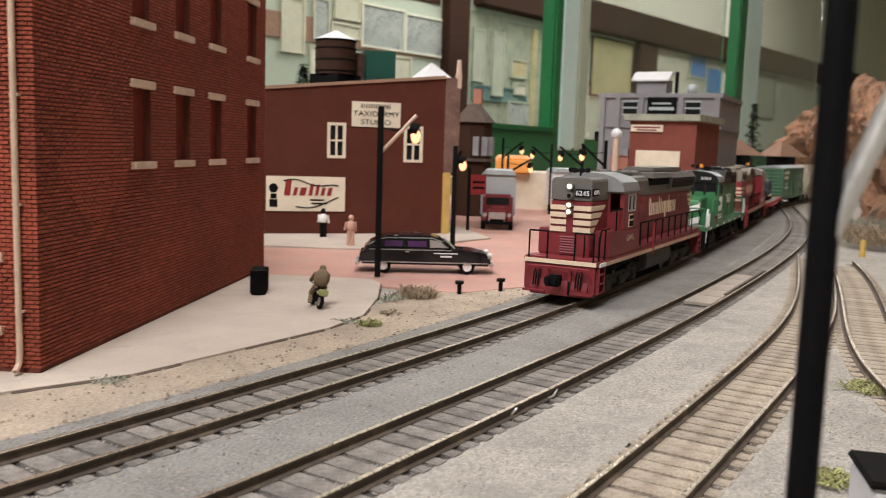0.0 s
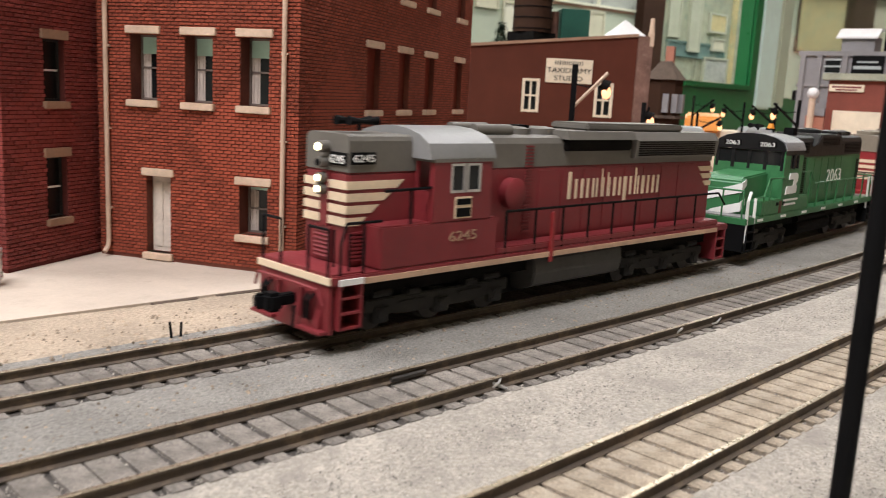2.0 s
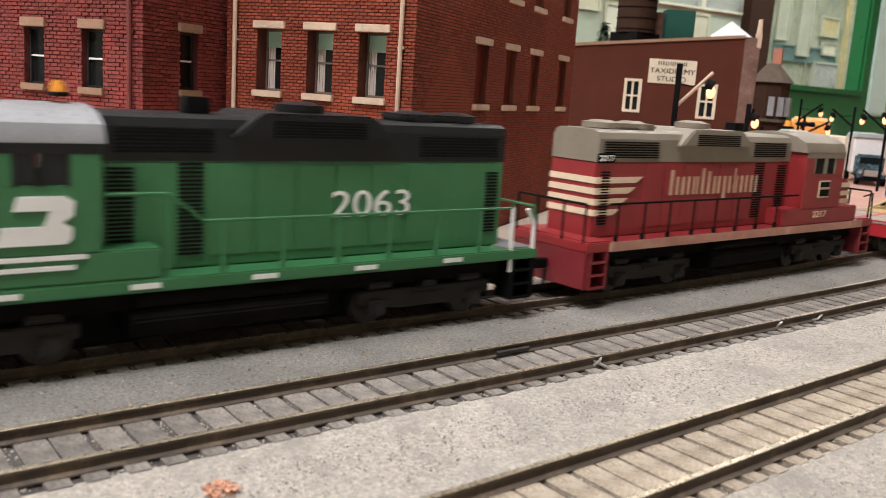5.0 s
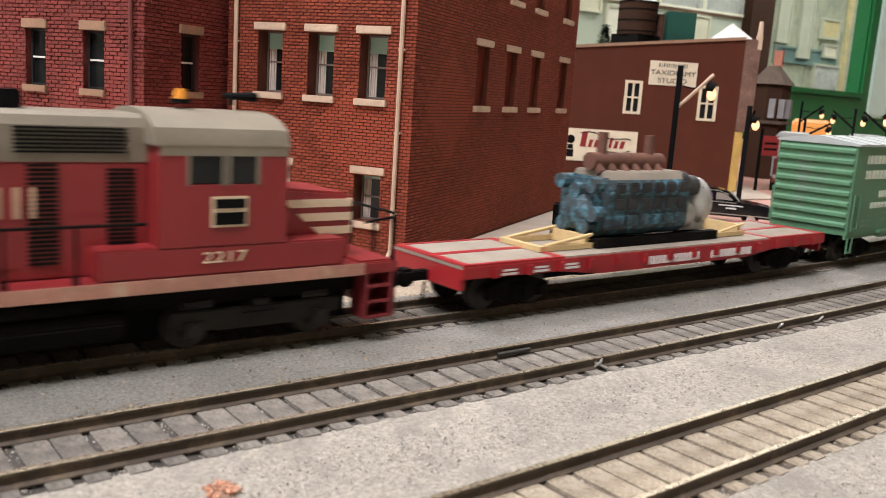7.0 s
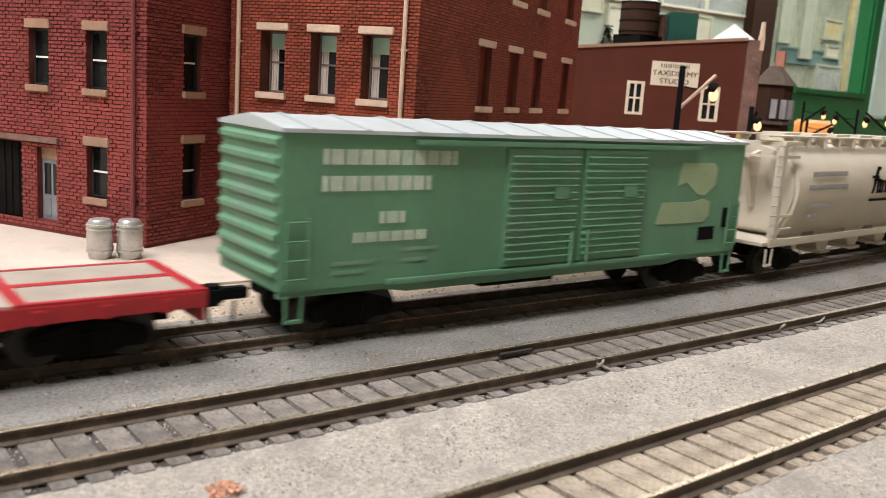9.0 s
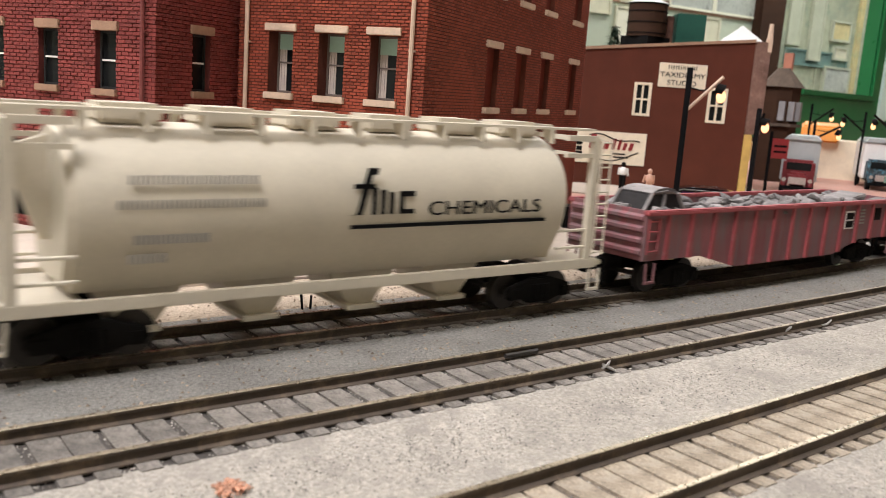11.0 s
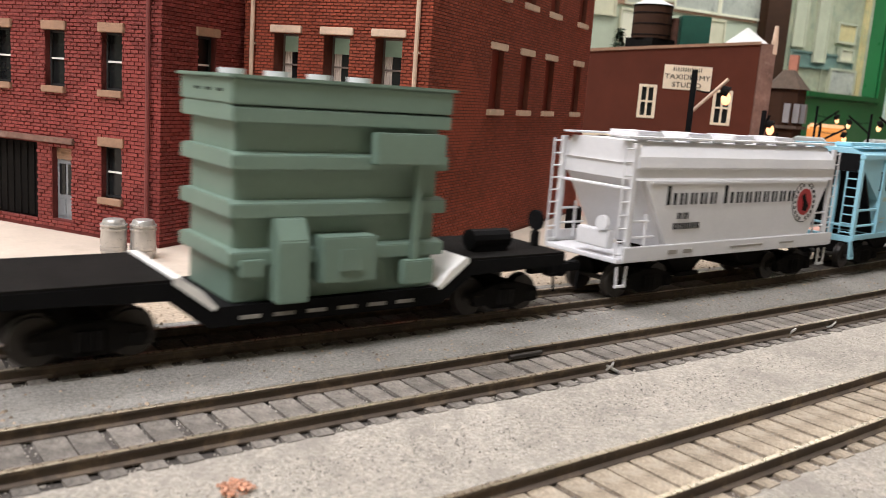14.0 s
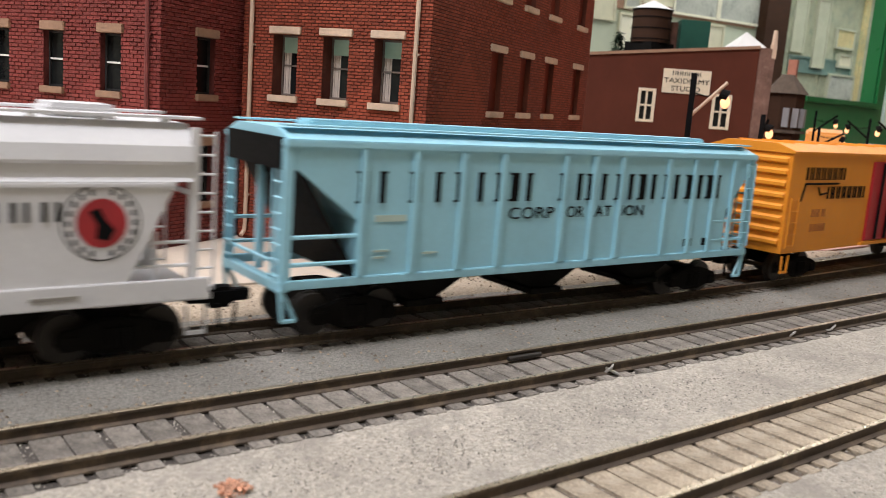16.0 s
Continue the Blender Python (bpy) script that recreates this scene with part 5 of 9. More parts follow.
def red_loco():
    c, h, F, a0, a1, hx0, hx1, cab = road_switcher_low("diesel_locomotive", "bright red diesel locomotive with tan roof, running cab rearward", "loco_red_bright", "loco_tan", "loco_tan", "weathered", "loco_red", "2217", True, 16.3)
    bars("railway_name", "name_faded", c, -hx0 - 6.6, -0.885, 2.75, 0.55, [0.4, 0.36, 0.24, 0.12, 0.12, 0.36, 0.38, 0.2, 0.38, 0.36], 0.19, [0.2, 0, 0, 0.25, 0.15, 0, -0.2, 0.24, 0, 0])
    for i, z in enumerate((3.32, 3.02, 2.72, 2.42)):
        e = -hx1 + 2.0 - 0.3 * i
        part("stripe", Shape().prism([(-hx1 - 0.01, z), (e, z), (e - 0.3, z - 0.17), (-hx1 - 0.01, z - 0.17)], -0.895, -0.84, "y"), "loco_cream", c)
        part("stripe", Shape().box(-hx1 - 0.03, -hx1 + 0.01, -0.86, 0.86, z - 0.17, z), "loco_cream", c)
    nb = part("number_board", Shape().box(-hx1 - 0.02, -hx1 + 0.7, -0.91, -0.84, 3.72, 3.98, 0.02), "black", c)
    lettering("number", "2217", "white", nb, -hx1 + 0.04, -0.91, 3.77, 0.16, width=0.58)
    lettering("number", "2217", "loco_cream", c, -a0 - 1.75, -1.48, 1.86, 0.22, width=0.9)
    part("herald", Shape().box(-a0 - 1.6, -a0 - 0.85, -1.51, -1.48, 2.55, 3.15, 0.01), "loco_cream", cab)
    tagged(part("herald_bar", Shape().box(-a0 - 1.54, -a0 - 0.91, -1.525, -1.51, 2.6, 2.84).box(-a0 - 1.54, -a0 - 0.91, -1.525, -1.51, 2.92, 3.1), "black", cab), kind="stuff")
    for i, z in enumerate((2.95, 2.65, 2.35)):
        part("stripe", Shape().prism([(-a0 + 0.2 + 0.35 * i, z), (h - 1.0, z), (h - 1.0, z - 0.17), (-a0 + 0.4 + 0.35 * i, z - 0.17)], -0.88, -0.84, "y"), "loco_cream", c)
        part("stripe", Shape().box(h - 1.01, h - 0.985, -0.8, 0.8, z - 0.17, z), "loco_cream", c)
    for y in (-1.53, 1.5):
        part("sill_stripe", Shape().box(-h + 1.0, h - 1.0, y, y + 0.03, 1.36, 1.62), "sill_faded", c)
    rails_and_posts(c, [(-h + 0.9, -1.44, 2.66), (-a1 - 0.2, -1.44, 2.66)], [(-h + 1.3 + 1.15 * k, 2.66) for k in range(8)], -1.44, 1.62, "weathered", 0.03)
    part("handrail", Shape().path([(h - 1.0, -1.45, 2.5), (h - 0.3, -1.45, 2.6), (h - 0.15, -1.45, 1.0)], 0.03), "weathered", c)
    return c


def flat_car():
    L = 16.5
    c = car_root("flat_car", L, "red flat car with a tan deck carrying a large engine", "rail car")
    h = L / 2
    part("deck", Shape().box(-h, h, -1.45, 1.45, 1.22, 1.34, 0.02), "deck", c)
    for x0, x1 in ((-h, -h + 0.25), (-h + 3.2, -h + 3.45), (h - 3.45, h - 3.2), (h - 0.25, h)):
        part("deck_band", Shape().box(x0, x1, -1.46, 1.46, 1.30, 1.356), "flat_red", c)
    for x0, x1 in ((-h + 0.26, -h + 3.2), (h - 3.2, h - 0.26)):
        for y0, y1 in ((-1.46, -1.32), (-0.12, 0.12), (1.32, 1.46)):
            part("deck_band", Shape().box(x0, x1, y0, y1, 1.30, 1.352), "flat_red", c)
    for y0, y1 in ((-1.5, -1.4), (1.4, 1.5)):
        part("side_sill", Shape().prism([(-h, 1.0), (-h, 1.30), (h, 1.30), (h, 1.0), (h - 3.2, 0.98), (h - 4.8, 0.80), (-h + 4.8, 0.80), (-h + 3.2, 0.98)], y0, y1, "y", 0.015), "flat_red", c)
    for k in range(14):
        x = -h + 0.9 + k * 1.13
        part("stake_pocket", Shape().box(x, x + 0.22, -1.58, -1.5, 0.98, 1.24, 0.02), "flat_red", c)
    # black blocks close the gap below the deck as painted shade
    part("underframe", Shape().box(-h + 0.4, h - 0.4, -0.5, 0.5, 0.55, 1.2).box(-h + 4.2, h - 4.2, -1.3, 1.3, 0.75, 1.2), "black", c)
    part("end_sill", Shape().box(-h, -h + 0.15, -1.4, 1.4, 0.7, 1.22, 0.02), "flat_red", c)
    part("end_sill", Shape().box(h - 0.15, h, -1.4, 1.4, 0.7, 1.22, 0.02), "flat_red", c)
    bars("railway_name", "white", c, -1.4, -1.5, 0.90, 0.24, [0.17] * 10, 0.07)
    bars("name_bar", "white", c, 1.6, -1.5, 0.90, 0.24, [0.17] * 9, 0.07)
    for k in range(3):
        tagged(part("data_bar", Shape().box(-h + 1.2 + 1.1 * k, -h + 1.75 + 1.1 * k, -1.515, -1.49, 1.02, 1.08).box(-h + 1.25 + 1.1 * k, -h + 1.7 + 1.1 * k, -1.515, -1.49, 1.12, 1.17), "white", c), kind="stuff")
    # load: a marine-sized diesel engine on skids
    e = part("engine_load", Shape().box(-3.0, 2.6, -0.95, -0.7, 1.356, 1.62).box(-3.0, 2.6, 0.7, 0.95, 1.356, 1.62).box(-2.9, -2.6, -0.7, 0.7, 1.356, 1.55).box(2.2, 2.5, -0.7, 0.7, 1.356, 1.55), "weathered", c, "weathered blue diesel engine on dark skids")
    part("engine_block", Shape().prism([(-0.62, 1.62), (-0.95, 1.9), (-0.95, 2.95), (-0.72, 3.3), (0.72, 3.3), (0.95, 2.95), (0.95, 1.9), (0.62, 1.62)], -2.75, 0.95, "x", 0.06), "engine_blue", e)
    part("rocker_cover", Shape().prism([(-0.78, 3.2), (-0.62, 3.48), (0.62, 3.48), (0.78, 3.2)], -2.5, 0.9, "x", 0.04), "deck", e)
    for row, (z0, z1) in enumerate(((1.95, 2.3), (2.42, 2.78), (2.9, 3.2))):
        for k in range(6):
            x = -2.5 + k * 0.56
            part("cover", Shape().box(x, x + 0.44, -1.03, -0.93, z0, z1, 0.04), "engine_blue" if row == 0 else "engine_dark", e)
    s = Shape().ball((-2.95, 0, 2.3), 0.55, 0.5, 1.2, 1)
    for y, z in ((-0.6, 3.1), (0, 2.9), (0.6, 3.1), (-0.7, 2.3), (0.4, 1.9), (-0.4, 1.9)):
        s.rod((-2.7, y, z), (-3.15, y, z), 0.22, 10)
    part("front_gear", s, "engine_blue", e)
    s = Shape().rod((-2.65, 0, 3.72), (-1.05, 0, 3.72), 0.25, 12).rod((-0.98, 0, 3.72), (0.5, 0, 3.72), 0.25, 12).rod((-1.05, 0, 3.72), (-0.98, 0, 3.72), 0.2, 12)
    for k in range(6):
        s.rod((-2.45 + 0.52 * k, -0.35, 3.4), (-2.45 + 0.52 * k, 0, 3.72), 0.14, 8)
    s.rod((-2.15, 0, 3.8), (-2.15, 0, 4.55), 0.15, 10).rod((-0.05, 0, 3.8), (-0.05, 0, 4.5), 0.15, 10)
    part("exhaust_manifold", s, "rust", e, smooth=True)
    part("generator", Shape().rod((0.95, -0.1, 2.15), (1.6, -0.1, 2.15), 0.52, 24).ball((1.35, -0.45, 2.1), 0.45, 0.9, 0.8, 1, 18).ball((2.05, 0, 2.45), 0.84, 0.58, 1, 1, 24).rod((2.2, 0, 2.45), (2.34, 0, 2.45), 0.8, 28).box(1.1, 2.35, -0.55, 0.55, 1.62, 1.9), "silver", e, "grey round generator", smooth=True)
    part("turbo", Shape().rod((0.9, -0.4, 3.0), (1.75, -0.4, 3.0), 0.32, 14).rod((0.9, 0.4, 3.0), (1.75, 0.4, 3.0), 0.32, 14).ball((0.95, -0.5, 3.15), 0.34), "engine_dark", e, smooth=True)
    for x0, x1 in ((-5.1, -3.05), (2.7, 4.3)):
        b = Shape()
        for y in (-0.8, 0.65):
            b.box(x0, x1, y, y + 0.16, 1.356, 1.50)
        b.box(x0, x0 + 0.16, -0.64, 0.65, 1.356, 1.50)
        xx = x1 - 0.16
        b.box(xx, x1, -0.64, 0.65, 1.356, 1.7)
        b.rod((x0 + 0.2, -0.72, 1.48), (x1, -0.72, 1.72), 0.06, 6).rod((x0 + 0.2, 0.73, 1.48), (x1, 0.73, 1.72), 0.06, 6)
        part("timber_brace", b, "wood_new", c, "yellow wooden brace")
    bogie(c, -h + 2.1, (-0.87, 0.87))
    bogie(c, h - 2.1, (-0.87, 0.87))
    coupler(c, -h + 0.1, -1)
    coupler(c, h - 0.1, 1)
    return c


def ladder(car, x, y, z0, z1, mat, w=0.45, n=7, axis="x"):
    s = Shape()
    for k in range(n):
        z = z0 + (z1 - z0) * k / (n - 1)
        if axis == "x":
            s.rod((x - w / 2, y, z), (x + w / 2, y, z), 0.025, 5)
        else:
            s.rod((x, y - w / 2, z), (x, y + w / 2, z), 0.025, 5)
    for d in (-w / 2, w / 2):
        p, q = ((x + d, y, z0 - 0.08), (x + d, y, z1 + 0.08)) if axis == "x" else ((x, y + d, z0 - 0.08), (x, y + d, z1 + 0.08))
        s.rod(p, q, 0.028, 5)
    return part("ladder", s, mat, car)


def lower_body(car, z0, k):
    """Brings a body's height to scale above the sill; trucks and couplers stay."""
    for ob in car.children_recursive:
        if ob.type == "MESH" and not ob.name.startswith(("bogie", "wheelset", "coupler")):
            for v in ob.data.vertices:
                if v.co.z > z0 * K:
                    v.co.z = z0 * K + (v.co.z - z0 * K) * k


def stirrup(car, x, y, mat):
    part("stirrup_step", Shape().path([(x - 0.2, y, 1.05), (x - 0.17, y, 0.5), (x + 0.17, y, 0.5), (x + 0.2, y, 1.05)], 0.035).box(x - 0.2, x + 0.2, y - 0.04, y + 0.04, 0.46, 0.53), mat, car)


def end_ribs(car, x, way, w, z0, z1, n, mat):
    s = Shape()
    for k in range(n):
        z = z0 + (z1 - z0) * (k + 0.5) / n
        hh = (z1 - z0) / n * 0.33
        s.prism([(x, z - hh), (x + way * 0.1, z - hh * 0.4), (x + way * 0.1, z + hh * 0.4), (x, z + hh)], -w, w, "y")
    part("end_ribs", s, mat, car)


def green_boxcar():
    L = 15.6
    c = car_root("boxcar", L, "faded green boxcar with ribbed double doors and silver roof", "rail car")
    h = L / 2
    part("body", Shape().box(-h, h, -1.5, 1.5, 1.12, 4.42, 0.02), "box_green", c)
    part("roof", Shape().prism([(-1.58, 4.42), (-1.58, 4.5), (0, 4.72), (1.58, 4.5), (1.58, 4.42)], -h - 0.05, h + 0.05), "box_roof", c)
    for k in range(12):
        x = -h + 0.65 + k * 1.3
        part("roof_rib", Shape().prism([(-1.6, 4.505), (0, 4.725), (1.6, 4.505), (1.6, 4.53), (0, 4.75), (-1.6, 4.53)], x - 0.05, x + 0.05), "box_roof", c)
    end_ribs(c, -h, -1, 1.42, 1.3, 4.4, 8, "box_green")
    end_ribs(c, h, 1, 1.42, 1.3, 4.4, 8, "box_green")
    for x0, x1 in ((-1.9, 0.62), (0.72, 3.2)):
        d = part("door", Shape().box(x0, x1, -1.60, -1.5, 1.28, 4.20, 0.02), "box_green", c)
        for k in range(15):
            z = 1.42 + k * 0.18
            part("rib", Shape().prism([(-1.60, z), (-1.67, z + 0.05), (-1.60, z + 0.1)], x0 + 0.1, x1 - 0.1), "box_green", d)
        part("latch", Shape().rod((x1 - 0.25 if x0 < 0 else x0 + 0.25, -1.7, 1.2), (x1 - 0.25 if x0 < 0 else x0 + 0.25, -1.7, 2.1), 0.045, 6).box((x0 + x1) / 2 + 0.3, (x0 + x1) / 2 + 0.8, -1.69, -1.64, 2.95, 3.25), "box_green", d)
    part("door_rail", Shape().box(-4.6, 5.4, -1.68, -1.5, 4.22, 4.34, 0.02), "box_green", c)
    part("door_rail", Shape().box(-5.2, 4.6, -1.66, -1.5, 1.12, 1.24, 0.02), "box_green", c)
    part("side_sill", Shape().prism([(-h, 1.0), (-h, 1.12), (h, 1.12), (h, 1.0), (h - 2.6, 1.0), (h - 3.2, 0.9), (-h + 3.2, 0.9), (-h + 2.6, 1.0)], -1.46, -1.38, "y"), "box_green", c)
    bars("railway_name", "print_faded", c, -h + 0.95, -1.5, 3.78, 0.32, [0.27] * 10, 0.08)
    bars("name_bar", "print_faded", c, -h + 0.95, -1.5, 3.22, 0.32, [0.27] * 8, 0.08)
    bars("mark_bar", "print_faded", c, -h + 2.4, -1.5, 2.5, 0.26, [0.26, 0.26], 0.08)
    bars("number_bar", "print_faded", c, -h + 1.75, -1.5, 2.1, 0.22, [0.2] * 6, 0.13)
    tagged(part("data_bar", Shape().box(-h + 1.2, -h + 2.3, -1.515, -1.49, 1.62, 1.7).box(-h + 1.2, -h + 2.0, -1.515, -1.49, 1.42, 1.5).box(-h + 3.0, -h + 4.0, -1.515, -1.49, 1.85, 1.92).box(-h + 3.0, -h + 3.7, -1.515, -1.49, 1.6, 1.68), "print_green", c), kind="stuff")
    x0 = h - 3.9
    part("emblem", Shape().prism([(x0, 2.1), (x0 + 2.15, 2.1), (x0 + 2.4, 2.3), (x0 + 2.4, 2.7), (x0 + 2.05, 2.8), (x0 + 1.6, 2.72), (x0 + 0.2, 2.72)], -1.52, -1.48, "y")
         .prism([(x0 + 0.8, 3.2), (x0 + 1.2, 3.3), (x0 + 1.7, 2.95), (x0 + 2.1, 2.9), (x0 + 2.55, 3.2), (x0 + 2.6, 3.7), (x0 + 2.4, 3.86), (x0 + 0.9, 3.86)], -1.52, -1.48, "y"), M["emblem_pale"], c)
    part("placard", Shape().box(h - 1.9, h - 1.15, -1.52, -1.5, 1.55, 1.95).box(h - 0.8, h - 0.5, -1.52, -1.5, 1.9, 2.5), "black", c)
    for x in (-h + 0.35, h - 0.35):
        ladder(c, x, -1.58, 1.4, 2.6, "box_green", 0.5, 4)
        ladder(c, x, 1.58, 1.4, 2.6, "box_green", 0.5, 4)
        stirrup(c, x, -1.5, "box_green")
    part("underframe", Shape().box(-h + 0.3, h - 0.3, -0.5, 0.5, 0.75, 1.12).box(-2.0, 0.5, -1.0, -0.6, 0.68, 0.95), "weathered", c)
    bogie(c, -h + 2.0, (-0.87, 0.87))
    bogie(c, h - 2.0, (-0.87, 0.87))
    coupler(c, -h, -1)
    coupler(c, h, 1)
    return c


def tank_hopper():
    L = 15.2
    c = car_root("covered_hopper", L, "cream cylindrical covered hopper with open end frames", "rail car")
    h = L / 2
    body = []
    for k in range(25):
        a = math.pi * (-0.12 + 1.24 * k / 24)
        body.append((-1.55 * math.cos(a), 2.95 + 1.5 * math.sin(a) * (1.0 if math.sin(a) > 0 else 1.3)))
    body += [(1.0, 1.35), (-1.0, 1.35)]
    part("body", Shape().prism(body, -h + 1.7, h - 1.7, "x"), "hopper_cream", c, smooth=True)
    for e in (-1, 1):
        s = Shape()
        xa, xb = e * (h - 1.7), e * (h - 0.75)
        s.prism([(y * 0.92, 2.75 + (z - 2.75) * 0.92) for y, z in body], *sorted((xa, xa + e * 0.12)), "x")
        s.prism([(xa, 2.2), (xa, 4.2), (xb, 3.9), (xa + e * 0.3, 2.2)], -0.08, 0.08, "y")
        part("end_cap", s, "hopper_cream", c)
        f = Shape()
        for y in (-1.38, 1.38):
            f.box(*sorted((e * (h - 0.75), e * (h - 0.55))), y - 0.1, y + 0.1, 1.2, 4.5)
            f.box(*sorted((e * (h - 0.62), e * (h - 1.7))), y - 0.08, y + 0.08, 4.42, 4.56)
            f.box(*sorted((e * (h - 0.62), e * (h - 1.7))), y - 0.06, y + 0.06, 4.0, 4.1)
            f.rod((e * (h - 0.65), y, 2.1), (e * (h - 1.75), y, 2.1), 0.04, 6).rod((e * (h - 0.65), y, 1.65), (e * (h - 1.75), y, 1.65), 0.04, 6)
        f.box(*sorted((e * (h - 0.75), e * (h - 0.55))), -1.38, 1.38, 4.38, 4.5).box(*sorted((e * (h - 0.75), e * (h - 0.55))), -1.38, 1.38, 3.98, 4.06)
        part("end_frame", f, "hopper_cream", c)
        part("end_platform", Shape().box(*sorted((e * h, e * (h - 1.9))), -1.4, 1.4, 1.12, 1.24, 0.02), "hopper_cream", c)
        for y in (-1.48, 1.48):
            ladder(c, e * (h - 0.3), y, 1.5, 4.4, "hopper_cream", 0.36, 10)
            stirrup(c, e * (h - 0.35), y, "hopper_cream")
    for y in (-1.5, 1.42):
        part("side_sill", Shape().box(-h + 0.3, h - 0.3, y, y + 0.08, 1.08, 1.34, 0.02), "hopper_cream", c)
    walk_ = Shape()
    for y in (-1.0, 0.62):
        walk_.box(-h + 0.3, h - 0.3, y, y + 0.38, 4.66, 4.72)
    part("roof_walk", walk_, "hopper_cream", c)
    for k in range(11):
        x = -h + 1.9 + k * 1.14
        part("walk_bracket", Shape().prism([(-1.0, 4.66), (-1.02, 4.3), (-0.75, 4.42), (-0.62, 4.66)], x, x + 0.12).prism([(1.0, 4.66), (1.02, 4.3), (0.75, 4.42), (0.62, 4.66)], x, x + 0.12), "hopper_cream", c)
    for k in range(6):
        x = -h + 2.3 + k * 1.95
        part("hatch", Shape().box(x, x + 1.25, -0.5, 0.5, 4.42, 4.80, 0.08), "hopper_cream", c)
    for k in range(4):
        x = -h + 3.0 + k * 2.5
        part("hopper_bay", Shape().prism([(x - 0.9, 1.35), (x + 0.9, 1.35), (x + 0.3, 0.55), (x - 0.3, 0.55)], -0.8, 0.8, "y").box(x - 0.4, x + 0.4, -0.95, 0.95, 0.45, 0.56), "hopper_cream", c)
    xm = h - 8.0
    tagged(part("brand_mark", Shape().prism([(xm, 2.72), (xm + 0.12, 2.72), (xm + 0.38, 3.72), (xm + 0.62, 3.72), (xm + 0.6, 3.58), (xm + 0.48, 3.58), (xm + 0.26, 2.72)], -1.575, -1.52, "y")
         .box(xm + 0.05, xm + 0.55, -1.575, -1.53, 3.28, 3.38).box(xm + 0.5, xm + 0.62, -1.575, -1.53, 2.72, 3.3).box(xm + 0.72, xm + 0.84, -1.575, -1.53, 2.72, 3.25)
         .box(xm + 0.94, xm + 1.06, -1.575, -1.53, 2.72, 3.2).box(xm + 1.2, xm + 1.6, -1.575, -1.53, 3.1, 3.22).box(xm + 1.2, xm + 1.32, -1.575, -1.53, 2.76, 3.1).box(xm + 1.2, xm + 1.6, -1.575, -1.53, 2.72, 2.82), "black", c), kind="stuff")
    part("brand_line", Shape().box(xm, xm + 5.6, -1.575, -1.53, 2.42, 2.50), "black", c)
    lettering("word", "CHEMICALS", "black", c, xm + 2.0, -1.555, 2.66, 0.32, width=3.4)
    for x, z, w in ((-h + 2.6, 3.4, 2.6), (-h + 2.4, 2.95, 3.0), (-h + 2.7, 2.3, 1.5), (-h + 2.6, 1.95, 0.8)):
        bars("data_bar", M["print_grey"], c, x, -1.54, z, 0.17, [0.12] * int(w / 0.18), 0.06)
    bogie(c, -h + 2.0, (-0.87, 0.87))
    bogie(c, h - 2.0, (-0.87, 0.87))
    coupler(c, -h, -1)
    coupler(c, h, 1)
    return c


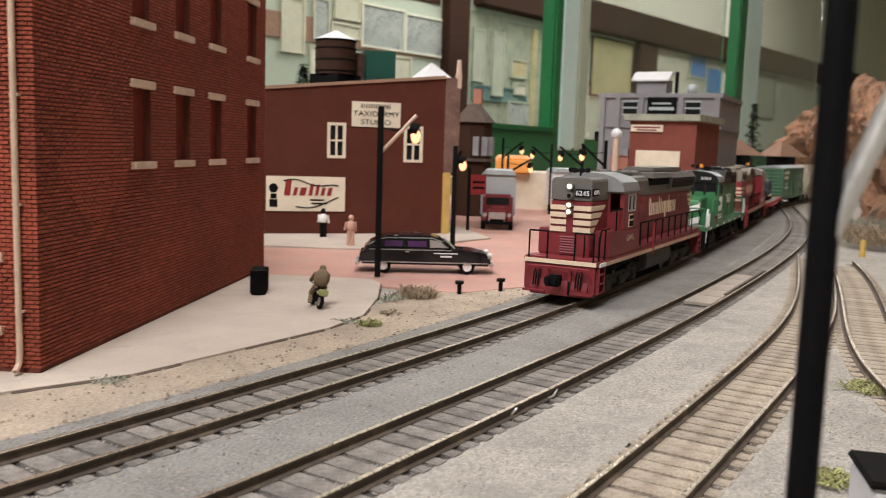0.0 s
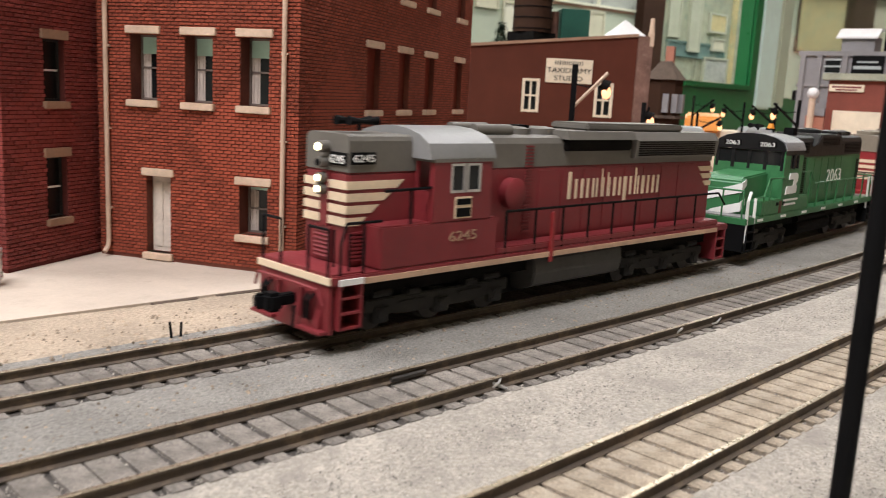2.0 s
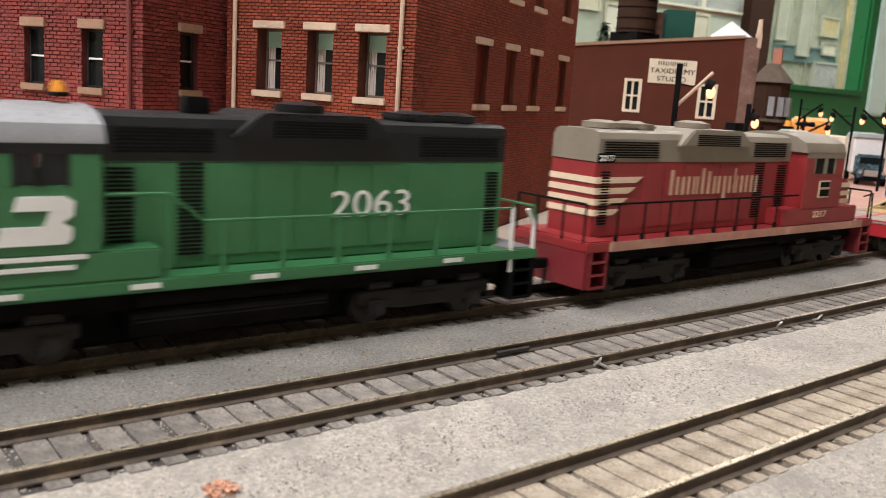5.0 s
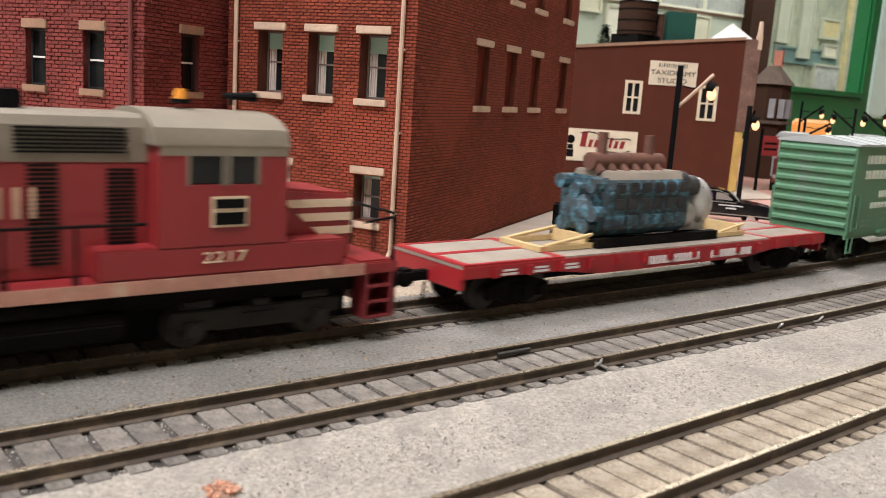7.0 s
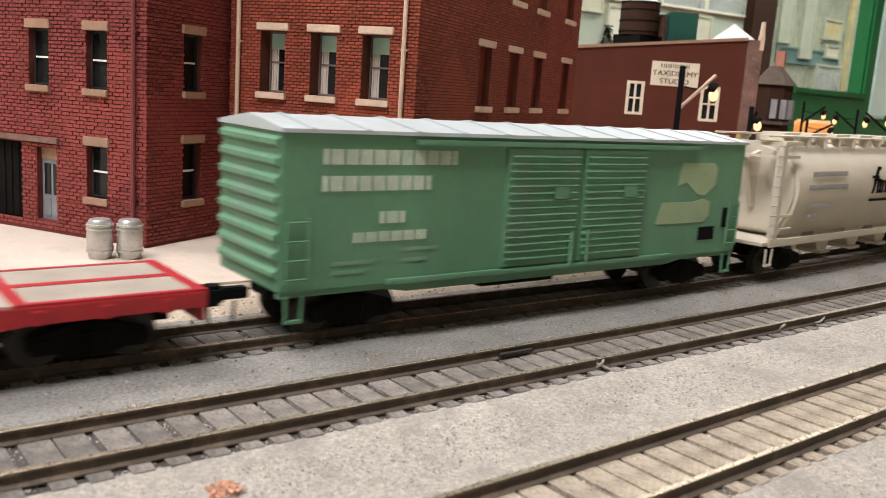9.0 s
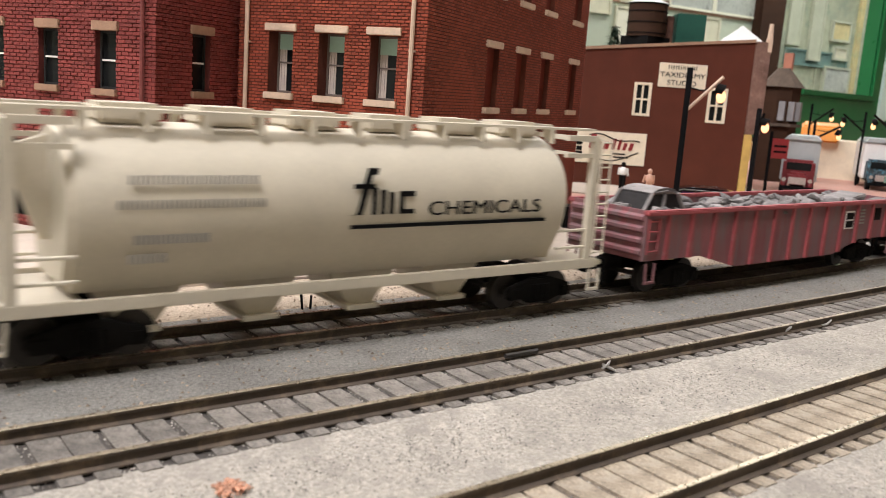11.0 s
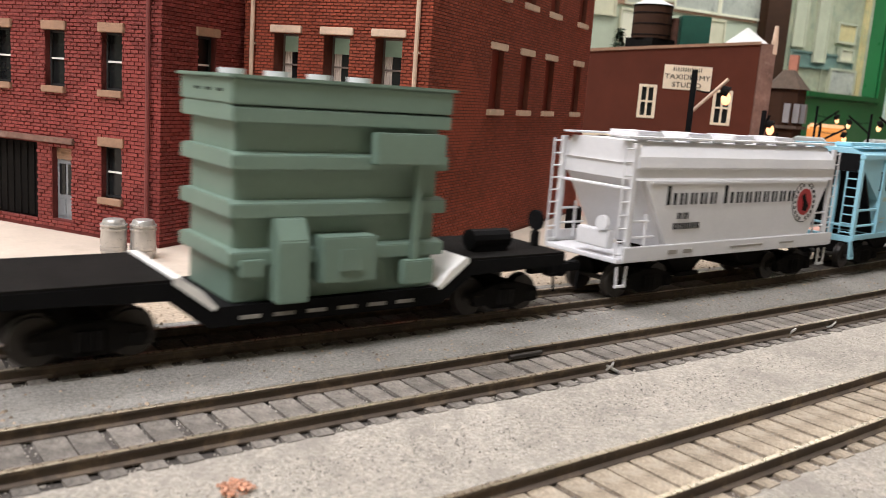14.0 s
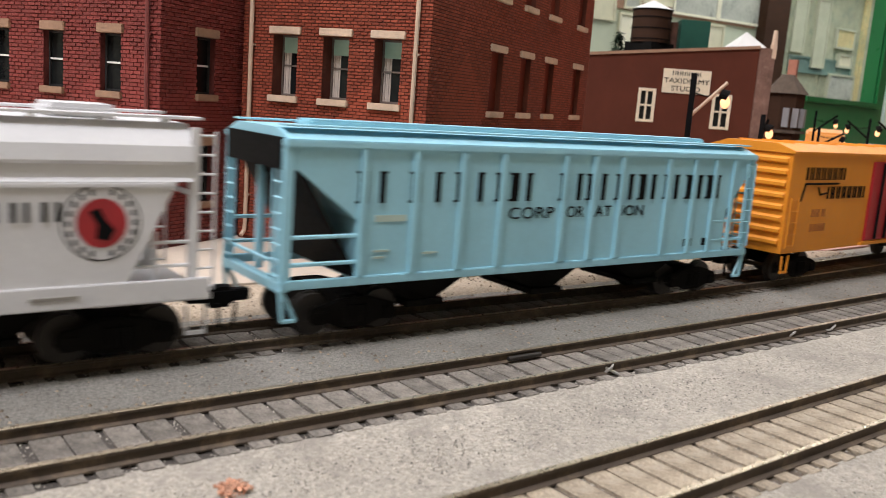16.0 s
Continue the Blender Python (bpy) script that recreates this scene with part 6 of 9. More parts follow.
def gondola():
    L = 15.3
    c = car_root("gondola", L, "faded red gondola filled with grey scrap", "rail car")
    h = L / 2
    for y0, y1 in ((-1.45, -1.35), (1.35, 1.45)):
        part("side", Shape().prism([(-h, 1.12), (-h, 2.5), (h, 2.5), (h, 1.12), (h - 2.7, 1.12), (h - 4.6, 0.66), (-h + 4.6, 0.66), (-h + 2.7, 1.12)], y0, y1, "y"), "gondola_red", c)
        o = -1.53 if y0 < 0 else 1.45
        for k in range(13):
            x = -h + 0.95 + k * 1.12
            lo = 1.12 if abs(x) > h - 2.7 else (0.68 if abs(x) < h - 4.6 else 1.12 - 0.46 * (h - 2.7 - abs(x)) / 1.9)
            part("side_post", Shape().prism([(x - 0.09, lo), (x - 0.06, 2.42), (x + 0.06, 2.42), (x + 0.09, lo)], o, o + 0.08, "y"), "gondola_rib", c)
        part("top_chord", Shape().box(-h - 0.04, h + 0.04, y0 - 0.12 if y0 < 0 else y0 - 0.02, y1 + 0.02 if y0 < 0 else y1 + 0.12, 2.42, 2.56, 0.03), "gondola_rib", c)
    for e in (-1, 1):
        part("end", Shape().box(*sorted((e * h, e * (h - 0.1))), -1.35, 1.35, 1.12, 2.56, 0.02), "gondola_red", c)
        end_ribs(c, e * h, e, 1.36, 1.2, 2.5, 4, "gondola_red")
        for y in (-1.5, 1.5):
            ladder(c, e * (h - 0.3), y, 1.4, 2.25, "gondola_rib", 0.45, 4)
            stirrup(c, e * (h - 0.3), y, "gondola_red")
    part("floor", Shape().box(-h + 0.1, h - 0.1, -1.35, 1.35, 1.12, 1.25), "weathered", c)
    rng = random.Random(11)
    s = Shape().box(-h + 0.15, h - 0.15, -1.33, 1.33, 1.25, 2.15)
    for _ in range(210):
        x, y = rng.uniform(-h + 0.4, h - 0.4), rng.uniform(-1.15, 1.15)
        m = Matrix.Translation((x, y, 2.24 + rng.uniform(-0.1, 0.22))) @ Euler([rng.uniform(-0.5, 0.5), rng.uniform(-0.5, 0.5), rng.uniform(0, 6.28)]).to_matrix().to_4x4() @ Matrix.Diagonal((rng.uniform(0.12, 0.5), rng.uniform(0.08, 0.3), rng.uniform(0.05, 0.2), 1))
        bmesh.ops.create_icosphere(s.bm, subdivisions=1, radius=1.0, matrix=m)
    part("scrap_load", s, "scrap", c, "grey tangled scrap metal")
    # an old car body lying on the load
    o = part("scrap_car", Shape().prism([(-6.95, 2.45), (-6.98, 2.75), (-6.75, 2.93), (-6.0, 3.02), (-4.4, 3.0), (-3.9, 2.85), (-3.85, 2.45)], -0.78, 0.78, "y", 0.22), "scrap", c, "dusty old car body on the load", smooth=True, at=(-0.55, 0, -0.6))
    part("roof", Shape().prism([(-5.95, 3.48), (-5.7, 3.62), (-5.2, 3.68), (-4.8, 3.62), (-4.6, 3.48)], -0.66, 0.66, "y", 0.09), "scrap", o, smooth=True)
    for x0, x1, z0, z1 in ((-6.25, -5.9, 2.98, 3.5), (-5.35, -5.3, 2.98, 3.5), (-4.3, -4.65, 2.96, 3.5)):
        for y in (-0.62, 0.62):
            part("pillar", Shape().rod((x0, y, z0), (x1, y * 0.97, z1), 0.06, 6), "scrap", o)
    part("window", Shape().prism([(-6.15, 3.0), (-5.88, 3.47), (-4.72, 3.47), (-4.4, 2.98)], -0.58, 0.58, "y"), "dark", o)
    part("ladle", Shape().prism([(5.3, 2.27), (6.8, 2.47), (6.9, 2.67), (5.4, 2.47)], -0.6, 0.5, "y", 0.05), "scrap", c, "bent metal slab on the load")
    x0 = h - 4.0
    part("placard", Shape().box(x0, x0 + 0.62, -1.475, -1.45, 1.55, 2.2), "white", c)
    part("placard_panel", Shape().box(x0 + 0.06, x0 + 0.56, -1.49, -1.475, 1.60, 1.84).box(x0 + 0.06, x0 + 0.56, -1.49, -1.475, 1.9, 2.14), "weathered", c)
    part("placard", Shape().box(h - 1.9, h - 1.3, -1.475, -1.45, 1.8, 2.25), "weathered", c)
    louvres("data_panel", M["print_grey"], c, h - 2.9, h - 2.6, -1.46, 1.7, 2.3, 0.12)
    bogie(c, -h + 2.0, (-0.87, 0.87))
    bogie(c, h - 2.0, (-0.87, 0.87))
    coupler(c, -h, -1)
    coupler(c, h, 1)
    return c


def well_flat():
    L = 13.5
    c = car_root("depressed_flat_car", L, "black depressed-centre flat car carrying a green transformer", "rail car")
    h = L / 2
    prof = [(-h, 1.25), (-h, 1.55), (-h + 3.3, 1.55), (-h + 4.0, 0.95), (h - 4.0, 0.95), (h - 3.3, 1.55), (h, 1.55), (h, 1.25), (h - 3.1, 1.2), (h - 3.9, 0.55), (-h + 3.9, 0.55), (-h + 3.1, 1.2)]
    part("frame", Shape().prism(prof, -1.42, 1.42, "y", 0.02), "black", c)
    part("deck", Shape().box(-h + 0.02, -h + 3.28, -1.4, 1.4, 1.55, 1.59), "weathered", c)
    part("deck", Shape().box(h - 3.28, h - 0.02, -1.4, 1.4, 1.55, 1.59), "weathered", c)
    for e in (-1, 1):
        part("edge_plate", Shape().prism([(e * (h - 3.2), 1.60), (e * (h - 3.3), 1.64), (e * (h - 3.75), 1.34), (e * (h - 4.08), 0.98), (e * (h - 4.0), 0.90), (e * (h - 3.2), 1.5)], -1.45, -1.2 if e < 0 else 1.45, "y"), "white", c, "white painted slope")
    part("edge_plate", Shape().box(-h + 3.2, -h + 3.36, -1.45, 1.45, 1.55, 1.62), "white", c)
    for k in range(6):
        part("frame_mark", Shape().box(-2.2 + 0.75 * k, -1.75 + 0.75 * k, -1.44, -1.42, 0.68, 0.76), M["print_grey"], c)
    part("brake_wheel", Shape().rod((h - 0.2, -0.4, 1.55), (h - 0.2, -0.4, 2.3), 0.07, 6).rod((h - 0.26, -0.4, 2.3), (h - 0.16, -0.4, 2.3), 0.28, 14).box(h - 0.3, h - 0.1, -0.5, -0.3, 1.59, 2.0, 0.03), "black", c)
    part("brake_cylinder", Shape().rod((h - 2.6, -0.6, 1.9), (h - 1.4, -0.6, 1.9), 0.26, 12).box(h - 2.5, h - 1.5, -0.8, -0.4, 1.59, 1.75), "black", c)
    x0, x1 = -h + 4.3, -h + 9.5
    t = part("transformer", Shape().box(x0 + 0.15, x1 - 0.15, -1.18, 1.18, 0.95, 5.55, 0.03), "transformer", c, "grey-green transformer tank with raised bands")
    for z0, z1 in ((1.75, 2.05), (2.75, 3.05), (3.75, 4.05), (4.7, 5.0)):
        part("band", Shape().prism([(-1.42, z0), (-1.42, z1), (-1.18, z1 + 0.06), (1.18, z1 + 0.06), (1.42, z1), (1.42, z0)], x0, x1, "x", 0.02), "transformer", t)
    part("rim", Shape().box(x0 - 0.1, x1 + 0.1, -1.48, 1.48, 5.56, 5.64, 0.02), "transformer", t)
    for y in (-0.9, -0.3, 0.3):
        part("slot", Shape().box(x0 - 0.03, x0, y, y + 0.25, 5.28, 5.34), "weathered", t)
    part("cover", Shape().box(x0 - 0.02, x1 + 0.02, -1.42, 1.42, 5.05, 5.56, 0.03), "transformer", t)
    for x in (-2.0, -1.0, 0.0, 1.0):
        part("roof_plug", Shape().rod((x, -0.2, 5.64), (x, -0.2, 5.76), 0.26, 12), "hopper_grey", t)
    part("control_box", Shape().box(x1 - 2.1, x1 - 0.3, -1.72, -1.42, 3.9, 4.6, 0.03), "transformer", t)
    part("control_box", Shape().box(x1 - 3.3, x1 - 2.0, -1.78, -1.18, 1.35, 2.35, 0.03), "transformer", t)
    part("box_door", Shape().box(x1 - 2.95, x1 - 2.35, -1.83, -1.78, 1.6, 2.1, 0.02), "transformer", t)
    part("buttress", Shape().prism([(-1.78, 1.0), (-1.75, 2.3), (-1.5, 2.75), (-1.18, 2.75), (-1.18, 1.0)], x0 + 0.9, x0 + 1.6, "x", 0.03), "transformer", t)
    part("riser_pipe", Shape().box(x1 - 0.95, x1 - 0.75, -1.55, -1.42, 1.2, 3.9, 0.02), "transformer", t)
    part("control_box", Shape().box(x1 - 1.2, x1 - 0.4, -1.66, -1.42, 1.15, 1.7, 0.03), "transformer", t)
    part("bracket", Shape().box(x0 + 0.2, x0 + 0.7, -1.55, -1.42, 1.55, 1.9, 0.02), "transformer", t)
    bogie(c, -h + 1.75, (-0.87, 0.87))
    bogie(c, h - 1.75, (-0.87, 0.87))
    coupler(c, -h, -1)
    coupler(c, h, 1)
    lower_body(c, 1.8, 0.965)
    return c


def grey_hopper():
    L = 11.0
    c = car_root("covered_hopper", L, "light grey covered hopper with a red round emblem", "rail car")
    h = L / 2
    sec = [(-1.5, 1.5), (-1.5, 3.45), (-1.42, 3.52), (-1.42, 3.75), (-1.5, 3.82), (-1.45, 4.1), (-1.1, 4.5), (1.1, 4.5), (1.45, 4.1), (1.5, 3.82), (1.42, 3.75), (1.42, 3.52), (1.5, 3.45), (1.5, 1.5)]
    part("body", Shape().prism([p for p in sec if p[1] > 3.4], -h + 0.45, h - 0.45, "x"), "hopper_grey", c)
    part("side_sheet", Shape().prism([(-h + 2.0, 1.5), (-h + 0.75, 3.45), (h - 0.75, 3.45), (h - 1.7, 1.5)], -1.5, 1.5, "y"), "hopper_grey", c)
    for e in (-1, 1):
        s = Shape()
        s.prism([(e * (h - 1.95), 1.45), (e * (h - 2.1), 1.5), (e * (h - 0.55), 3.9), (e * (h - 0.4), 3.9)], -1.38, 1.38, "y")
        part("slope_sheet", s, "hopper_grey", c)
        for y in (-1.42, 1.3):
            f = Shape().box(*sorted((e * (h - 0.3), e * (h - 0.48))), y, y + 0.12, 1.4, 4.45)
            f.rod((e * (h - 0.35), y + 0.06, 2.3), (e * (h - 1.2), y + 0.06, 2.3), 0.035, 6).rod((e * (h - 0.35), y + 0.06, 1.85), (e * (h - 1.5), y + 0.06, 1.85), 0.035, 6)
            f.rod((e * (h - 1.1), y + 0.06, 1.4), (e * (h - 1.1), y + 0.06, 2.5), 0.04, 6)
            part("end_post", f, "hopper_grey", c)
            ladder(c, e * (h - 0.15), y + 0.06, 1.4, 4.3, "hopper_grey", 0.34, 9)
            stirrup(c, e * (h - 0.3), y + 0.06, "hopper_grey")
        part("end_rail", Shape().rod((e * (h - 0.4), -1.4, 3.2), (e * (h - 0.4), 1.4, 3.2), 0.05, 6), "hopper_grey", c)
        part("end_platform", Shape().box(*sorted((e * h, e * (h - 2.2))), -1.42, 1.42, 1.15, 1.28, 0.02), "hopper_grey", c)
    part("brake_wheel", Shape().rod((-h - 0.02, -0.75, 2.2), (-h + 0.06, -0.75, 2.2), 0.22, 14).box(-h + 0.02, -h + 0.3, -1.0, 0.2, 1.5, 2.0, 0.03), "hopper_grey", c)
    for y in (-1.55, 1.45):
        part("side_sill", Shape().box(-h + 0.1, h - 0.1, y, y + 0.1, 1.2, 1.62, 0.02), "hopper_grey", c)
    part("rib_line", Shape().box(-h + 1.0, h - 0.9, -1.54, -1.5, 3.36, 3.42), "hopper_grey", c)
    part("roof_walk", Shape().box(-h + 0.2, h - 0.2, -1.25, -0.85, 4.58, 4.63).box(-h + 0.2, h - 0.2, 0.85, 1.25, 4.58, 4.63), "hopper_grey", c)
    for k in range(9):
        x = -h + 0.9 + k * 1.15
        part("walk_bracket", Shape().prism([(-1.24, 4.58), (-1.24, 4.52), (-1.1, 4.5), (-0.9, 4.5), (-0.9, 4.58)], x, x + 0.08), "hopper_grey", c)
    for k in range(4):
        x = -h + 1.3 + k * 2.3
        part("hatch", Shape().box(x, x + 1.25, -0.6, 0.6, 4.5, 4.75, 0.08), "hopper_grey", c)
    for k in range(2):
        x = -1.7 + 3.4 * k
        # bays coloured near-black for the shade below the grey body
        part("hopper_bay", Shape().prism([(x - 1.5, 1.5), (x + 1.5, 1.5), (x + 0.4, 0.6), (x - 0.4, 0.6)], -0.85, 0.85, "y").box(x - 0.5, x + 0.5, -1.0, 1.0, 0.48, 0.6), "weathered", c)
    bars("railway_name", "black", c, -h + 1.75, -1.5, 2.76, 0.34, [0.4, 0.28, 0.26, 0.28, 0.26, 0.0001, 0.44, 0.28, 0.28, 0.28, 0.26, 0.26, 0.28, 0.3], 0.2, [0.2, 0, 0, 0, 0, 0, 0.2])
    bars("mark_bar", "black", c, -h + 2.3, -1.5, 2.35, 0.18, [0.17, 0.17], 0.12)
    bars("number_bar", "black", c, -h + 2.15, -1.5, 2.05, 0.18, [0.14] * 6, 0.07)
    ex = h - 2.1
    rim = Shape()
    for k in range(20):
        a = k * math.pi / 10
        if k not in (5, 15):
            rim.box(ex + 0.57 * math.cos(a) - 0.03, ex + 0.57 * math.cos(a) + 0.03, -1.535, -1.5, 2.72 + 0.57 * math.sin(a) - 0.05, 2.72 + 0.57 * math.sin(a) + 0.05)
    part("emblem_ring", Shape().rod((ex, -1.49, 2.72), (ex, -1.506, 2.72), 0.69, 36), "black", c)
    part("emblem_plate", Shape().rod((ex, -1.5, 2.72), (ex, -1.514, 2.72), 0.66, 36), "hopper_grey", c)
    tagged(part("emblem_rim", rim, "black", c), kind="stuff")
    part("emblem", Shape().rod((ex, -1.5, 2.72), (ex, -1.53, 2.72), 0.44, 28), "flat_red", c, "red disc emblem")
    part("emblem_mark", Shape().prism([(ex - 0.22, 2.92), (ex - 0.05, 3.0), (ex + 0.05, 2.8), (ex + 0.22, 2.6), (ex + 0.12, 2.4), (ex - 0.1, 2.45), (ex - 0.08, 2.7)], -1.55, -1.53, "y"), "black", c)
    tagged(part("data_bar", Shape().box(-h + 2.0, -h + 2.4, -1.565, -1.55, 1.34, 1.46).box(-h + 2.7, -h + 3.1, -1.565, -1.55, 1.34, 1.46).box(-0.5, 1.2, -1.565, -1.55, 1.38, 1.44).box(2.2, 3.0, -1.565, -1.55, 1.38, 1.44), M["print_grey"], c), kind="stuff")
    bogie(c, -h + 1.7, (-0.87, 0.87))
    bogie(c, h - 1.7, (-0.87, 0.87))
    coupler(c, -h, -1)
    coupler(c, h, 1)
    return c


def blue_hopper():
    L = 15.8
    c = car_root("covered_hopper", L, "light blue ribbed covered hopper with black lettering marks", "rail car")
    h = L / 2
    prof = [(-h + 1.75, 1.35), (-h + 1.75, 2.7), (-h + 0.25, 3.85), (-h + 0.25, 4.4), (h - 0.25, 4.4), (h - 0.25, 3.85), (h - 1.2, 2.7), (h - 1.2, 1.35)]
    part("body", Shape().prism(prof, -1.48, 1.48, "y"), "hopper_blue", c)
    part("top_chord", Shape().box(-h, h, -1.56, 1.56, 4.28, 4.46, 0.03), "hopper_blue", c)
    part("roof", Shape().prism([(-1.5, 4.46), (-1.0, 4.66), (1.0, 4.66), (1.5, 4.46)], -h + 0.05, h - 0.05), "hopper_blue", c)
    part("roof_hatch", Shape().box(-h + 1.0, h - 1.4, -0.55, 0.1, 4.66, 4.84, 0.05), "hopper_blue", c)
    part("roof_walk", Shape().box(-h + 0.1, h - 0.1, -1.3, -0.95, 4.70, 4.74).box(-h + 0.1, h - 0.1, 0.95, 1.3, 4.70, 4.74), "hopper_blue", c)
    part("side_sill", Shape().box(-h, h, -1.54, -1.44, 1.22, 1.42, 0.02).box(-h, h, 1.44, 1.54, 1.22, 1.42, 0.02), "hopper_blue", c)
    for x in (-h + 1.85, -h + 3.2, -h + 4.5, -h + 5.7, -h + 7.75, -h + 8.8, -h + 9.85, -h + 11.75, -h + 12.9, -h + 13.85, -h + 14.75):
        for y0, y1 in ((-1.56, -1.48), (1.48, 1.56)):
            part("side_post", Shape().box(x - 0.09, x + 0.09, y0, y1, 1.42, 4.28, 0.02), "hopper_blue", c)
    for e in (-1, 1):
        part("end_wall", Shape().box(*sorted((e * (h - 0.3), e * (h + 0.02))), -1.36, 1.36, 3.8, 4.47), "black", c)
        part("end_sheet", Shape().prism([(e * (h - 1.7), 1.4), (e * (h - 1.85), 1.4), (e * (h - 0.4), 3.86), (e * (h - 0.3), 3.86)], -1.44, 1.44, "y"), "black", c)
        for y in (-1.5, 1.4):
            f = Shape().box(*sorted((e * (h - 0.02), e * (h - 0.22))), y, y + 0.1, 1.2, 4.4)
            f.rod((e * (h - 0.1), y + 0.05, 2.35), (e * (h - 1.8), y + 0.05, 2.35), 0.05, 6).rod((e * (h - 0.1), y + 0.05, 1.75), (e * (h - 1.8), y + 0.05, 1.75), 0.05, 6)
            part("end_post", f, "hopper_blue", c)
            ladder(c, e * (h - 0.02), y + (0.3 if y < 0 else -0.2), 1.5, 4.2, "hopper_blue", 0.42, 9, axis="y")
            part("stirrup_step", Shape().path([(e * (h - 0.05), y + 0.05, 1.22), (e * (h - 0.4), y + 0.05, 0.55), (e * (h - 0.1), y + 0.05, 0.55), (e * (h - 0.02), y + 0.05, 1.22)], 0.05), "hopper_blue", c)
        part("end_rail", Shape().rod((e * (h - 0.08), -1.45, 1.75), (e * (h - 0.08), 1.45, 1.75), 0.05, 6).box(*sorted((e * (h - 0.02), e * (h - 0.25))), -1.4, 1.4, 1.15, 1.35), "hopper_blue", c)
        part("end_post", Shape().box(*sorted((e * (h - 0.35), e * (h - 0.5))), -0.55, -0.4, 1.3, 3.9).box(*sorted((e * (h - 0.35), e * (h - 0.5))), 0.4, 0.55, 1.3, 3.9), "hopper_blue", c)
    ladder(c, h - 0.3, -1.58, 1.6, 4.1, "hopper_blue", 0.4, 8)
    for k in range(3):
        x = -h + 4.0 + k * 3.9
        part("hopper_bay", Shape().prism([(x - 1.7, 1.35), (x + 1.7, 1.35), (x + 0.4, 0.62), (x - 0.4, 0.62)], -0.9, 0.9, "y").box(x - 0.55, x + 0.55, -1.05, 1.05, 0.48, 0.62), "weathered", c)
    us = [(2.15, 0.65), (3.5, 0.78), (4.75, 0.75), (5.95, 0.3), (6.4, 0.62), (8.05, 0.7), (9.0, 0.65), (10.1, 0.6), (11.0, 0.62), (12.05, 0.55), (13.0, 0.65), (13.95, 0.55)]
    for i, (u, w) in enumerate(us):
        s = Shape()
        z0, z1, x = 3.08, 3.80, -h + u - 0.4
        s.box(x, x + 0.22, -1.515, -1.47, z0, z1)
        if w > 0.4:
            s.box(x + w - 0.13, x + w, -1.515, -1.47, z0, z1)
            s.box(x + w - 0.14, x + w + 0.05, -1.51, -1.47, z1 - 0.05, z1)
        s.box(x - 0.07, x + 0.22, -1.51, -1.47, z0, z0 + 0.05).box(x - 0.07, x + 0.22, -1.51, -1.47, z1 - 0.05, z1)
        part("name_bar", s, "black", c)
    lettering("word", "CORP", "black", c, -h + 5.98, -1.48, 2.62, 0.3, width=1.5)
    lettering("word", "OR", "black", c, -h + 7.92, -1.48, 2.62, 0.3, width=0.62)
    lettering("word", "AT", "black", c, -h + 8.95, -1.48, 2.62, 0.3, width=0.62)
    lettering("word", "ION", "black", c, -h + 10.0, -1.48, 2.62, 0.3, width=0.85)
    part("placard", Shape().box(h - 3.05, h - 2.7, -1.5, -1.47, 1.62, 1.85).box(h - 2.2, h - 1.85, -1.5, -1.47, 1.62, 1.85), "black", c)
    tagged(part("data_bar", Shape().box(-h + 2.2, -h + 3.0, -1.5, -1.47, 2.65, 2.8).box(-h + 2.2, -h + 2.6, -1.5, -1.47, 1.95, 2.0).box(-h + 2.2, -h + 2.5, -1.5, -1.47, 1.8, 1.85).box(-h + 3.5, -h + 3.9, -1.5, -1.47, 1.85, 1.9), M["print_pale"], c), kind="stuff")
    bogie(c, -h + 2.0, (-0.87, 0.87))
    bogie(c, h - 2.0, (-0.87, 0.87))
    coupler(c, -h, -1)
    coupler(c, h, 1)
    lower_body(c, 1.3, 0.955)
    return c


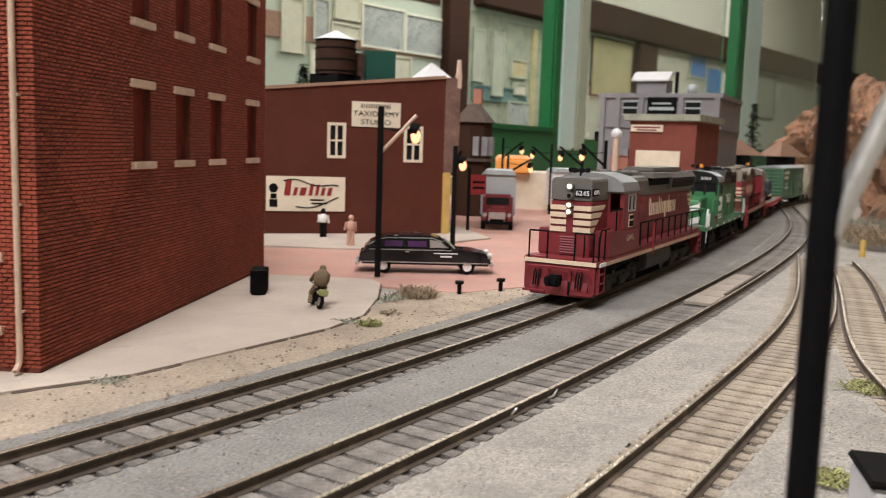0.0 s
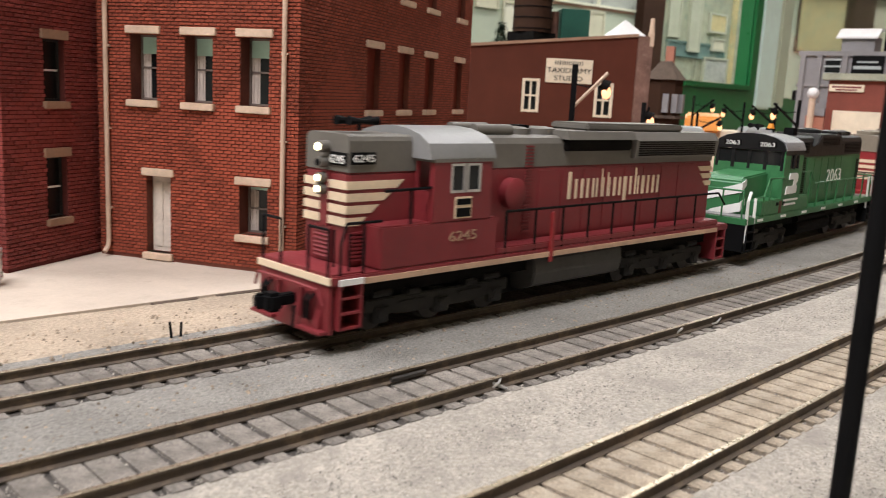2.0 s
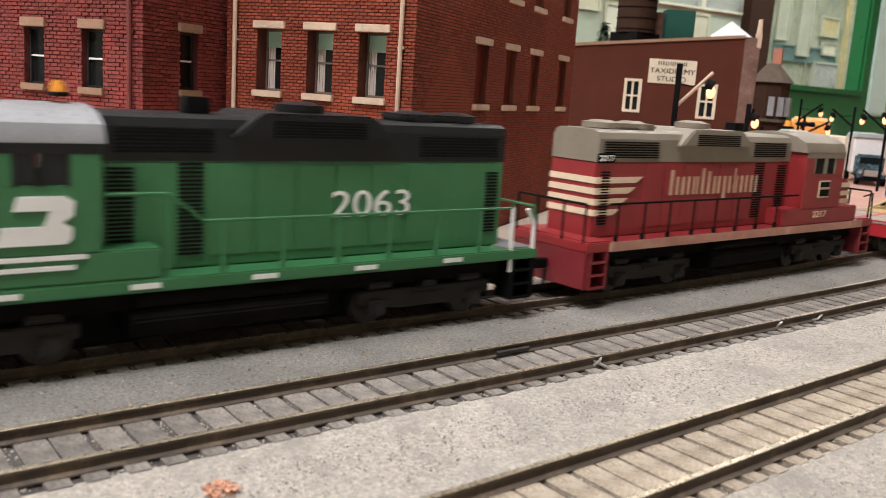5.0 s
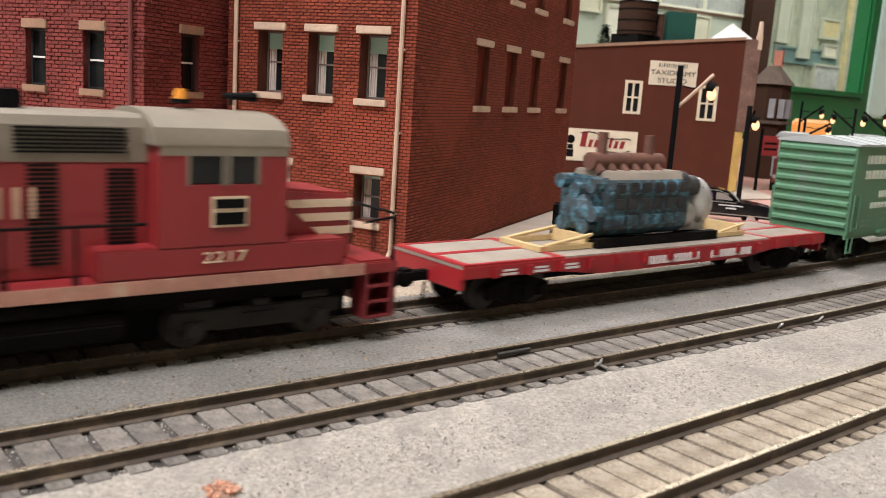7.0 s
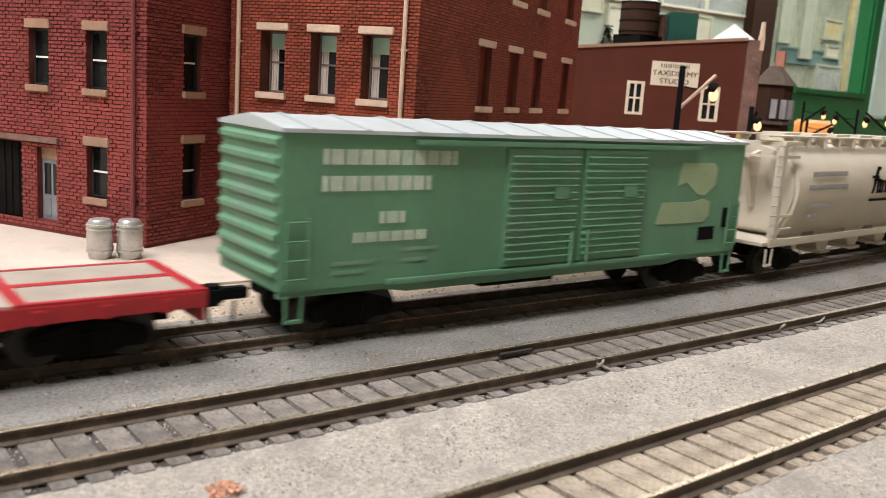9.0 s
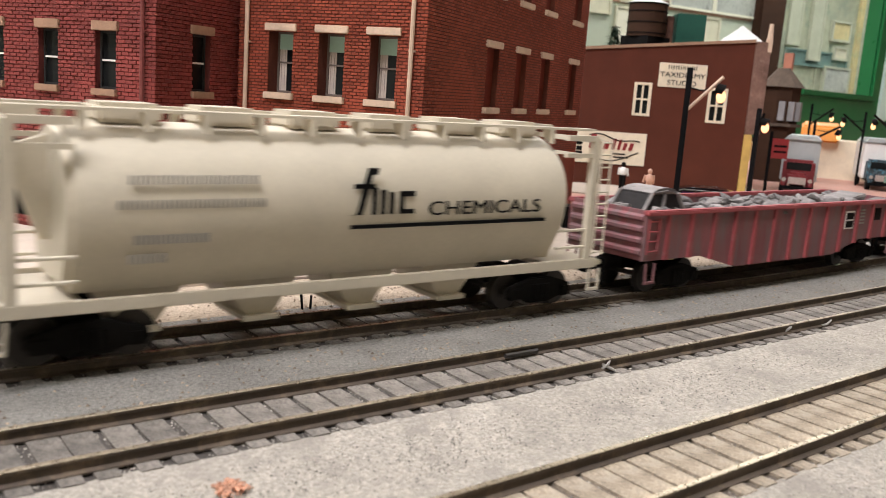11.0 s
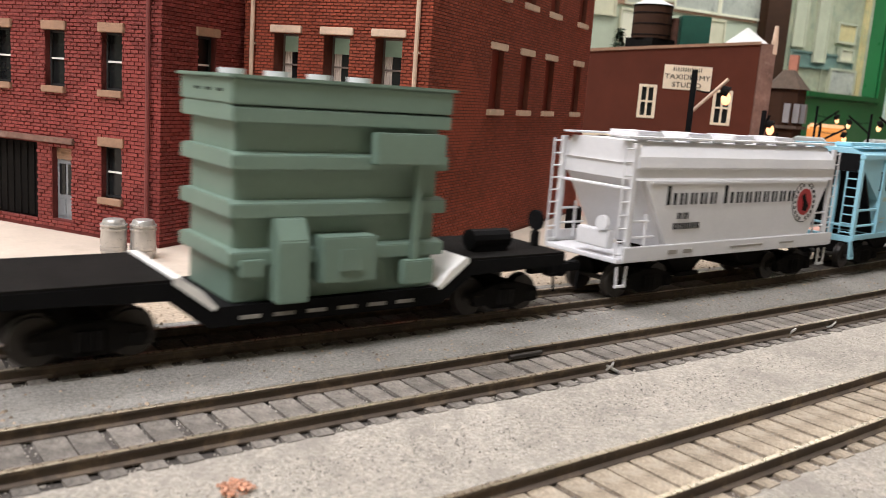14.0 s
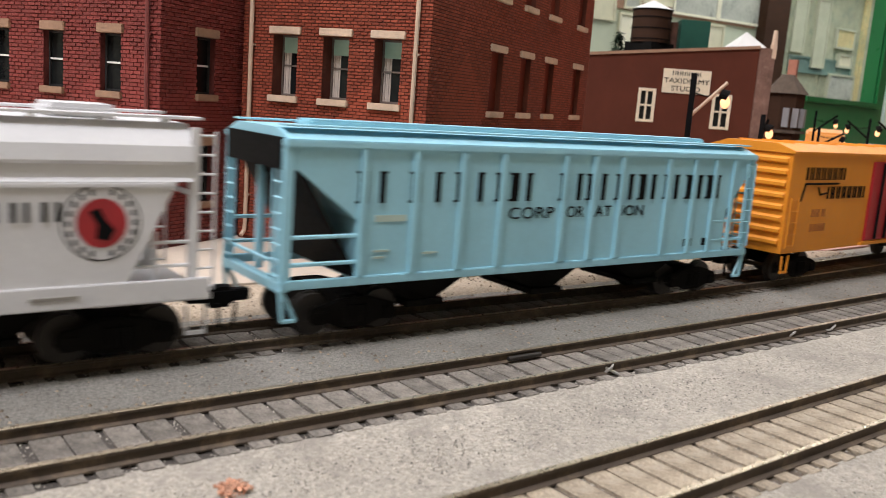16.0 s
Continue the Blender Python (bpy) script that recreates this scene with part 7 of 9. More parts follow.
def orange_boxcar():
    L = 15.4
    c = car_root("boxcar", L, "bright orange boxcar with a red plug door", "rail car")
    h = L / 2
    part("body", Shape().box(-h, h, -1.48, 1.48, 1.12, 4.4, 0.02), "car_orange", c)
    part("roof", Shape().prism([(-1.56, 4.4), (-1.56, 4.48), (-0.9, 4.70), (0.9, 4.70), (1.56, 4.48), (1.56, 4.4)], -h - 0.05, h + 0.05), "car_orange", c)
    for k in range(10):
        x = -h + 0.8 + k * 1.5
        part("roof_rib", Shape().box(x, x + 0.1, -1.0, 1.0, 4.70, 4.74), "car_orange", c)
    end_ribs(c, -h, -1, 1.36, 1.3, 4.35, 8, "car_orange")
    end_ribs(c, h, 1, 1.36, 1.3, 4.35, 8, "car_orange")
    part("door", Shape().box(-1.9, 1.9, -1.58, -1.48, 1.3, 4.2, 0.03), "flat_red", c, "red plug door")
    for x in (-1.2, -0.4, 0.4, 1.2):
        part("door_rod", Shape().rod((x, -1.63, 1.35), (x, -1.63, 4.15), 0.05, 6), "black", c)
    part("door_rail", Shape().box(-2.2, 4.5, -1.62, -1.48, 1.14, 1.26, 0.02), "car_orange", c)
    x0 = -h + 0.9
    bars("railway_name", "black", c, x0 + 0.1, -1.48, 3.55, 0.42, [0.3] * 7, 0.1)
    bars("name_bar", "black", c, x0 + 1.7, -1.48, 2.9, 0.42, [0.32] * 7, 0.09)
    part("outline_mark", Shape().path([(x0 - 0.1, -1.5, 2.85), (x0 + 0.1, -1.5, 3.42), (x0 + 2.4, -1.5, 3.42)], 0.035).path([(x0 + 1.0, -1.5, 3.3), (x0 + 1.2, -1.5, 3.05), (x0 + 1.6, -1.5, 3.1)], 0.035), "black", c)
    bars("number_bar", M["print_brown"], c, x0 + 0.8, -1.48, 2.3, 0.26, [0.2, 0.2, 0.001, 0.2], 0.1)
    bars("number_bar", M["print_brown"], c, x0 + 0.8, -1.48, 1.8, 0.26, [0.18, 0.18, 0.18, 0.18], 0.1)
    for x in (-h + 0.35, h - 0.35):
        ladder(c, x, -1.56, 1.4, 2.9, "car_orange", 0.5, 5)
        stirrup(c, x, -1.48, "car_orange")
    bogie(c, -h + 2.0, (-0.87, 0.87))
    bogie(c, h - 2.0, (-0.87, 0.87))
    coupler(c, -h, -1)
    coupler(c, h, 1)
    return c


LEAD = []
for build, lead in ((road_switcher_high, -0.95), (green_loco, 18.1), (red_loco, 35.9), (flat_car, 54.0), (green_boxcar, 72.0), (tank_hopper, 89.2),
                    (gondola, 105.9), (well_flat, 122.7), (grey_hopper, 138.1), (blue_hopper, 150.5), (orange_boxcar, 168.2)):
    build()
    LEAD.append(lead)


# ---- room round the layout ----
M["wall_paint"] = material("wall_paint", (0.50, 0.55, 0.42), 0.85, 0, 0.06, 0.02, 0.4, 0.1)
M["wall_cream"] = material("wall_cream", (0.76, 0.74, 0.58), 0.85, 0, 0.05, 0.02, 0.4, 0.1)
M["room_wood"] = material("room_wood", (0.05, 0.024, 0.014), 0.7, 0, 0.25, 0.05, 0.8, 0.2, streak=(0.3, 0.3, 1), spec=0.12)
M["green_paint"] = material("green_gloss_paint", (0.012, 0.155, 0.045), 0.35, 0, 0.08, 0.05, 0.6, 0.05)
M["aqua_paint"] = material("aqua_paint", (0.74, 0.93, 0.87), 0.5, 0, 0.06, 0.05, 0.6, 0.05)
M["paper"] = material("old_paper", (0.62, 0.60, 0.44), 0.9, 0, 0.1, 0.1, 0.5, 0.05, stain=(0.5, 0.47, 0.33), stain_at=0.55)
M["photo"] = material("photo_grey", (0.44, 0.46, 0.40), 0.5, 0, 0.25, 0.12, 0.6, 0.0, stain=(0.16, 0.17, 0.15), stain_at=0.5)
M["teal_print"] = material("teal_print", (0.38, 0.40, 0.28), 0.8, 0, 0.2, 0.06, 0.5, 0.0, stain=(0.20, 0.27, 0.21), stain_at=0.5)
M["teal_dark"] = material("teal_dark_print", (0.13, 0.22, 0.19), 0.8, 0, 0.25, 0.08, 0.5, 0.0, stain=(0.24, 0.30, 0.23), stain_at=0.52)
M["paper_dim"] = material("grey_green_paper", (0.44, 0.46, 0.34), 0.9, 0, 0.1, 0.1, 0.5, 0.0)
M["shed_teal"] = material("shed_teal_paint", (0.008, 0.075, 0.05), 0.5, 0, 0.15, 0.6, 6, 0.1)
M["blue_print"] = material("blue_print", (0.08, 0.24, 0.50), 0.7, 0, 0.2, 0.1, 0.5, 0.0)
M["map_print"] = material("map_print", (0.56, 0.48, 0.24), 0.8, 0, 0.2, 0.08, 0.5, 0.0, stain=(0.33, 0.40, 0.24), stain_at=0.5)
M["room_floor"] = material("room_floor", (0.22, 0.19, 0.16), 0.7, 0, 0.1, 0.03, 0.3, 0.05)
M["ceiling_paint"] = material("ceiling_paint", (0.72, 0.70, 0.64), 0.9, 0, 0.04, 0.03, 0.4, 0.05)
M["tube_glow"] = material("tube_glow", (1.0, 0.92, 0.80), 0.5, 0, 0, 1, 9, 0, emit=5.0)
M["plain_glass"] = glass_material("plain_glass", (0.97, 1.0, 0.98), 0.02)

whole("floor", Shape().box(-260, 700, -260, 330, -92, -90), "room_floor", 0, 0, 0, 0, "dull brown-grey room floor below the layout", "floor", kind="structure")
whole("ceiling", Shape().box(-260, 700, -260, 330, 132, 135), "ceiling_paint", 0, 0, 0, 0, "off-white room ceiling", "ceiling", kind="structure")
whole("wall_south", Shape().box(-260, 700, -263, -260, -90, 132), "wall_cream", 0, 0, 0, 0, "cream room wall", "wall", kind="structure")
whole("wall_west", Shape().box(-263, -260, -260, 330, -90, 132), "wall_cream", 0, 0, 0, 0, "cream room wall", "wall", kind="structure")
whole("wall_east", Shape().box(700, 703, -260, 330, -90, 132), "wall_cream", 0, 0, 0, 0, "cream room wall", "wall", kind="structure")
whole("wall_north", Shape().box(-500, 480, 0, 4, -90, 132), "wall_paint", 218, 133, 0, -8, "pale green room wall covered with pictures", "wall", kind="structure")
whole("layout_base", Shape().box(-150, 258, -120, 68, -8, -0.2), "room_wood", 0, 0, 0, 0, "wooden board that carries the layout", "base", kind="structure")


def wall_u(u, d=0.0):
    a = radians(-8)
    return 218 + math.cos(a) * u + math.sin(a) * d, 133 + math.sin(a) * u - math.cos(a) * d


def hung(name, u0, u1, z0, z1, mat, label, category, frame=None, d=0.5):
    """A flat picture or board on the far wall."""
    x, y = wall_u((u0 + u1) / 2)
    w, h_ = (u1 - u0) / 2, (z1 - z0)
    t = thing(name, x, y, z0, -8, label, category, "pictures on the far wall")
    part("sheet", Shape().box(-w + 0.6, w - 0.6, -d, -0.02, 0.6, h_ - 0.6), mat, t)
    f = frame or "paper"
    for p, q, r, s in ((-w, -w + 0.6, 0, h_), (w - 0.6, w, 0, h_), (-w + 0.6, w - 0.6, 0, 0.6), (-w + 0.6, w - 0.6, h_ - 0.6, h_)):
        part("border", Shape().box(p, q, -d - 0.25, -0.02, r, s), f, t)
    return t


hung("framed_photo", -36.5, -20.2, 31.5, 43, "photo", "grey landscape photograph in a pale mount", "picture", "wall_cream")
hung("framed_photo", -20.0, -3.2, 31.5, 42.5, "photo", "grey photograph of trees in a pale mount", "picture", "wall_cream")
hung("poster", -63, -55.5, 27.5, 41, "paper", "faded printed sheet pinned to the wall", "poster")
hung("poster", -53, -47.5, 31, 42, "photo", "small faded print pinned to the wall", "poster", "paper")
hung("poster", -46, -37, 37.6, 44, "paper", "pale certificate pinned to the wall", "poster")
hung("poster", -47, -36.8, 33, 36.8, "paper", "small pale notice pinned to the wall", "poster")
hung("poster", -25, -17, 23.5, 30.5, "paper", "pale notice pinned low on the wall", "poster")
hung("poster", -54, -40, 20, 30, "wall_cream", "pale sheet pinned low on the wall", "poster")
hung("poster", 5.6, 23.5, 14, 47, "teal_print", "grey-green printed chart on the wall", "poster", "teal_print")
hung("poster", 24.2, 46, 12, 46, "teal_print", "large faded grey-green map on the wall", "poster", "teal_print")
hung("poster", 9.6, 37.8, 20.5, 25.2, "teal_dark", "dark teal band across the charts", "poster", "teal_dark", d=0.9)
hung("poster", 9.4, 15.0, 26, 42, "paper_dim", "pale grey-green sheet pinned to the chart", "poster", "paper_dim", d=1.0)
hung("poster", 18.8, 24.4, 22.2, 42, "paper_dim", "tall pale sheet pinned to the chart", "poster", "paper_dim", d=1.4)
hung("poster", 28.6, 37.2, 28.6, 34.6, "map_print", "small ochre print pinned to the map", "poster", "paper_dim", d=1.2)
hung("poster", 30.4, 37.0, 23.2, 27.2, "paper", "small cream label on the map", "poster", "paper_dim", d=1.4)
hung("poster", 27.4, 39.4, 13.2, 21.2, "photo", "grey mountain photograph on pale paper", "poster", "paper_dim", d=1.4)
hung("poster", 40.2, 42.2, 12.5, 45, "map_print", "narrow ochre strip beside the map", "poster", "map_print", d=1.2)
hung("poster", 77, 107, 26, 47.5, "map_print", "ochre and green map behind glass", "poster", "room_wood")
hung("poster", 125, 155, 30, 49, "paper", "cream chart with green lines", "poster", "map_print")
hung("poster", 156, 172, 39, 49.5, "blue_print", "blue printed sheet pinned to the wall", "poster", "paper")
hung("poster", 173, 190, 33, 45, "blue_print", "blue printed sheet pinned to the wall", "poster", "paper")
hung("poster", 137, 165, 28, 37, "wall_cream", "pale notice sheet on the wall", "poster", d=1.4)
hung("poster", 172, 198, 45.3, 52, "paper", "pale notice sheet on the wall", "poster")
hung("poster", 215, 255, 25, 52, "teal_print", "grey-green print in a dark frame", "poster", "room_wood")
for u0, u1, z0, z1 in ((-4.6, 5.4, -20, 131), (108, 122.5, 0, 48.2), (198, 212, 0, 48.2)):
    x, y = wall_u((u0 + u1) / 2)
    whole("trim_post", Shape().box(-(u1 - u0) / 2, (u1 - u0) / 2, -3, -0.02, z0, z1, 0.4), "room_wood", x, y, 0, -8, "dark brown wooden wall post", "trim", kind="structure")
x, y = wall_u(190)
whole("trim_beam", Shape().box(-180.5, 220, -4.2, -0.02, 48.4, 59, 0.5), "room_wood", x, y, 0, -8, "dark brown wooden wall beam", "trim", kind="structure")
x, y = wall_u(200)
whole("trim_frieze", Shape().box(-190, 260, -0.5, -0.02, 59.2, 131), "wall_cream", x, y, 0, -8, "pale cream wall band above the beam", "trim", kind="structure")
x, y = wall_u(-36)
whole("trim_board", Shape().box(-32, 30.8, -0.45, -0.02, 30.8, 36.9), M["stone_brown"], x, y, 0, -8, "tan board behind the pictures", "trim", kind="structure")
x, y = wall_u(-48)
whole("trim_panel", Shape().box(-26, 42.8, -0.25, -0.02, 46.5, 60), "room_wood", x, y, 0, -8, "dark wooden panel over the pictures", "trim", kind="structure")

# glazed partition behind the town
pn = thing("window_1", 117, 52, -8, 0, "green and aqua painted window partition", "window", kind="structure")
part("rail", Shape().box(-14, 6.4, -0.5, 7, 10.5, 17.0, 0.5), "green_paint", pn, "dark green sill box")
part("rail", Shape().box(6.4, 190, 0.5, 6, 10.5, 16, 0.5), "green_paint", pn)
for x0, x1, y1, m in ((6.5, 9.2, 2.6, "green_paint"), (9.3, 15.4, 3.5, "aqua_paint"), (15.6, 19.5, 5, "wall_paint"), (111.5, 118, 3, "green_paint"), (118.2, 134, 4, "aqua_paint")):
    part("post", Shape().box(x0, x1, 0, y1, 0 if m == "green_paint" else 14, 139, 0.4), m, pn)
part("sill_edge", Shape().box(-14, 6.3, -1.1, 1, 16.6, 17.4, 0.2), "green_paint", pn)
for x0, x1 in ((19.6, 106.4), (136.2, 229.8)):
    g = part("pane", Shape().box(x0, x1, 2.4, 2.8, 16, 139), "plain_glass", pn)
    g.visible_shadow = False
whole("wall_ledge", Shape().box(-18, 120, -1, 3, -8, 2.2, 0.3), M["wood_new"], 100, 50, 0, 0, "yellow wooden ledge under the window", "trim", kind="structure")

# unseen ceiling tubes, assumed fittings for the area lamps
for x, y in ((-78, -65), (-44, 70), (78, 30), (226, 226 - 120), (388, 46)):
    f = thing("ceiling_light", x, y, 126, 0, "unseen white ceiling light with two glowing tubes", "ceiling light", "ceiling lights")
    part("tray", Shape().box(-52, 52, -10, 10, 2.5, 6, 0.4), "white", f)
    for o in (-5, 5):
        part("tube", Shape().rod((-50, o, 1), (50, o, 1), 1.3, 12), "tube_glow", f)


# ---- things of the town ----
def street_lamp(x, y, turn, h, arm, arm_mat="weathered", group="street lamps", thick=0.13, z=0.15):
    t = thing("street_lamp", x, y, z, turn, "black pole lamp with a slanted arm and glowing bulb", "street lamp", group)
    part("pole", Shape().box(-thick, thick, -thick, thick, 0, h, 0.02), "black", t)
    b, tip = Vector((0, 0, h * 0.73)), Vector((arm, 0, h * 0.955))
    part("arm", Shape().rod(b, tip, 0.085, 8), arm_mat, t)
    part("brace_wire", Shape().path([(0, 0, h * 0.88), (arm * 0.45, 0, h * 0.86), (arm * 0.75, 0, h * 0.9)], 0.03), "black", t)
    m = b.lerp(tip, 0.86)
    part("shade", Shape().rod((m.x - 0.05, 0, m.z - 0.28), (m.x + 0.3, 0, m.z - 0.42), 0.22, 12, 0.3), "weathered", t)
    part("bulb", Shape().ball((m.x + 0.2, 0, m.z - 0.68), 0.24 if thick > 0.11 else 0.19, 0.95, 0.95, 1.3), "lamp_glow", t, smooth=True)
    return t


street_lamp(30.2, 14.25, -57, 7.5, 1.55, "stone")
street_lamp(42.7, 18.3, -70, 5.9, 0.3)
street_lamp(56.2, 14.6, 128, 6.6, 1.7, thick=0.1)
street_lamp(63.3, 19.5, 120, 6.4, 1.8, thick=0.1)
street_lamp(71.0, 26.0, 120, 6.4, 1.8, thick=0.1)
street_lamp(61.5, 25.2, -60, 5.3, 1.9, thick=0.1)
street_lamp(70.0, 30.5, -60, 6.8, 1.8, thick=0.1)


def hearse():
    c = thing("vintage_hearse", 33.3, 13.85, 0.11, -53.1, "glossy black vintage hearse with chrome bumpers", "car")
    body = [(-3.05, 0.42), (-3.1, 0.75), (-2.95, 1.05), (-2.3, 1.18), (1.0, 1.16), (2.3, 1.08), (2.95, 0.95), (3.08, 0.7), (3.05, 0.4)]
    part("body", Shape().prism(body, -0.95, 0.95, "y", 0.12), "black_gloss", c, smooth=True)
    top = [(-2.9, 1.08), (-2.72, 1.32), (-2.4, 1.55), (-1.9, 1.72), (-1.2, 1.79), (-0.2, 1.79), (0.45, 1.73), (0.85, 1.58), (1.35, 1.12)]
    part("roof", Shape().prism(top, -0.8, 0.8, "y", 0.14), "black_gloss", c, smooth=True)
    # thin silver line modelled in place of the highlight on the glossy roof
    part("drip_rail", Shape().path([(-2.62, -0.79, 1.3), (-2.3, -0.8, 1.52), (-1.8, -0.8, 1.64), (0.3, -0.8, 1.66), (0.8, -0.8, 1.5)], 0.018), "silver", c)
    part("belt_trim", Shape().box(-2.6, 1.2, -0.965, -0.93, 1.10, 1.13), "silver", c)
    part("door_handle", Shape().box(-0.95, -0.75, -0.99, -0.95, 1.02, 1.06), "silver", c)
    part("rear_window", Shape().prism([(-2.6, 1.2), (-2.3, 1.48), (-2.05, 1.56), (-2.05, 1.2)], -0.82, -0.78, "y"), "glass", c)
    for a, b in ((-1.95, -1.0), (-0.88, 0.1)):
        w = part("window", Shape().box(a, b, -0.82, -0.78, 1.2, 1.6, 0.01), "glass", c)
        part("curtain", Shape().box(a + 0.06, b - 0.06, -0.835, -0.82, 1.25, 1.52), M["purple"], w)
    # front glass in silver: its pale reflection is given as colour
    part("window", Shape().prism([(0.2, 1.22), (0.2, 1.58), (0.65, 1.52), (1.05, 1.22)], -0.82, -0.78, "y"), "silver", c)
    part("windscreen", Shape().prism([(0.88, 1.6), (1.34, 1.16), (1.38, 1.17), (0.92, 1.62)], -0.7, 0.7, "y"), "silver", c)
    for x in (-1.95, 1.95):
        for y in (-0.86, 0.7):
            w = part("wheel", Shape().rod((x, y, 0.36), (x, y + 0.16, 0.36), 0.36, 20), "black", c)
            part("hub", Shape().rod((x, y - 0.02, 0.36), (x, y + 0.18, 0.36), 0.21, 16), "white", w)
    part("bumper", Shape().box(2.98, 3.2, -0.92, 0.92, 0.36, 0.58, 0.06), "silver", c)
    part("bumper", Shape().box(-3.25, -3.02, -0.92, 0.92, 0.36, 0.56, 0.06), "silver", c)
    part("grille", Shape().box(3.0, 3.1, -0.5, 0.5, 0.6, 0.85, 0.04), "silver", c)
    for y in (-0.72, 0.72):
        part("headlight", Shape().rod((2.9, y, 0.86), (3.08, y, 0.86), 0.15, 12), "silver", c)
    part("side_trim", Shape().box(-2.9, 2.9, -0.965, -0.945, 0.52, 0.56), "silver", c)
    part("word_bar", Shape().box(0.35, 1.5, -0.972, -0.945, 0.95, 1.0).box(0.7, 1.2, -0.972, -0.945, 0.8, 0.87), "white", c)
    return c


M["pole_black"] = material("pole_black", (0.0035, 0.0033, 0.0035), 0.7, 0, 0.2, 1.5, 12, 0.1, spec=0.08)
M["purple"] = material("purple_cloth", (0.07, 0.018, 0.09), 0.8, 0, 0.2, 2, 10, 0.1)
M["olive"] = material("olive_paint", (0.16, 0.11, 0.06), 0.8, 0, 0.2, 2, 10, 0.2)
M["skin_paint"] = material("figure_paint", (0.60, 0.36, 0.26), 0.7, 0, 0.1, 2, 10, 0.1)
M["dry_grass"] = material("dry_grass", (0.30, 0.22, 0.14), 0.9, 0, 0.2, 1, 9, 0.1, island=0.35)
M["moss"] = material("moss", (0.27, 0.26, 0.10), 0.95, 0, 0.2, 1, 9, 0.2, island=0.35)
M["sage"] = material("sage", (0.28, 0.28, 0.21), 0.95, 0, 0.2, 1, 9, 0.2, island=0.35)
M["leaf_orange"] = material("leaf_orange", (0.52, 0.27, 0.17), 0.9, 0, 0.2, 1, 9, 0.2, island=0.35)
M["rock"] = material("rock", (0.33, 0.17, 0.095), 0.95, 0, 0.4, 0.16, 1.6, 1.0, stain=(0.075, 0.06, 0.04), stain_at=0.48)
M["slate"] = material("grey_building", (0.25, 0.235, 0.235), 0.8, 0, 0.12, 0.4, 6, 0.15)
M["brick_far"] = material("brick_far", (0.20, 0.05, 0.032), 0.85, 0, 0.15, 0.5, 8, 0.2)
M["brick_pink"] = material("brick_pink", (0.42, 0.17, 0.11), 0.85, 0, 0.15, 0.5, 8, 0.2)
M["thatch"] = material("brown_shingle", (0.30, 0.17, 0.11), 0.9, 0, 0.15, 1, 8, 0.3)
M["pine"] = material("pine_needles", (0.045, 0.075, 0.04), 0.9, 0, 0.2, 1, 9, 0.1, island=0.4)
M["bark"] = material("bark", (0.10, 0.07, 0.05), 0.9, 0, 0.2, 2, 9, 0.3)
M["tarp"] = material("white_tarp", (0.72, 0.70, 0.68), 0.8, 0, 0.08, 0.8, 6, 0.2)
hearse()


def figurine(x, y, z, turn, mat, label, height=1.75, shirt=None):
    k = height / 1.75
    s = Shape()
    s.rod((0, -0.12, 0), (0, -0.1, 0.85 * k), 0.1, 8, 0.13).rod((0.12, 0.12, 0), (0, 0.1, 0.85 * k), 0.1, 8, 0.13)
    s.ball((0, 0, 1.12 * k), 0.26, 0.75, 1.0, 1.35).ball((0, 0, 1.6 * k), 0.15, 1, 1, 1.15)
    s.rod((0, -0.27, 1.35 * k), (0.12, -0.33, 0.85 * k), 0.07, 6).rod((0, 0.27, 1.35 * k), (0.15, 0.32, 0.9 * k), 0.07, 6)
    s.box(-0.14, 0.14, -0.2, 0.2, 0, 0.04)
    ob = whole("figurine", s, mat, x, y, z, turn, label, "figurine", smooth=True)
    if shirt:
        ob.data.materials.append(M[shirt])
        for f in ob.data.polygons:
            f.material_index = 1 if 0.86 * k * K < f.center.z < 1.44 * k * K else 0
    return ob


figurine(40.3, 26.3, 0.2, 30, "weathered", "small painted figure in white shirt standing by the billboard", shirt="white")
figurine(38.0, 22.2, 0.2, 60, "skin_paint", "small pale painted figure walking on the pavement")


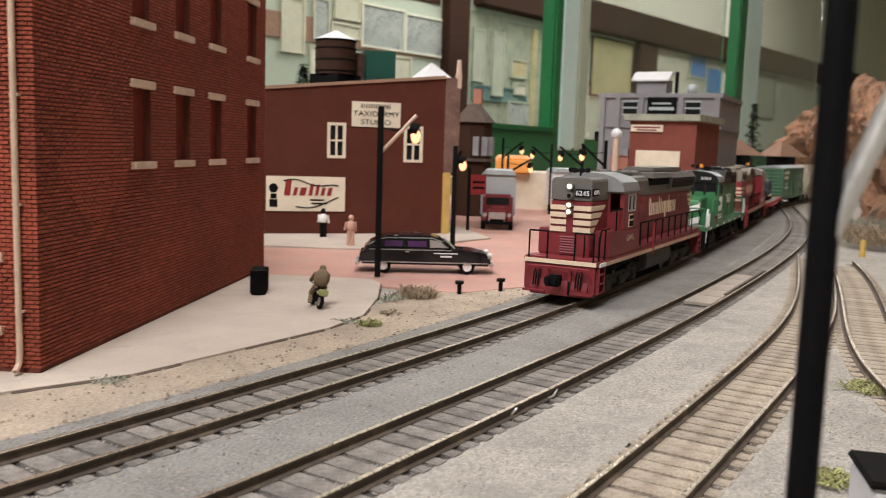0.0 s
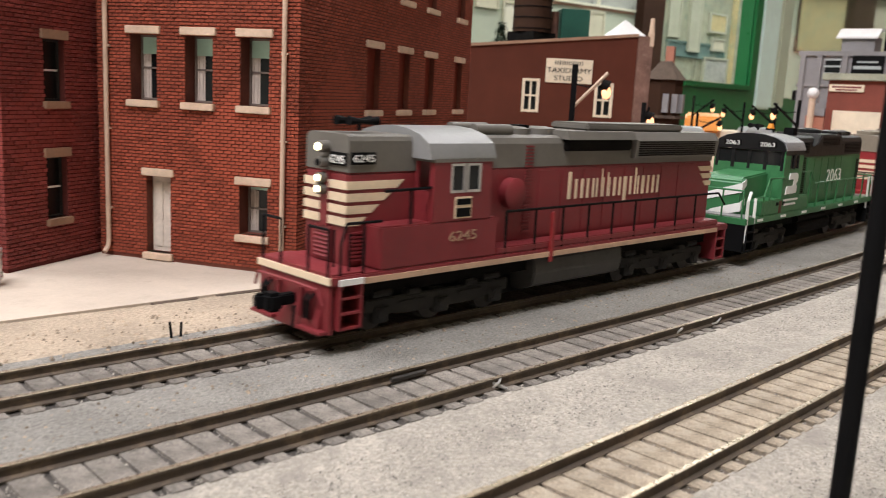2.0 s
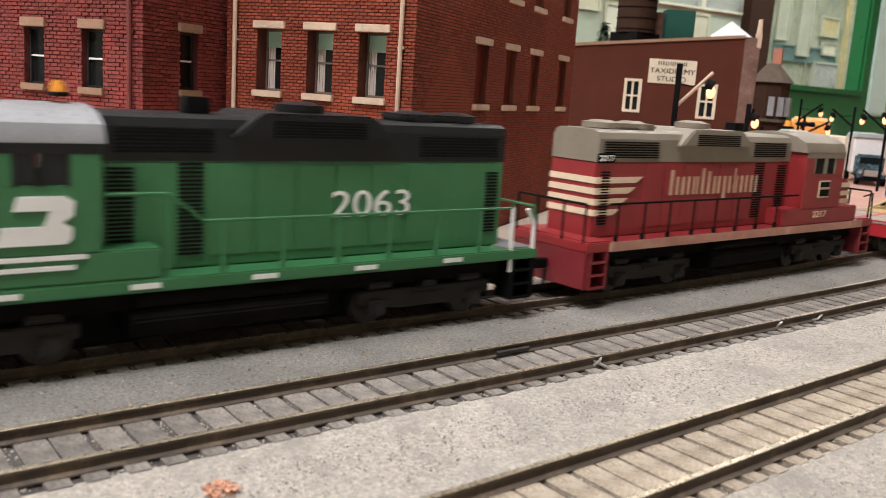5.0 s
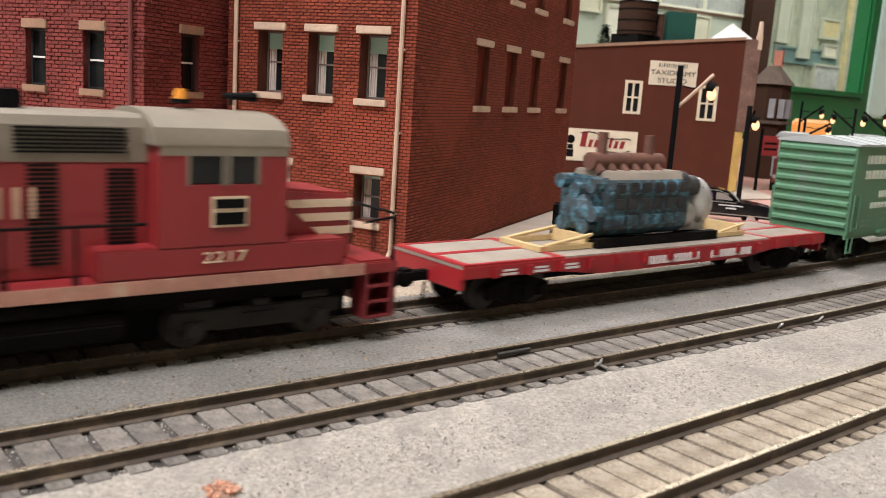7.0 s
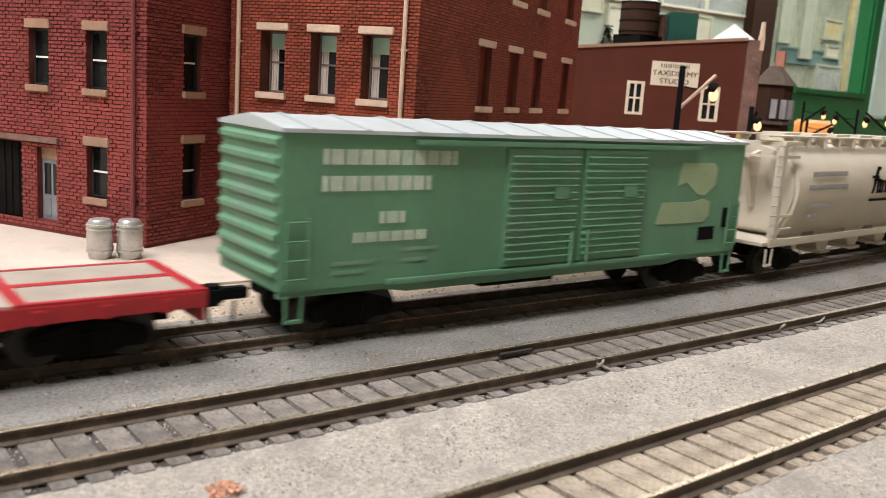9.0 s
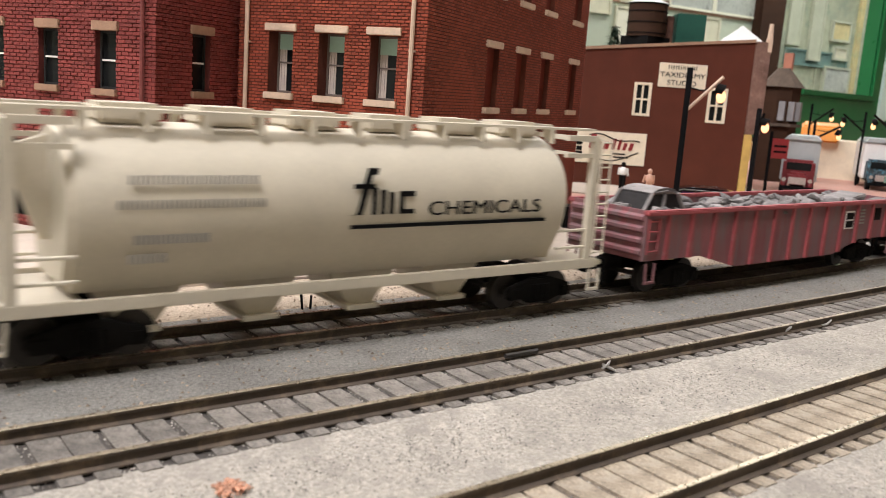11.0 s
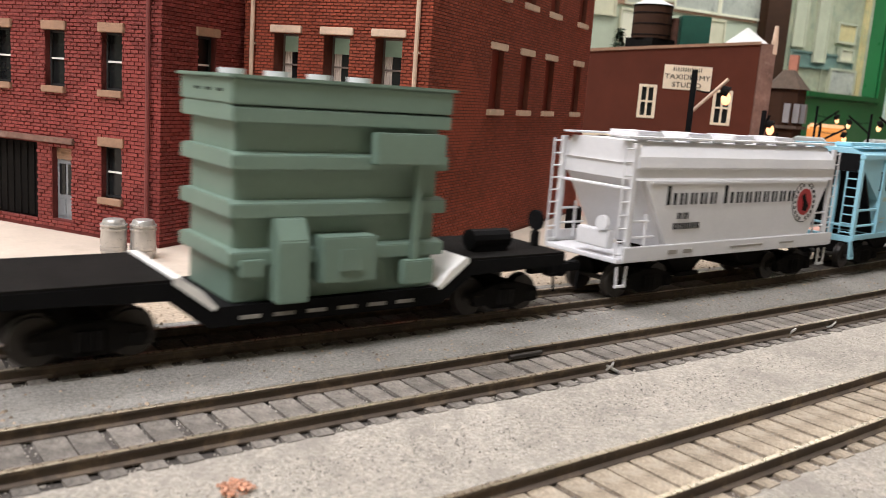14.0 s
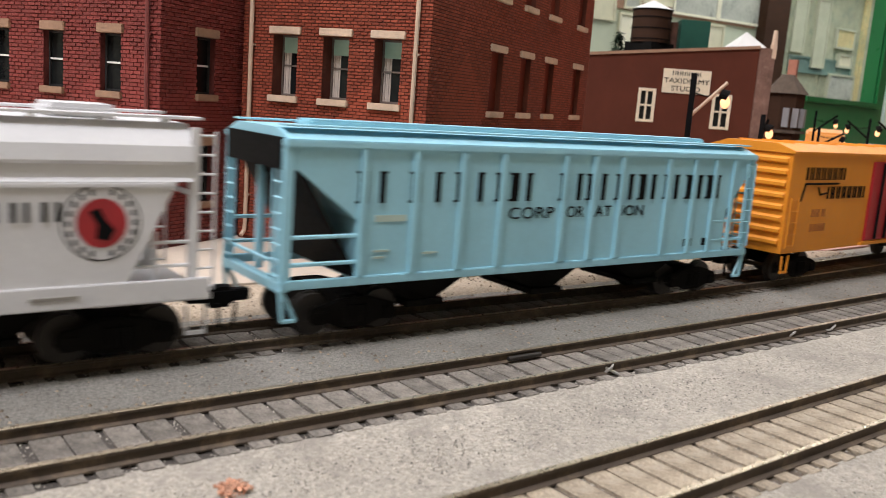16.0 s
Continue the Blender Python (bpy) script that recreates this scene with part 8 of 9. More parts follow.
def motorcycle():
    c = thing("motorcycle", 23.0, 11.5, 0.15, 52, "small dark model motorcycle standing on the pavement", "motorcycle")
    c.matrix_world = pose(23.0 * K, 11.5 * K, 0.15 * K, 11, 0, 56) @ Matrix.Diagonal((0.8, 0.8, 0.8, 1))
    for x in (-0.62, 0.62):
        w = part("wheel", Shape().rod((x, -0.06, 0.34), (x, 0.06, 0.34), 0.34, 18), "black", c)
        part("hub", Shape().rod((x, -0.08, 0.34), (x, 0.08, 0.34), 0.2, 12), "silver", w)
    part("frame", Shape().path([(-0.62, 0, 0.34), (-0.2, 0, 0.75), (0.35, 0, 0.8), (0.62, 0, 0.34)], 0.06).box(-0.3, 0.25, -0.16, 0.16, 0.25, 0.6, 0.06), "weathered", c)
    part("saddle", Shape().box(-0.65, 0.0, -0.15, 0.15, 0.78, 0.9, 0.05), "black", c)
    part("handlebar", Shape().path([(0.4, -0.35, 1.05), (0.45, 0, 0.95), (0.4, 0.35, 1.05)], 0.04), "silver", c)
    part("box", Shape().box(-0.95, -0.6, -0.2, 0.2, 0.62, 0.9, 0.04), "moss", c)
    s = Shape().ball((-0.1, 0, 1.3), 0.36, 0.9, 1.05, 1.25).ball((0.3, -0.08, 1.72), 0.16)
    s.rod((-0.15, -0.2, 0.95), (0.2, -0.26, 0.55), 0.13, 8).rod((0.2, -0.26, 0.55), (0.05, -0.28, 0.12), 0.1, 8)
    s.rod((-0.15, 0.2, 0.95), (0.2, 0.26, 0.55), 0.13, 8).rod((0.2, 0.26, 0.55), (0.05, 0.28, 0.12), 0.1, 8)
    s.rod((-0.05, -0.3, 1.5), (0.38, -0.33, 1.1), 0.09, 8).rod((-0.05, 0.3, 1.5), (0.38, 0.33, 1.1), 0.09, 8)
    whole("figurine", s, "olive", 23.0, 11.5, 0.15, 52, "painted figure in brown seated on the motorcycle", "figurine", smooth=True).matrix_world = c.matrix_world


motorcycle()


def bin_(x, y):
    t = thing("litter_bin", x, y, 0.15, 0, "dark ribbed metal litter bin on the pavement", "litter bin", "litter bins")
    body = part("body", Shape().rod((0, 0, 0), (0, 0, 0.9), 0.28, 18), "weathered", t)
    for k in range(18):
        a = k * math.pi / 9
        part("rib", Shape().rod((0.29 * math.cos(a), 0.29 * math.sin(a), 0.05), (0.29 * math.cos(a), 0.29 * math.sin(a), 0.85), 0.03, 5), "weathered", body)
    part("rim", Shape().rod((0, 0, 0.86), (0, 0, 0.95), 0.32, 18), "weathered", t)


bin_(23.4, 14.75)
bin_(23.95, 15.2)


def keg(x, y):
    t = thing("beer_keg", x, y, 0.15, 0, "silver metal keg with two raised hoops", "keg", "kegs by the red building")
    part("body", Shape().lathe([(0.0, 0.30), (0.06, 0.33), (0.25, 0.36), (0.6, 0.38), (0.95, 0.36), (1.12, 0.33), (1.18, 0.29)], 24), "silver", t, smooth=True)
    for z in (0.2, 0.32, 0.86, 0.98):
        part("hoop", Shape().rod((0, 0, z), (0, 0, z + 0.06), 0.395, 20), "silver", t)


keg(3.3, 14.25)
keg(4.08, 13.95)


def truck(x, y, turn, cab_col, box_col, label, z=0.11):
    """An old delivery truck; it faces its own +x."""
    c = thing("delivery_truck", x, y, z, turn, label, "truck")
    part("chassis", Shape().box(-4.6, 2.6, -0.5, 0.5, 0.45, 0.7), "black", c)
    part("cargo_box", Shape().box(-4.8, 0.2, -1.3, 1.3, 0.8, 3.9, 0.12), box_col, c)
    part("roof", Shape().prism([(-1.34, 3.86), (-1.0, 4.25), (1.0, 4.25), (1.34, 3.86)], -4.85, 0.35, "x", 0.06), "box_roof", c)
    part("cab", Shape().box(0.25, 1.6, -1.1, 1.1, 0.7, 2.5, 0.18), cab_col, c)
    part("windscreen", Shape().box(1.56, 1.64, -0.85, 0.85, 1.75, 2.3, 0.03), "glass", c)
    part("bonnet", Shape().box(1.55, 2.9, -0.68, 0.68, 0.75, 1.65, 0.2), cab_col, c, smooth=True)
    for yy in (-0.88, 0.88):
        part("fender", Shape().ball((2.3, yy, 0.78), 0.5, 1.25, 0.55, 0.8), cab_col, c, smooth=True)
        part("headlight", Shape().rod((2.72, yy, 1.1), (2.9, yy, 1.1), 0.15, 10), "silver", c)
    part("grille", Shape().box(2.88, 2.96, -0.6, 0.6, 0.8, 1.3, 0.03), "silver", c)
    part("bumper", Shape().box(2.9, 3.12, -1.1, 1.1, 0.42, 0.66, 0.05), "black", c)
    for xx in (-3.4, 2.2):
        for yy in (-1.15, 0.85):
            part("wheel", Shape().rod((xx, yy, 0.48), (xx, yy + 0.3, 0.48), 0.48, 16), "black", c)
    return c


truck(56.4, 23.1, 209, "loco_red", "box_roof", "red and silver old delivery truck")
truck(70.5, 24.0, 215, "engine_blue", "white", "white delivery truck with a blue cab")

# roof things and houses behind the shop
tk = thing("roof_tank", 48.6, 32.6, 8.58, 0, "dark wooden roof tank with a pale cone roof", "water tank")
part("plinth", Shape().box(-1.3, 1.3, -1.3, 1.3, 0, 2.3), "weathered", tk)
part("barrel", Shape().rod((0, 0, 2.3), (0, 0, 4.75), 1.45, 32), "room_wood", tk, smooth=True)
for z in (2.5, 3.3, 4.1, 4.65):
    part("hoop", Shape().rod((0, 0, z), (0, 0, z + 0.08), 1.49, 32), "weathered", tk)
part("cone_roof", Shape().rod((0, 0, 4.75), (0, 0, 5.45), 1.58, 32, 0.06), "tarp", tk)
gb = thing("roof_shed", 51.6, 31.0, 8.58, -39, "dark green box shed on the roof", "shed")
part("body", Shape().box(-1.1, 1.1, -0.8, 0.8, 0, 4.2, 0.04), "shed_teal", gb)
part("vent_pipe", Shape().rod((-1.5, 0, 0), (-1.5, 0, 4.0), 0.35, 10), "rust", gb)
wt = thing("white_roofed_tower", 62.0, 33.3, 0.11, 15, "square tower with a white pyramid roof", "building")
part("wall", Shape().box(-1.1, 1.1, -1.1, 1.1, 0, 11.45), "brick_pink", wt)
part("roof", Shape().rod((0, 0, 11.45), (0, 0, 12.95), 2.15, 4, 0.05), "tarp", wt)
wd = thing("wooden_tower", 64.2, 30.2, 0.11, 20, "dark wooden tower house with dark shingled roof and brick chimney", "building")
part("body", Shape().rod((0, 0, 0), (0, 0, 8.0), 1.6, 8), "room_wood", wd)
part("chimney", Shape().box(0.3, 1.0, -0.5, 0.2, 8.8, 10.9), "brick_pink", wd)
part("gallery", Shape().rod((0, 0, 4.7), (0, 0, 4.95), 1.95, 8), "bark", wd)
part("roof", Shape().rod((0, 0, 8.0), (0, 0, 9.6), 1.9, 8, 0.5), "bark", wd)
for k in range(4):
    a = radians(200 + 30 * k)
    part("window", Shape().box(1.58 * math.cos(a) - 0.25, 1.58 * math.cos(a) + 0.25, 1.58 * math.sin(a) - 0.25, 1.58 * math.sin(a) + 0.25, 5.2, 6.8), M["slate"], wd)
ls = thing("low_shop", 78, 34, 0.11, 30, "low pale shop with an orange awning roof", "building")
part("wall", Shape().box(-4, 4, -5.5, 5.5, 0, 3.6), "cream", ls)
part("awning", Shape().prism([(-5.0, 3.4), (-4.6, 4.9), (-2.5, 5.3), (-2.5, 3.62)], -1.8, 1.6, "y", 0.2), "car_orange", ls, "orange rounded awning")
part("red_sign", Shape().box(-4.2, -4.02, 3.2, 5.2, 1.4, 3.2), "loco_red_bright", ls)
rs = thing("hanging_sign", 51.5, 22.7, 0.2, 60, "red hanging sign on a dark post", "sign")
part("post", Shape().rod((0, 0, 0), (0, 0, 4.4), 0.12, 8), "black", rs)
part("board", Shape().box(-0.08, 0.08, -1.35, -0.1, 2.5, 3.9, 0.02), "loco_red_bright", rs)
part("word_bar", Shape().box(-0.1, -0.08, -1.2, -0.25, 2.9, 3.05).box(-0.1, -0.08, -1.2, -0.25, 3.3, 3.45), "black", rs)


def far_house(name, x, y, w, d, h, mat, label, turn=0):
    t = thing(name, x, y, 0.1, turn, label, "building")
    part("wall", Shape().box(0, d, 0, w, 0, h), mat, t)
    return t


bs = far_house("brick_store", 66.6, 11.6, 5.3, 7, 8.4, "brick_far", "dark red brick store with a cream panel and green cornice", 2)
part("cornice", Shape().box(-0.35, 7.2, -0.35, 5.75, 8.4, 8.95, 0.06), M["sage"], bs)
part("panel", Shape().box(-0.12, 0, 1.15, 4.7, 3.4, 6.1, 0.02), "cream", bs)
sg = part("sign", Shape().box(-0.14, 0, 2.6, 5.2, 7.55, 8.1, 0.02), "cream", bs)
part("word_bar", Shape().box(-0.16, -0.14, 2.8, 5.0, 7.85, 7.97).box(-0.16, -0.14, 3.1, 4.7, 7.65, 7.75), "loco_red", sg)
part("side_bay", Shape().box(0.2, 6, 5.42, 6.9, 0, 5.6), "brick_pink", bs)
for k in range(3):
    part("roof_step", Shape().box(0.1 + 1.6 * k, 1.0 + 1.6 * k, 5.42, 6.95, 5.6, 6.2 + 0.4 * k), M["slate"], bs)
gl = thing("globe_lamp", 64.4, 17.2, 0.1, 0, "white globe lamp on a pale post", "street lamp")
part("post", Shape().rod((0, 0, 0), (0, 0, 7.0), 0.25, 10), "stone", gl)
part("globe", Shape().ball((0, 0, 7.3), 0.45), "tarp", gl, smooth=True)
gy = far_house("grey_building", 86.0, 15.4, 12.0, 12, 11.4, "slate", "grey stone building with pilasters and small windows", 6)
part("parapet", Shape().box(-0.25, 12.2, -0.25, 12.25, 11.4, 11.9, 0.05), M["slate"], gy)
part("string_course", Shape().box(-0.2, 12.1, -0.2, 12.2, 8.4, 8.65, 0.03), M["slate"], gy)
for yy in (0.0, 3.5, 7.5, 9.9, 11.5):
    part("pilaster", Shape().box(-0.3, 0, yy, yy + 0.5, 0, 11.8, 0.04), M["slate"], gy)
for yy in (1.9, 8.2):
    w = part("window", Shape().box(-0.06, 0.02, yy, yy + 1.4, 9.8, 11.1), "glass", gy)
    for z in (9.65, 10.35, 11.0):
        part("frame", Shape().box(-0.14, -0.06, yy - 0.1, yy + 1.5, z, z + 0.16), "box_roof", w)
sg = part("sign", Shape().box(-0.3, -0.02, 4.2, 7.1, 9.6, 11.5, 0.05), "black", gy)
part("word_bar", Shape().box(-0.33, -0.3, 4.4, 6.9, 10.2, 10.5).box(-0.33, -0.3, 4.7, 6.6, 10.8, 10.95), "box_roof", sg)
part("cupola", Shape().box(2.4, 5.0, 5.9, 9.0, 11.9, 13.5, 0.04), M["slate"], gy)
part("cupola_cover", Shape().prism([(2.0, 13.25), (2.0, 13.45), (3.4, 14.35), (5.6, 14.4), (5.6, 14.2), (3.4, 14.1)], 5.6, 9.5, "y", 0.04), "tarp", gy, "loose white cover")
part("chimney", Shape().box(2.2, 2.5, 4.7, 5.0, 11.9, 14.2), "black", gy)
part("roof_ball", Shape().ball((0.6, 2.9, 12.3), 0.55), "box_roof", gy, smooth=True)
for k in range(3):
    part("side_awning", Shape().prism([(1.5 + 3 * k, 7.0), (1.5 + 3 * k, 8.0), (3.3 + 3 * k, 8.0)], 12.0, 13.0, "y"), "weathered", gy)
for x, y, s in ((108.5, 20.2, 1.0), (137.5, 20.3, 0.9)):
    p = thing("hip_roof_house", x, y, 0.1, 10, "small house with a wide brown hipped roof", "building")
    part("wall", Shape().box(-2.2 * s, 2.2 * s, -2.2 * s, 2.2 * s, 0, 6.0), "weathered", p)
    part("roof", Shape().rod((0, 0, 6.0), (0, 0, 8.3), 4.0 * s, 4, 0.4), "thatch", p)


def conifer(x, y, h, seed):
    t = thing("conifer", x, y, 0.05, 0, "dark ragged model conifer tree", "tree", "conifers")
    part("trunk", Shape().rod((0, 0, 0), (0, 0, h), h * 0.03, 8, 0.04), "bark", t)
    rng = random.Random(seed)
    verts, faces = [], []
    for k in range(900):
        z = h * (0.12 + 0.88 * rng.random() ** 0.8)
        r = h * 0.23 * (1 - z / h) + 0.12
        layer = 0.6 + 0.4 * math.sin(z * 5.0)
        rr = r * layer * rng.uniform(0.3, 1.0)
        a = rng.uniform(0, 6.283)
        p = Vector((rr * math.cos(a), rr * math.sin(a), z - rr * 0.35))
        d = Vector((math.cos(a + rng.uniform(-0.6, 0.6)), math.sin(a + rng.uniform(-0.6, 0.6)), rng.uniform(-0.6, 0.2))) * h * 0.04
        s = Vector((-d.y, d.x, rng.uniform(-0.3, 0.3) * d.length)) * 0.35
        b = len(verts)
        verts += [p - s, p + s, p + d]
        faces.append((b, b + 1, b + 2))
    o = new("crown", raw_mesh("crown", verts, faces, "pine"))
    o.parent = t


conifer(121.5, 20.8, 13.0, 1)
conifer(118.0, 23.5, 10.5, 2)
conifer(47.4, 34.6, 11.6, 3)


def cliff(name, cx, cy, rx, ry, h, seed, turn, label):
    """A rough rock mass with ledges and cracks."""
    bm = bmesh.new()
    bmesh.ops.create_icosphere(bm, subdivisions=6, radius=1.0)
    for v in bm.verts:
        c = v.co
        p = Vector((c.x * rx, c.y * ry, max(c.z, -0.05) * h))
        n1 = noise.fractal(p * 0.07 + Vector((seed, 0, 0)), 1.0, 2.0, 4)
        n2 = noise.fractal(p * 0.35 + Vector((0, seed, 0)), 0.9, 2.0, 4)
        r = 1 + 0.28 * n1 + 0.09 * n2
        step = 0.05 * (abs(math.sin(p.z * 0.9 + 2 * n1)) - 0.5)
        p.x *= r + step
        p.y *= r + step
        p.z *= 1 + 0.22 * n1 + 0.05 * n2
        v.co = p * K
    me = bpy.data.meshes.new(name)
    bm.to_mesh(me)
    bm.free()
    me.materials.append(M["rock"])
    ob = new(name, me)
    ob.matrix_world = pose(cx * K, cy * K, -0.2 * K, 0, 0, turn)
    return tagged(ob, label, "rock")


cliff("rock_cliff", 210, 19.5, 27, 12, 22, 3.1, -10, "orange-brown rock cliff at the end of the layout")
cliff("rock_cliff", 104, -11.5, 44, 15, 30, 7.7, 5, "brown rock hillside beside the siding")


def scrub(name, x, y, z, r, n, seed, mat, label, tall=1.0, category="dry plant"):
    """A tuft of thin dry blades."""
    rng = random.Random(seed)
    verts, faces = [], []
    for _ in range(n):
        a, q = rng.uniform(0, 6.283), r * math.sqrt(rng.random())
        p = Vector((q * math.cos(a), q * math.sin(a), 0))
        lean = Vector((rng.uniform(-1, 1), rng.uniform(-1, 1), rng.uniform(0.3, 1.4) * tall)) * r * rng.uniform(0.25, 0.6)
        s = Vector((rng.uniform(-1, 1), rng.uniform(-1, 1), 0)).normalized() * 0.025
        b = len(verts)
        m = p + lean * 0.6 + Vector((0, 0, 0.1 * r))
        verts += [p - s, p + s, m + s, m - s, p + lean]
        faces += [(b, b + 1, b + 2, b + 3), (b + 3, b + 2, b + 4)]
    ob = new(name, raw_mesh(name, verts, faces, mat))
    ob.location = (x * K, y * K, z * K)
    return tagged(ob, label, category, kind="stuff")


scrub("dry_bush", 27.5, 10.2, 0.1, 0.8, 420, 1, "dry_grass", "tangled dry brown brush by the street corner", 0.8)
scrub("dry_bush", 26.2, 10.4, 0.1, 0.5, 70, 2, "sage", "grey-green low scrub by the pavement")
scrub("grass_tuft", 22.0, 8.2, 0.1, 0.35, 300, 3, "moss", "yellow-green tuft on the sandy verge", 0.8)
scrub("grass_tuft", 21.8, 9.0, 0.1, 0.5, 70, 4, "sage", "thin grey-green weeds along the kerb", 0.3)
scrub("grass_tuft", 12.6, 8.9, 0.1, 0.4, 70, 5, "sage", "thin grey-green weeds by the building", 0.3)
scrub("grass_tuft", 24.0, 8.9, 0.1, 0.4, 80, 7, "dry_grass", "dry weeds on the verge", 0.4)
scrub("leaf_litter", 0.33, -1.35, 0.06, 0.24, 170, 6, "leaf_orange", "small orange-red leaf litter on the ballast", 0.25)
scrub("grass_tuft", 17.0, -6.6, 0.06, 0.5, 260, 8, "moss", "yellow-green moss patch beside the siding", 0.25)
scrub("grass_tuft", 24.5, -6.4, 0.06, 0.7, 260, 9, "moss", "yellow-green moss patch beside the turnout", 0.2)
scrub("hill_scrub", 66, -3.0, 0.4, 4.0, 1500, 12, "dry_grass", "brown brush at the foot of the rock hillside", 0.5)
scrub("hill_scrub", 75, -1.0, 0.4, 3.0, 1000, 13, "sage", "grey-green brush on the rock hillside", 0.6)


def bits(name, rods, mat, x, y, label, category):
    s = Shape()
    for p, q, r in rods:
        s.rod(p, q, r, 6)
    return whole(name, s, mat, x, y, 0, 0, label, category)


bits("feeder_wire", [((0, 0, 0.05), (0.12, -0.12, 0.22), 0.03), ((0.12, -0.12, 0.22), (0.3, 0, 0.26), 0.03), ((0.05, 0, 0.2), (0.28, -0.2, 0.07), 0.035)], "silver", 9.35, -0.02, "bent silver feeder wire soldered to the rail", "wire")
bits("feeder_wire", [((0, 0, 0.05), (0.15, -0.14, 0.24), 0.035), ((0.15, -0.14, 0.24), (0.4, -0.02, 0.22), 0.03)], "silver", 16.4, -0.05, "bent silver feeder wire soldered to the rail", "wire")
bits("feeder_wire", [((0, 0, 0.05), (0.1, -0.2, 0.15), 0.03), ((0.1, -0.2, 0.15), (0.5, -0.1, 0.2), 0.03)], "silver", 18.2, -0.05, "bent silver feeder wire soldered to the rail", "wire")
bits("rail_joiner", [((0, 0, 0.18), (0.95, 0.0, 0.18), 0.055)], "steel", 7.85, 1.36, "silver rail joiner on the middle track", "rail joiner")
bits("wire_stub", [((0, 0, 0.0), (-0.05, 0, 0.45), 0.035), ((0.22, 0, 0.0), (0.24, 0, 0.4), 0.035)], "black", 5.9, 6.9, "two short black wire stubs beside the track", "wire")
bits("wire_stub", [((0, 0, 0.0), (0.15, 0, 0.4), 0.035)], "black", 1.2, 7.0, "short black wire stub beside the track", "wire")
bits("spike", [((0, 0, 0.0), (0, 0, 0.5), 0.1), ((0, 0, 0.5), (0, 0, 0.62), 0.2)], "weathered", 29.2, 9.3, "small grey bolt standing in the ground", "bolt")
bits("spike", [((0, 0, 0.0), (0, 0, 0.5), 0.1), ((0, 0, 0.5), (0, 0, 0.62), 0.2)], "weathered", 31.0, 8.4, "small grey bolt standing in the ground", "bolt")
bits("marker_post", [((0, 0, 0.0), (0, 0, 1.0), 0.2), ((0, 0, 0.95), (0, 0, 1.1), 0.14)], "yellow_trim", 58.5, -1.7, "short yellow marker post by the track", "post")

# kerb edge, crossing boards and the frog of the turnout
kb = thing("kerb_edge", 0, 0, 0, 0, "broken dark edge along the pavement", "kerb")
edge = [(-14, 10.25), (3, 10.15), (10.5, 9.8), (13.3, 8.9), (20.6, 8.85), (23, 9.35), (26, 11.05), (28.8, 13.05)]
rng = random.Random(21)
for (ax, ay), (bx, by) in zip(edge, edge[1:]):
    n = max(1, int(math.hypot(bx - ax, by - ay) / 1.7))
    for k in range(n):
        if rng.random() < 0.72:
            p, q = (k + 0.05) / n, (k + rng.uniform(0.75, 0.98)) / n
            part("kerb_piece", Shape().rod((ax + (bx - ax) * p, ay + (by - ay) * p - 0.06, 0.06), (ax + (bx - ax) * q, ay + (by - ay) * q - 0.06, 0.07), 0.07, 6), "bark", kb)
cb = thing("crossing_boards", 0, 0, 0, 0, "tan wooden boards between the rails", "crossing")
for k in range(5):
    a = 33.5 + k * 1.9
    (x, y), h_ = SECOND.at(a), SECOND.heading(a)
    part("board", Shape().box(0, 1.85, -0.6, 0.5, 0.1, 0.24, 0.02), M["deck"], cb, at=(x, y, 0, 0, 0, math.degrees(h_)))
part("guard_rail", Shape().box(0, 9, -0.62, -0.5, 0.08, 0.3), "bark", cb, at=(*SECOND.at(36), 0, 0, 0, math.degrees(SECOND.heading(40))))

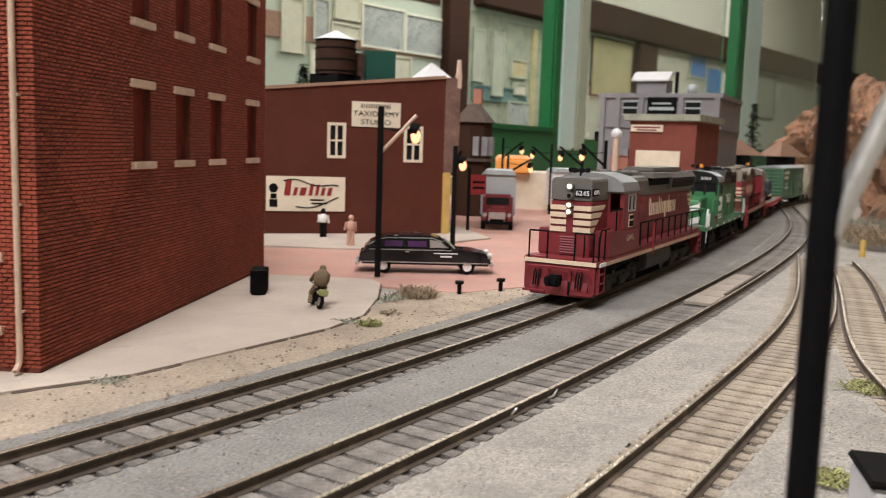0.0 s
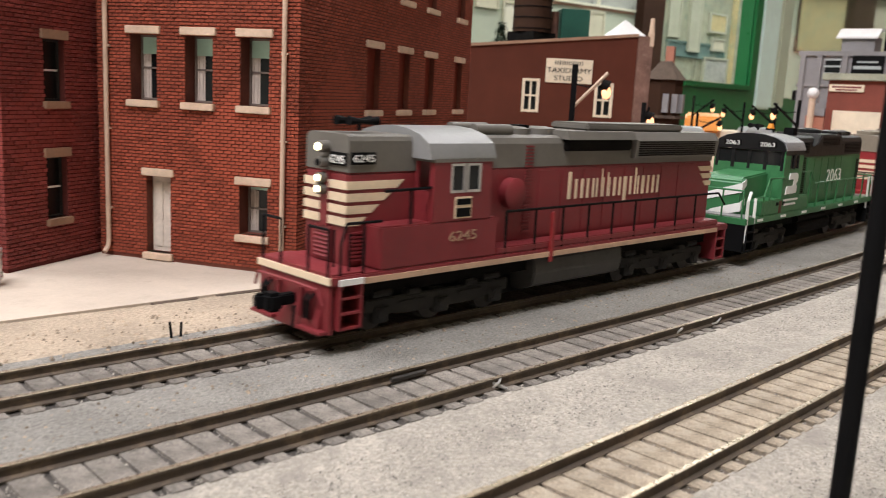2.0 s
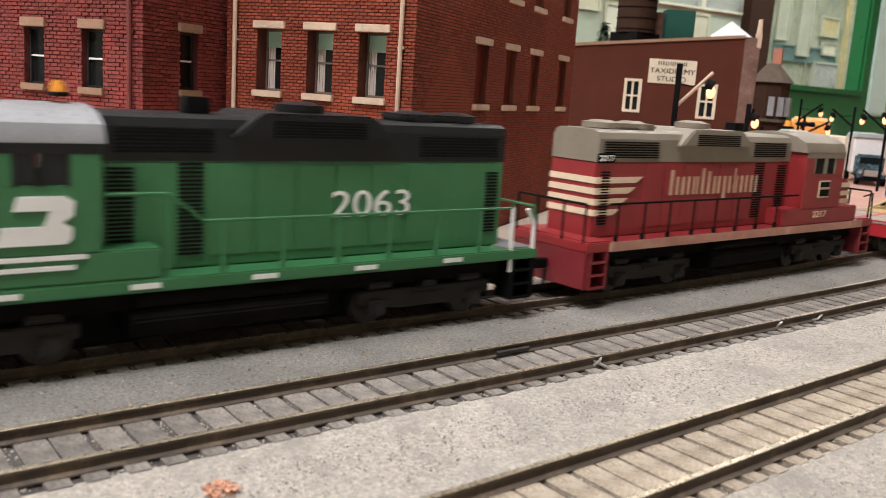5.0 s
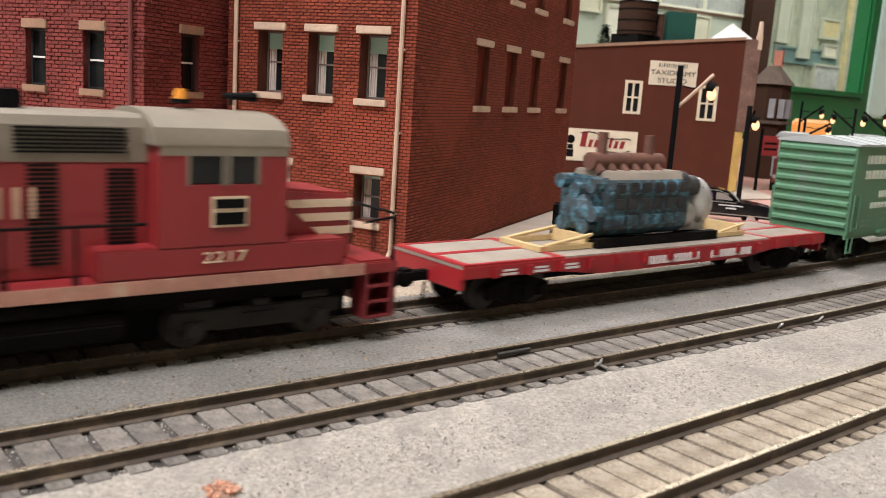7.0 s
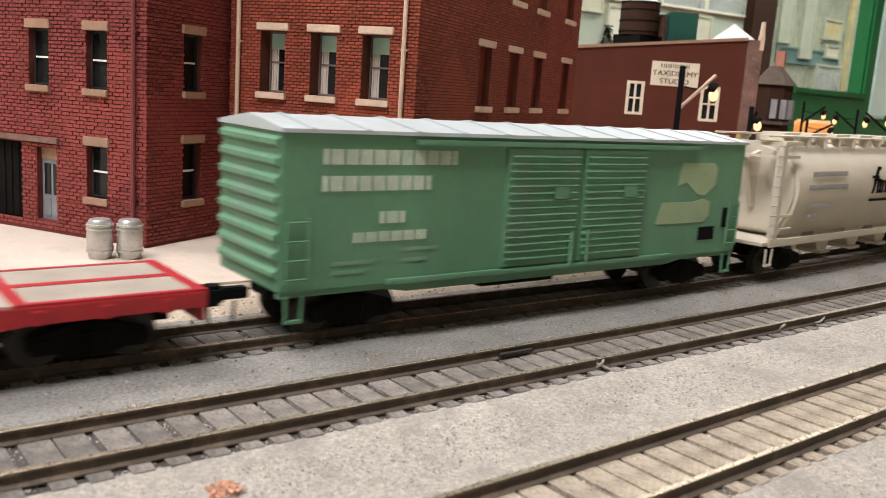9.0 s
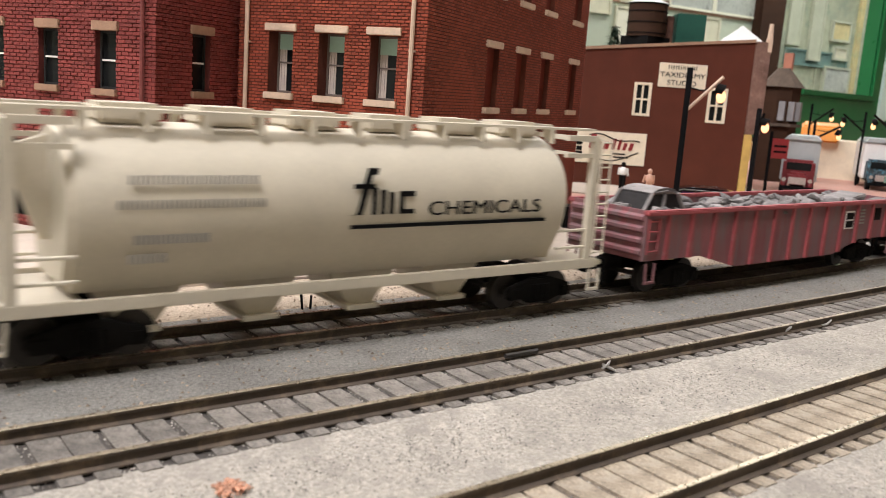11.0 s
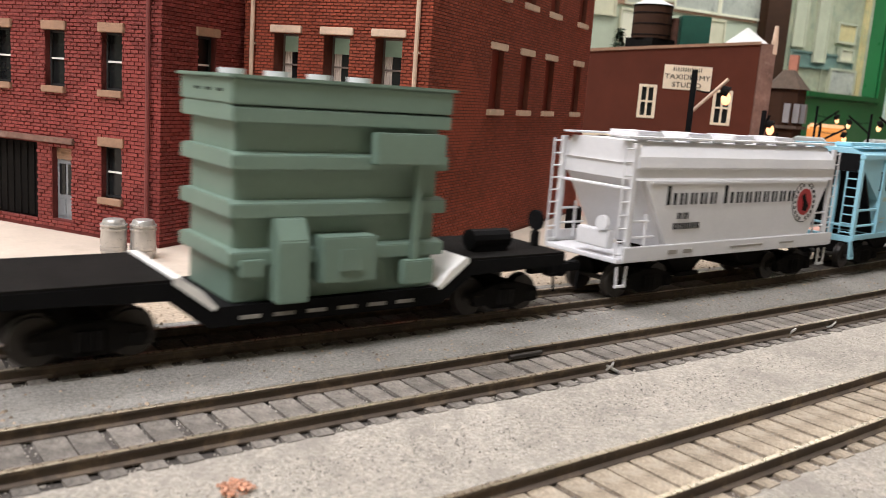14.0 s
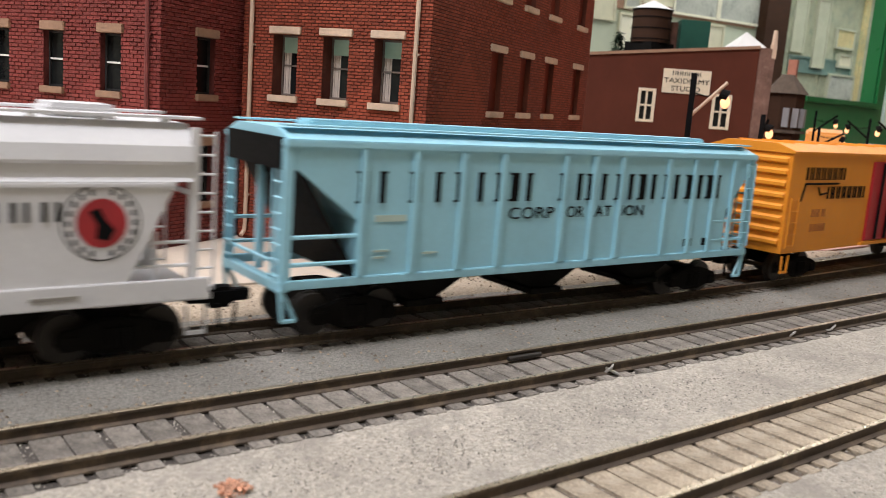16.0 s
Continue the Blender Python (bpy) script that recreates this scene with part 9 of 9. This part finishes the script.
# near things: a lamp pole and a small control box by the siding
np_ = thing("black_pole", 7.0, -7.77, 0.0, 0, "slim black pole with a grey slanted brace", "pole")
part("pole", Shape().rod((0, 0, 0), (0, 0, 14), 0.115, 20), "pole_black", np_, smooth=True)
part("brace", Shape().rod((0, -0.02, 5.4), (0.5, -0.75, 7.6), 0.09, 10), "silver", np_, smooth=True)
cbx = thing("switch_box", 14.5, -7.9, 0.03, 20, "small grey switch box with a dark cable", "switch box")
part("body", Shape().box(-0.6, 0.8, -0.6, 0.5, 0, 1.15, 0.06), "hopper_grey", cbx)
part("lid", Shape().box(-0.64, 0.84, -0.64, 0.54, 1.15, 1.27, 0.03), "weathered", cbx)
part("cable", Shape().path([(-0.6, 0.1, 0.35), (-0.95, 0.25, 0.45), (-1.5, 0.5, 0.25), (-2.2, 0.4, 0.08)], 0.09, 8), "weathered", cbx, smooth=True)


# ---- motion: the train rolls along the main track ----
# seconds, and how far along the track the first locomotive's front step stands
RUN = [(0, 30.5), (0.5, 25.4), (1, 20.0), (1.5, 14.4), (2, 8.8), (2.5, 3.3), (3, -2.05), (3.5, -7.35), (4, -12.7), (4.5, -18.0), (5, -23.3), (5.75, -31.5), (6.5, -39.9),
       (7.5, -51.0), (8, -56.7), (8.5, -62.5), (9, -68.3), (9.8, -77.5), (10.6, -86.7), (11.5, -96.95), (12, -102.7), (12.5, -108.4), (13, -113.9), (13.5, -119.3),
       (14, -124.6), (14.5, -130.1), (15, -135.7), (15.5, -141.4), (16, -147.0)]


def motions():
    for (car, length), lead in zip(CARS, LEAD):
        rows = []
        for t, front in RUN:
            mid = front + lead + length / 2
            (ax, ay), (bx, by) = MAIN.at(mid - length * 0.33), MAIN.at(mid + length * 0.33)
            turn = math.degrees(math.atan2(by - ay, bx - ax))
            rows.append((t, pose((ax + bx) / 2 * K, (ay + by) / 2 * K, RAIL_TOP * K, 0, 0, turn)))
        walk(car, rows)


lay_ties(track_main, MAIN, -14, 150)
lay_ties(track_second, SECOND, -10, 110)
lay_ties(track_third, THIRD, -6, 54, "tie_pale")
lay_ties(track_branch, BRANCH, 2, 42, "tie_pale")
motions()
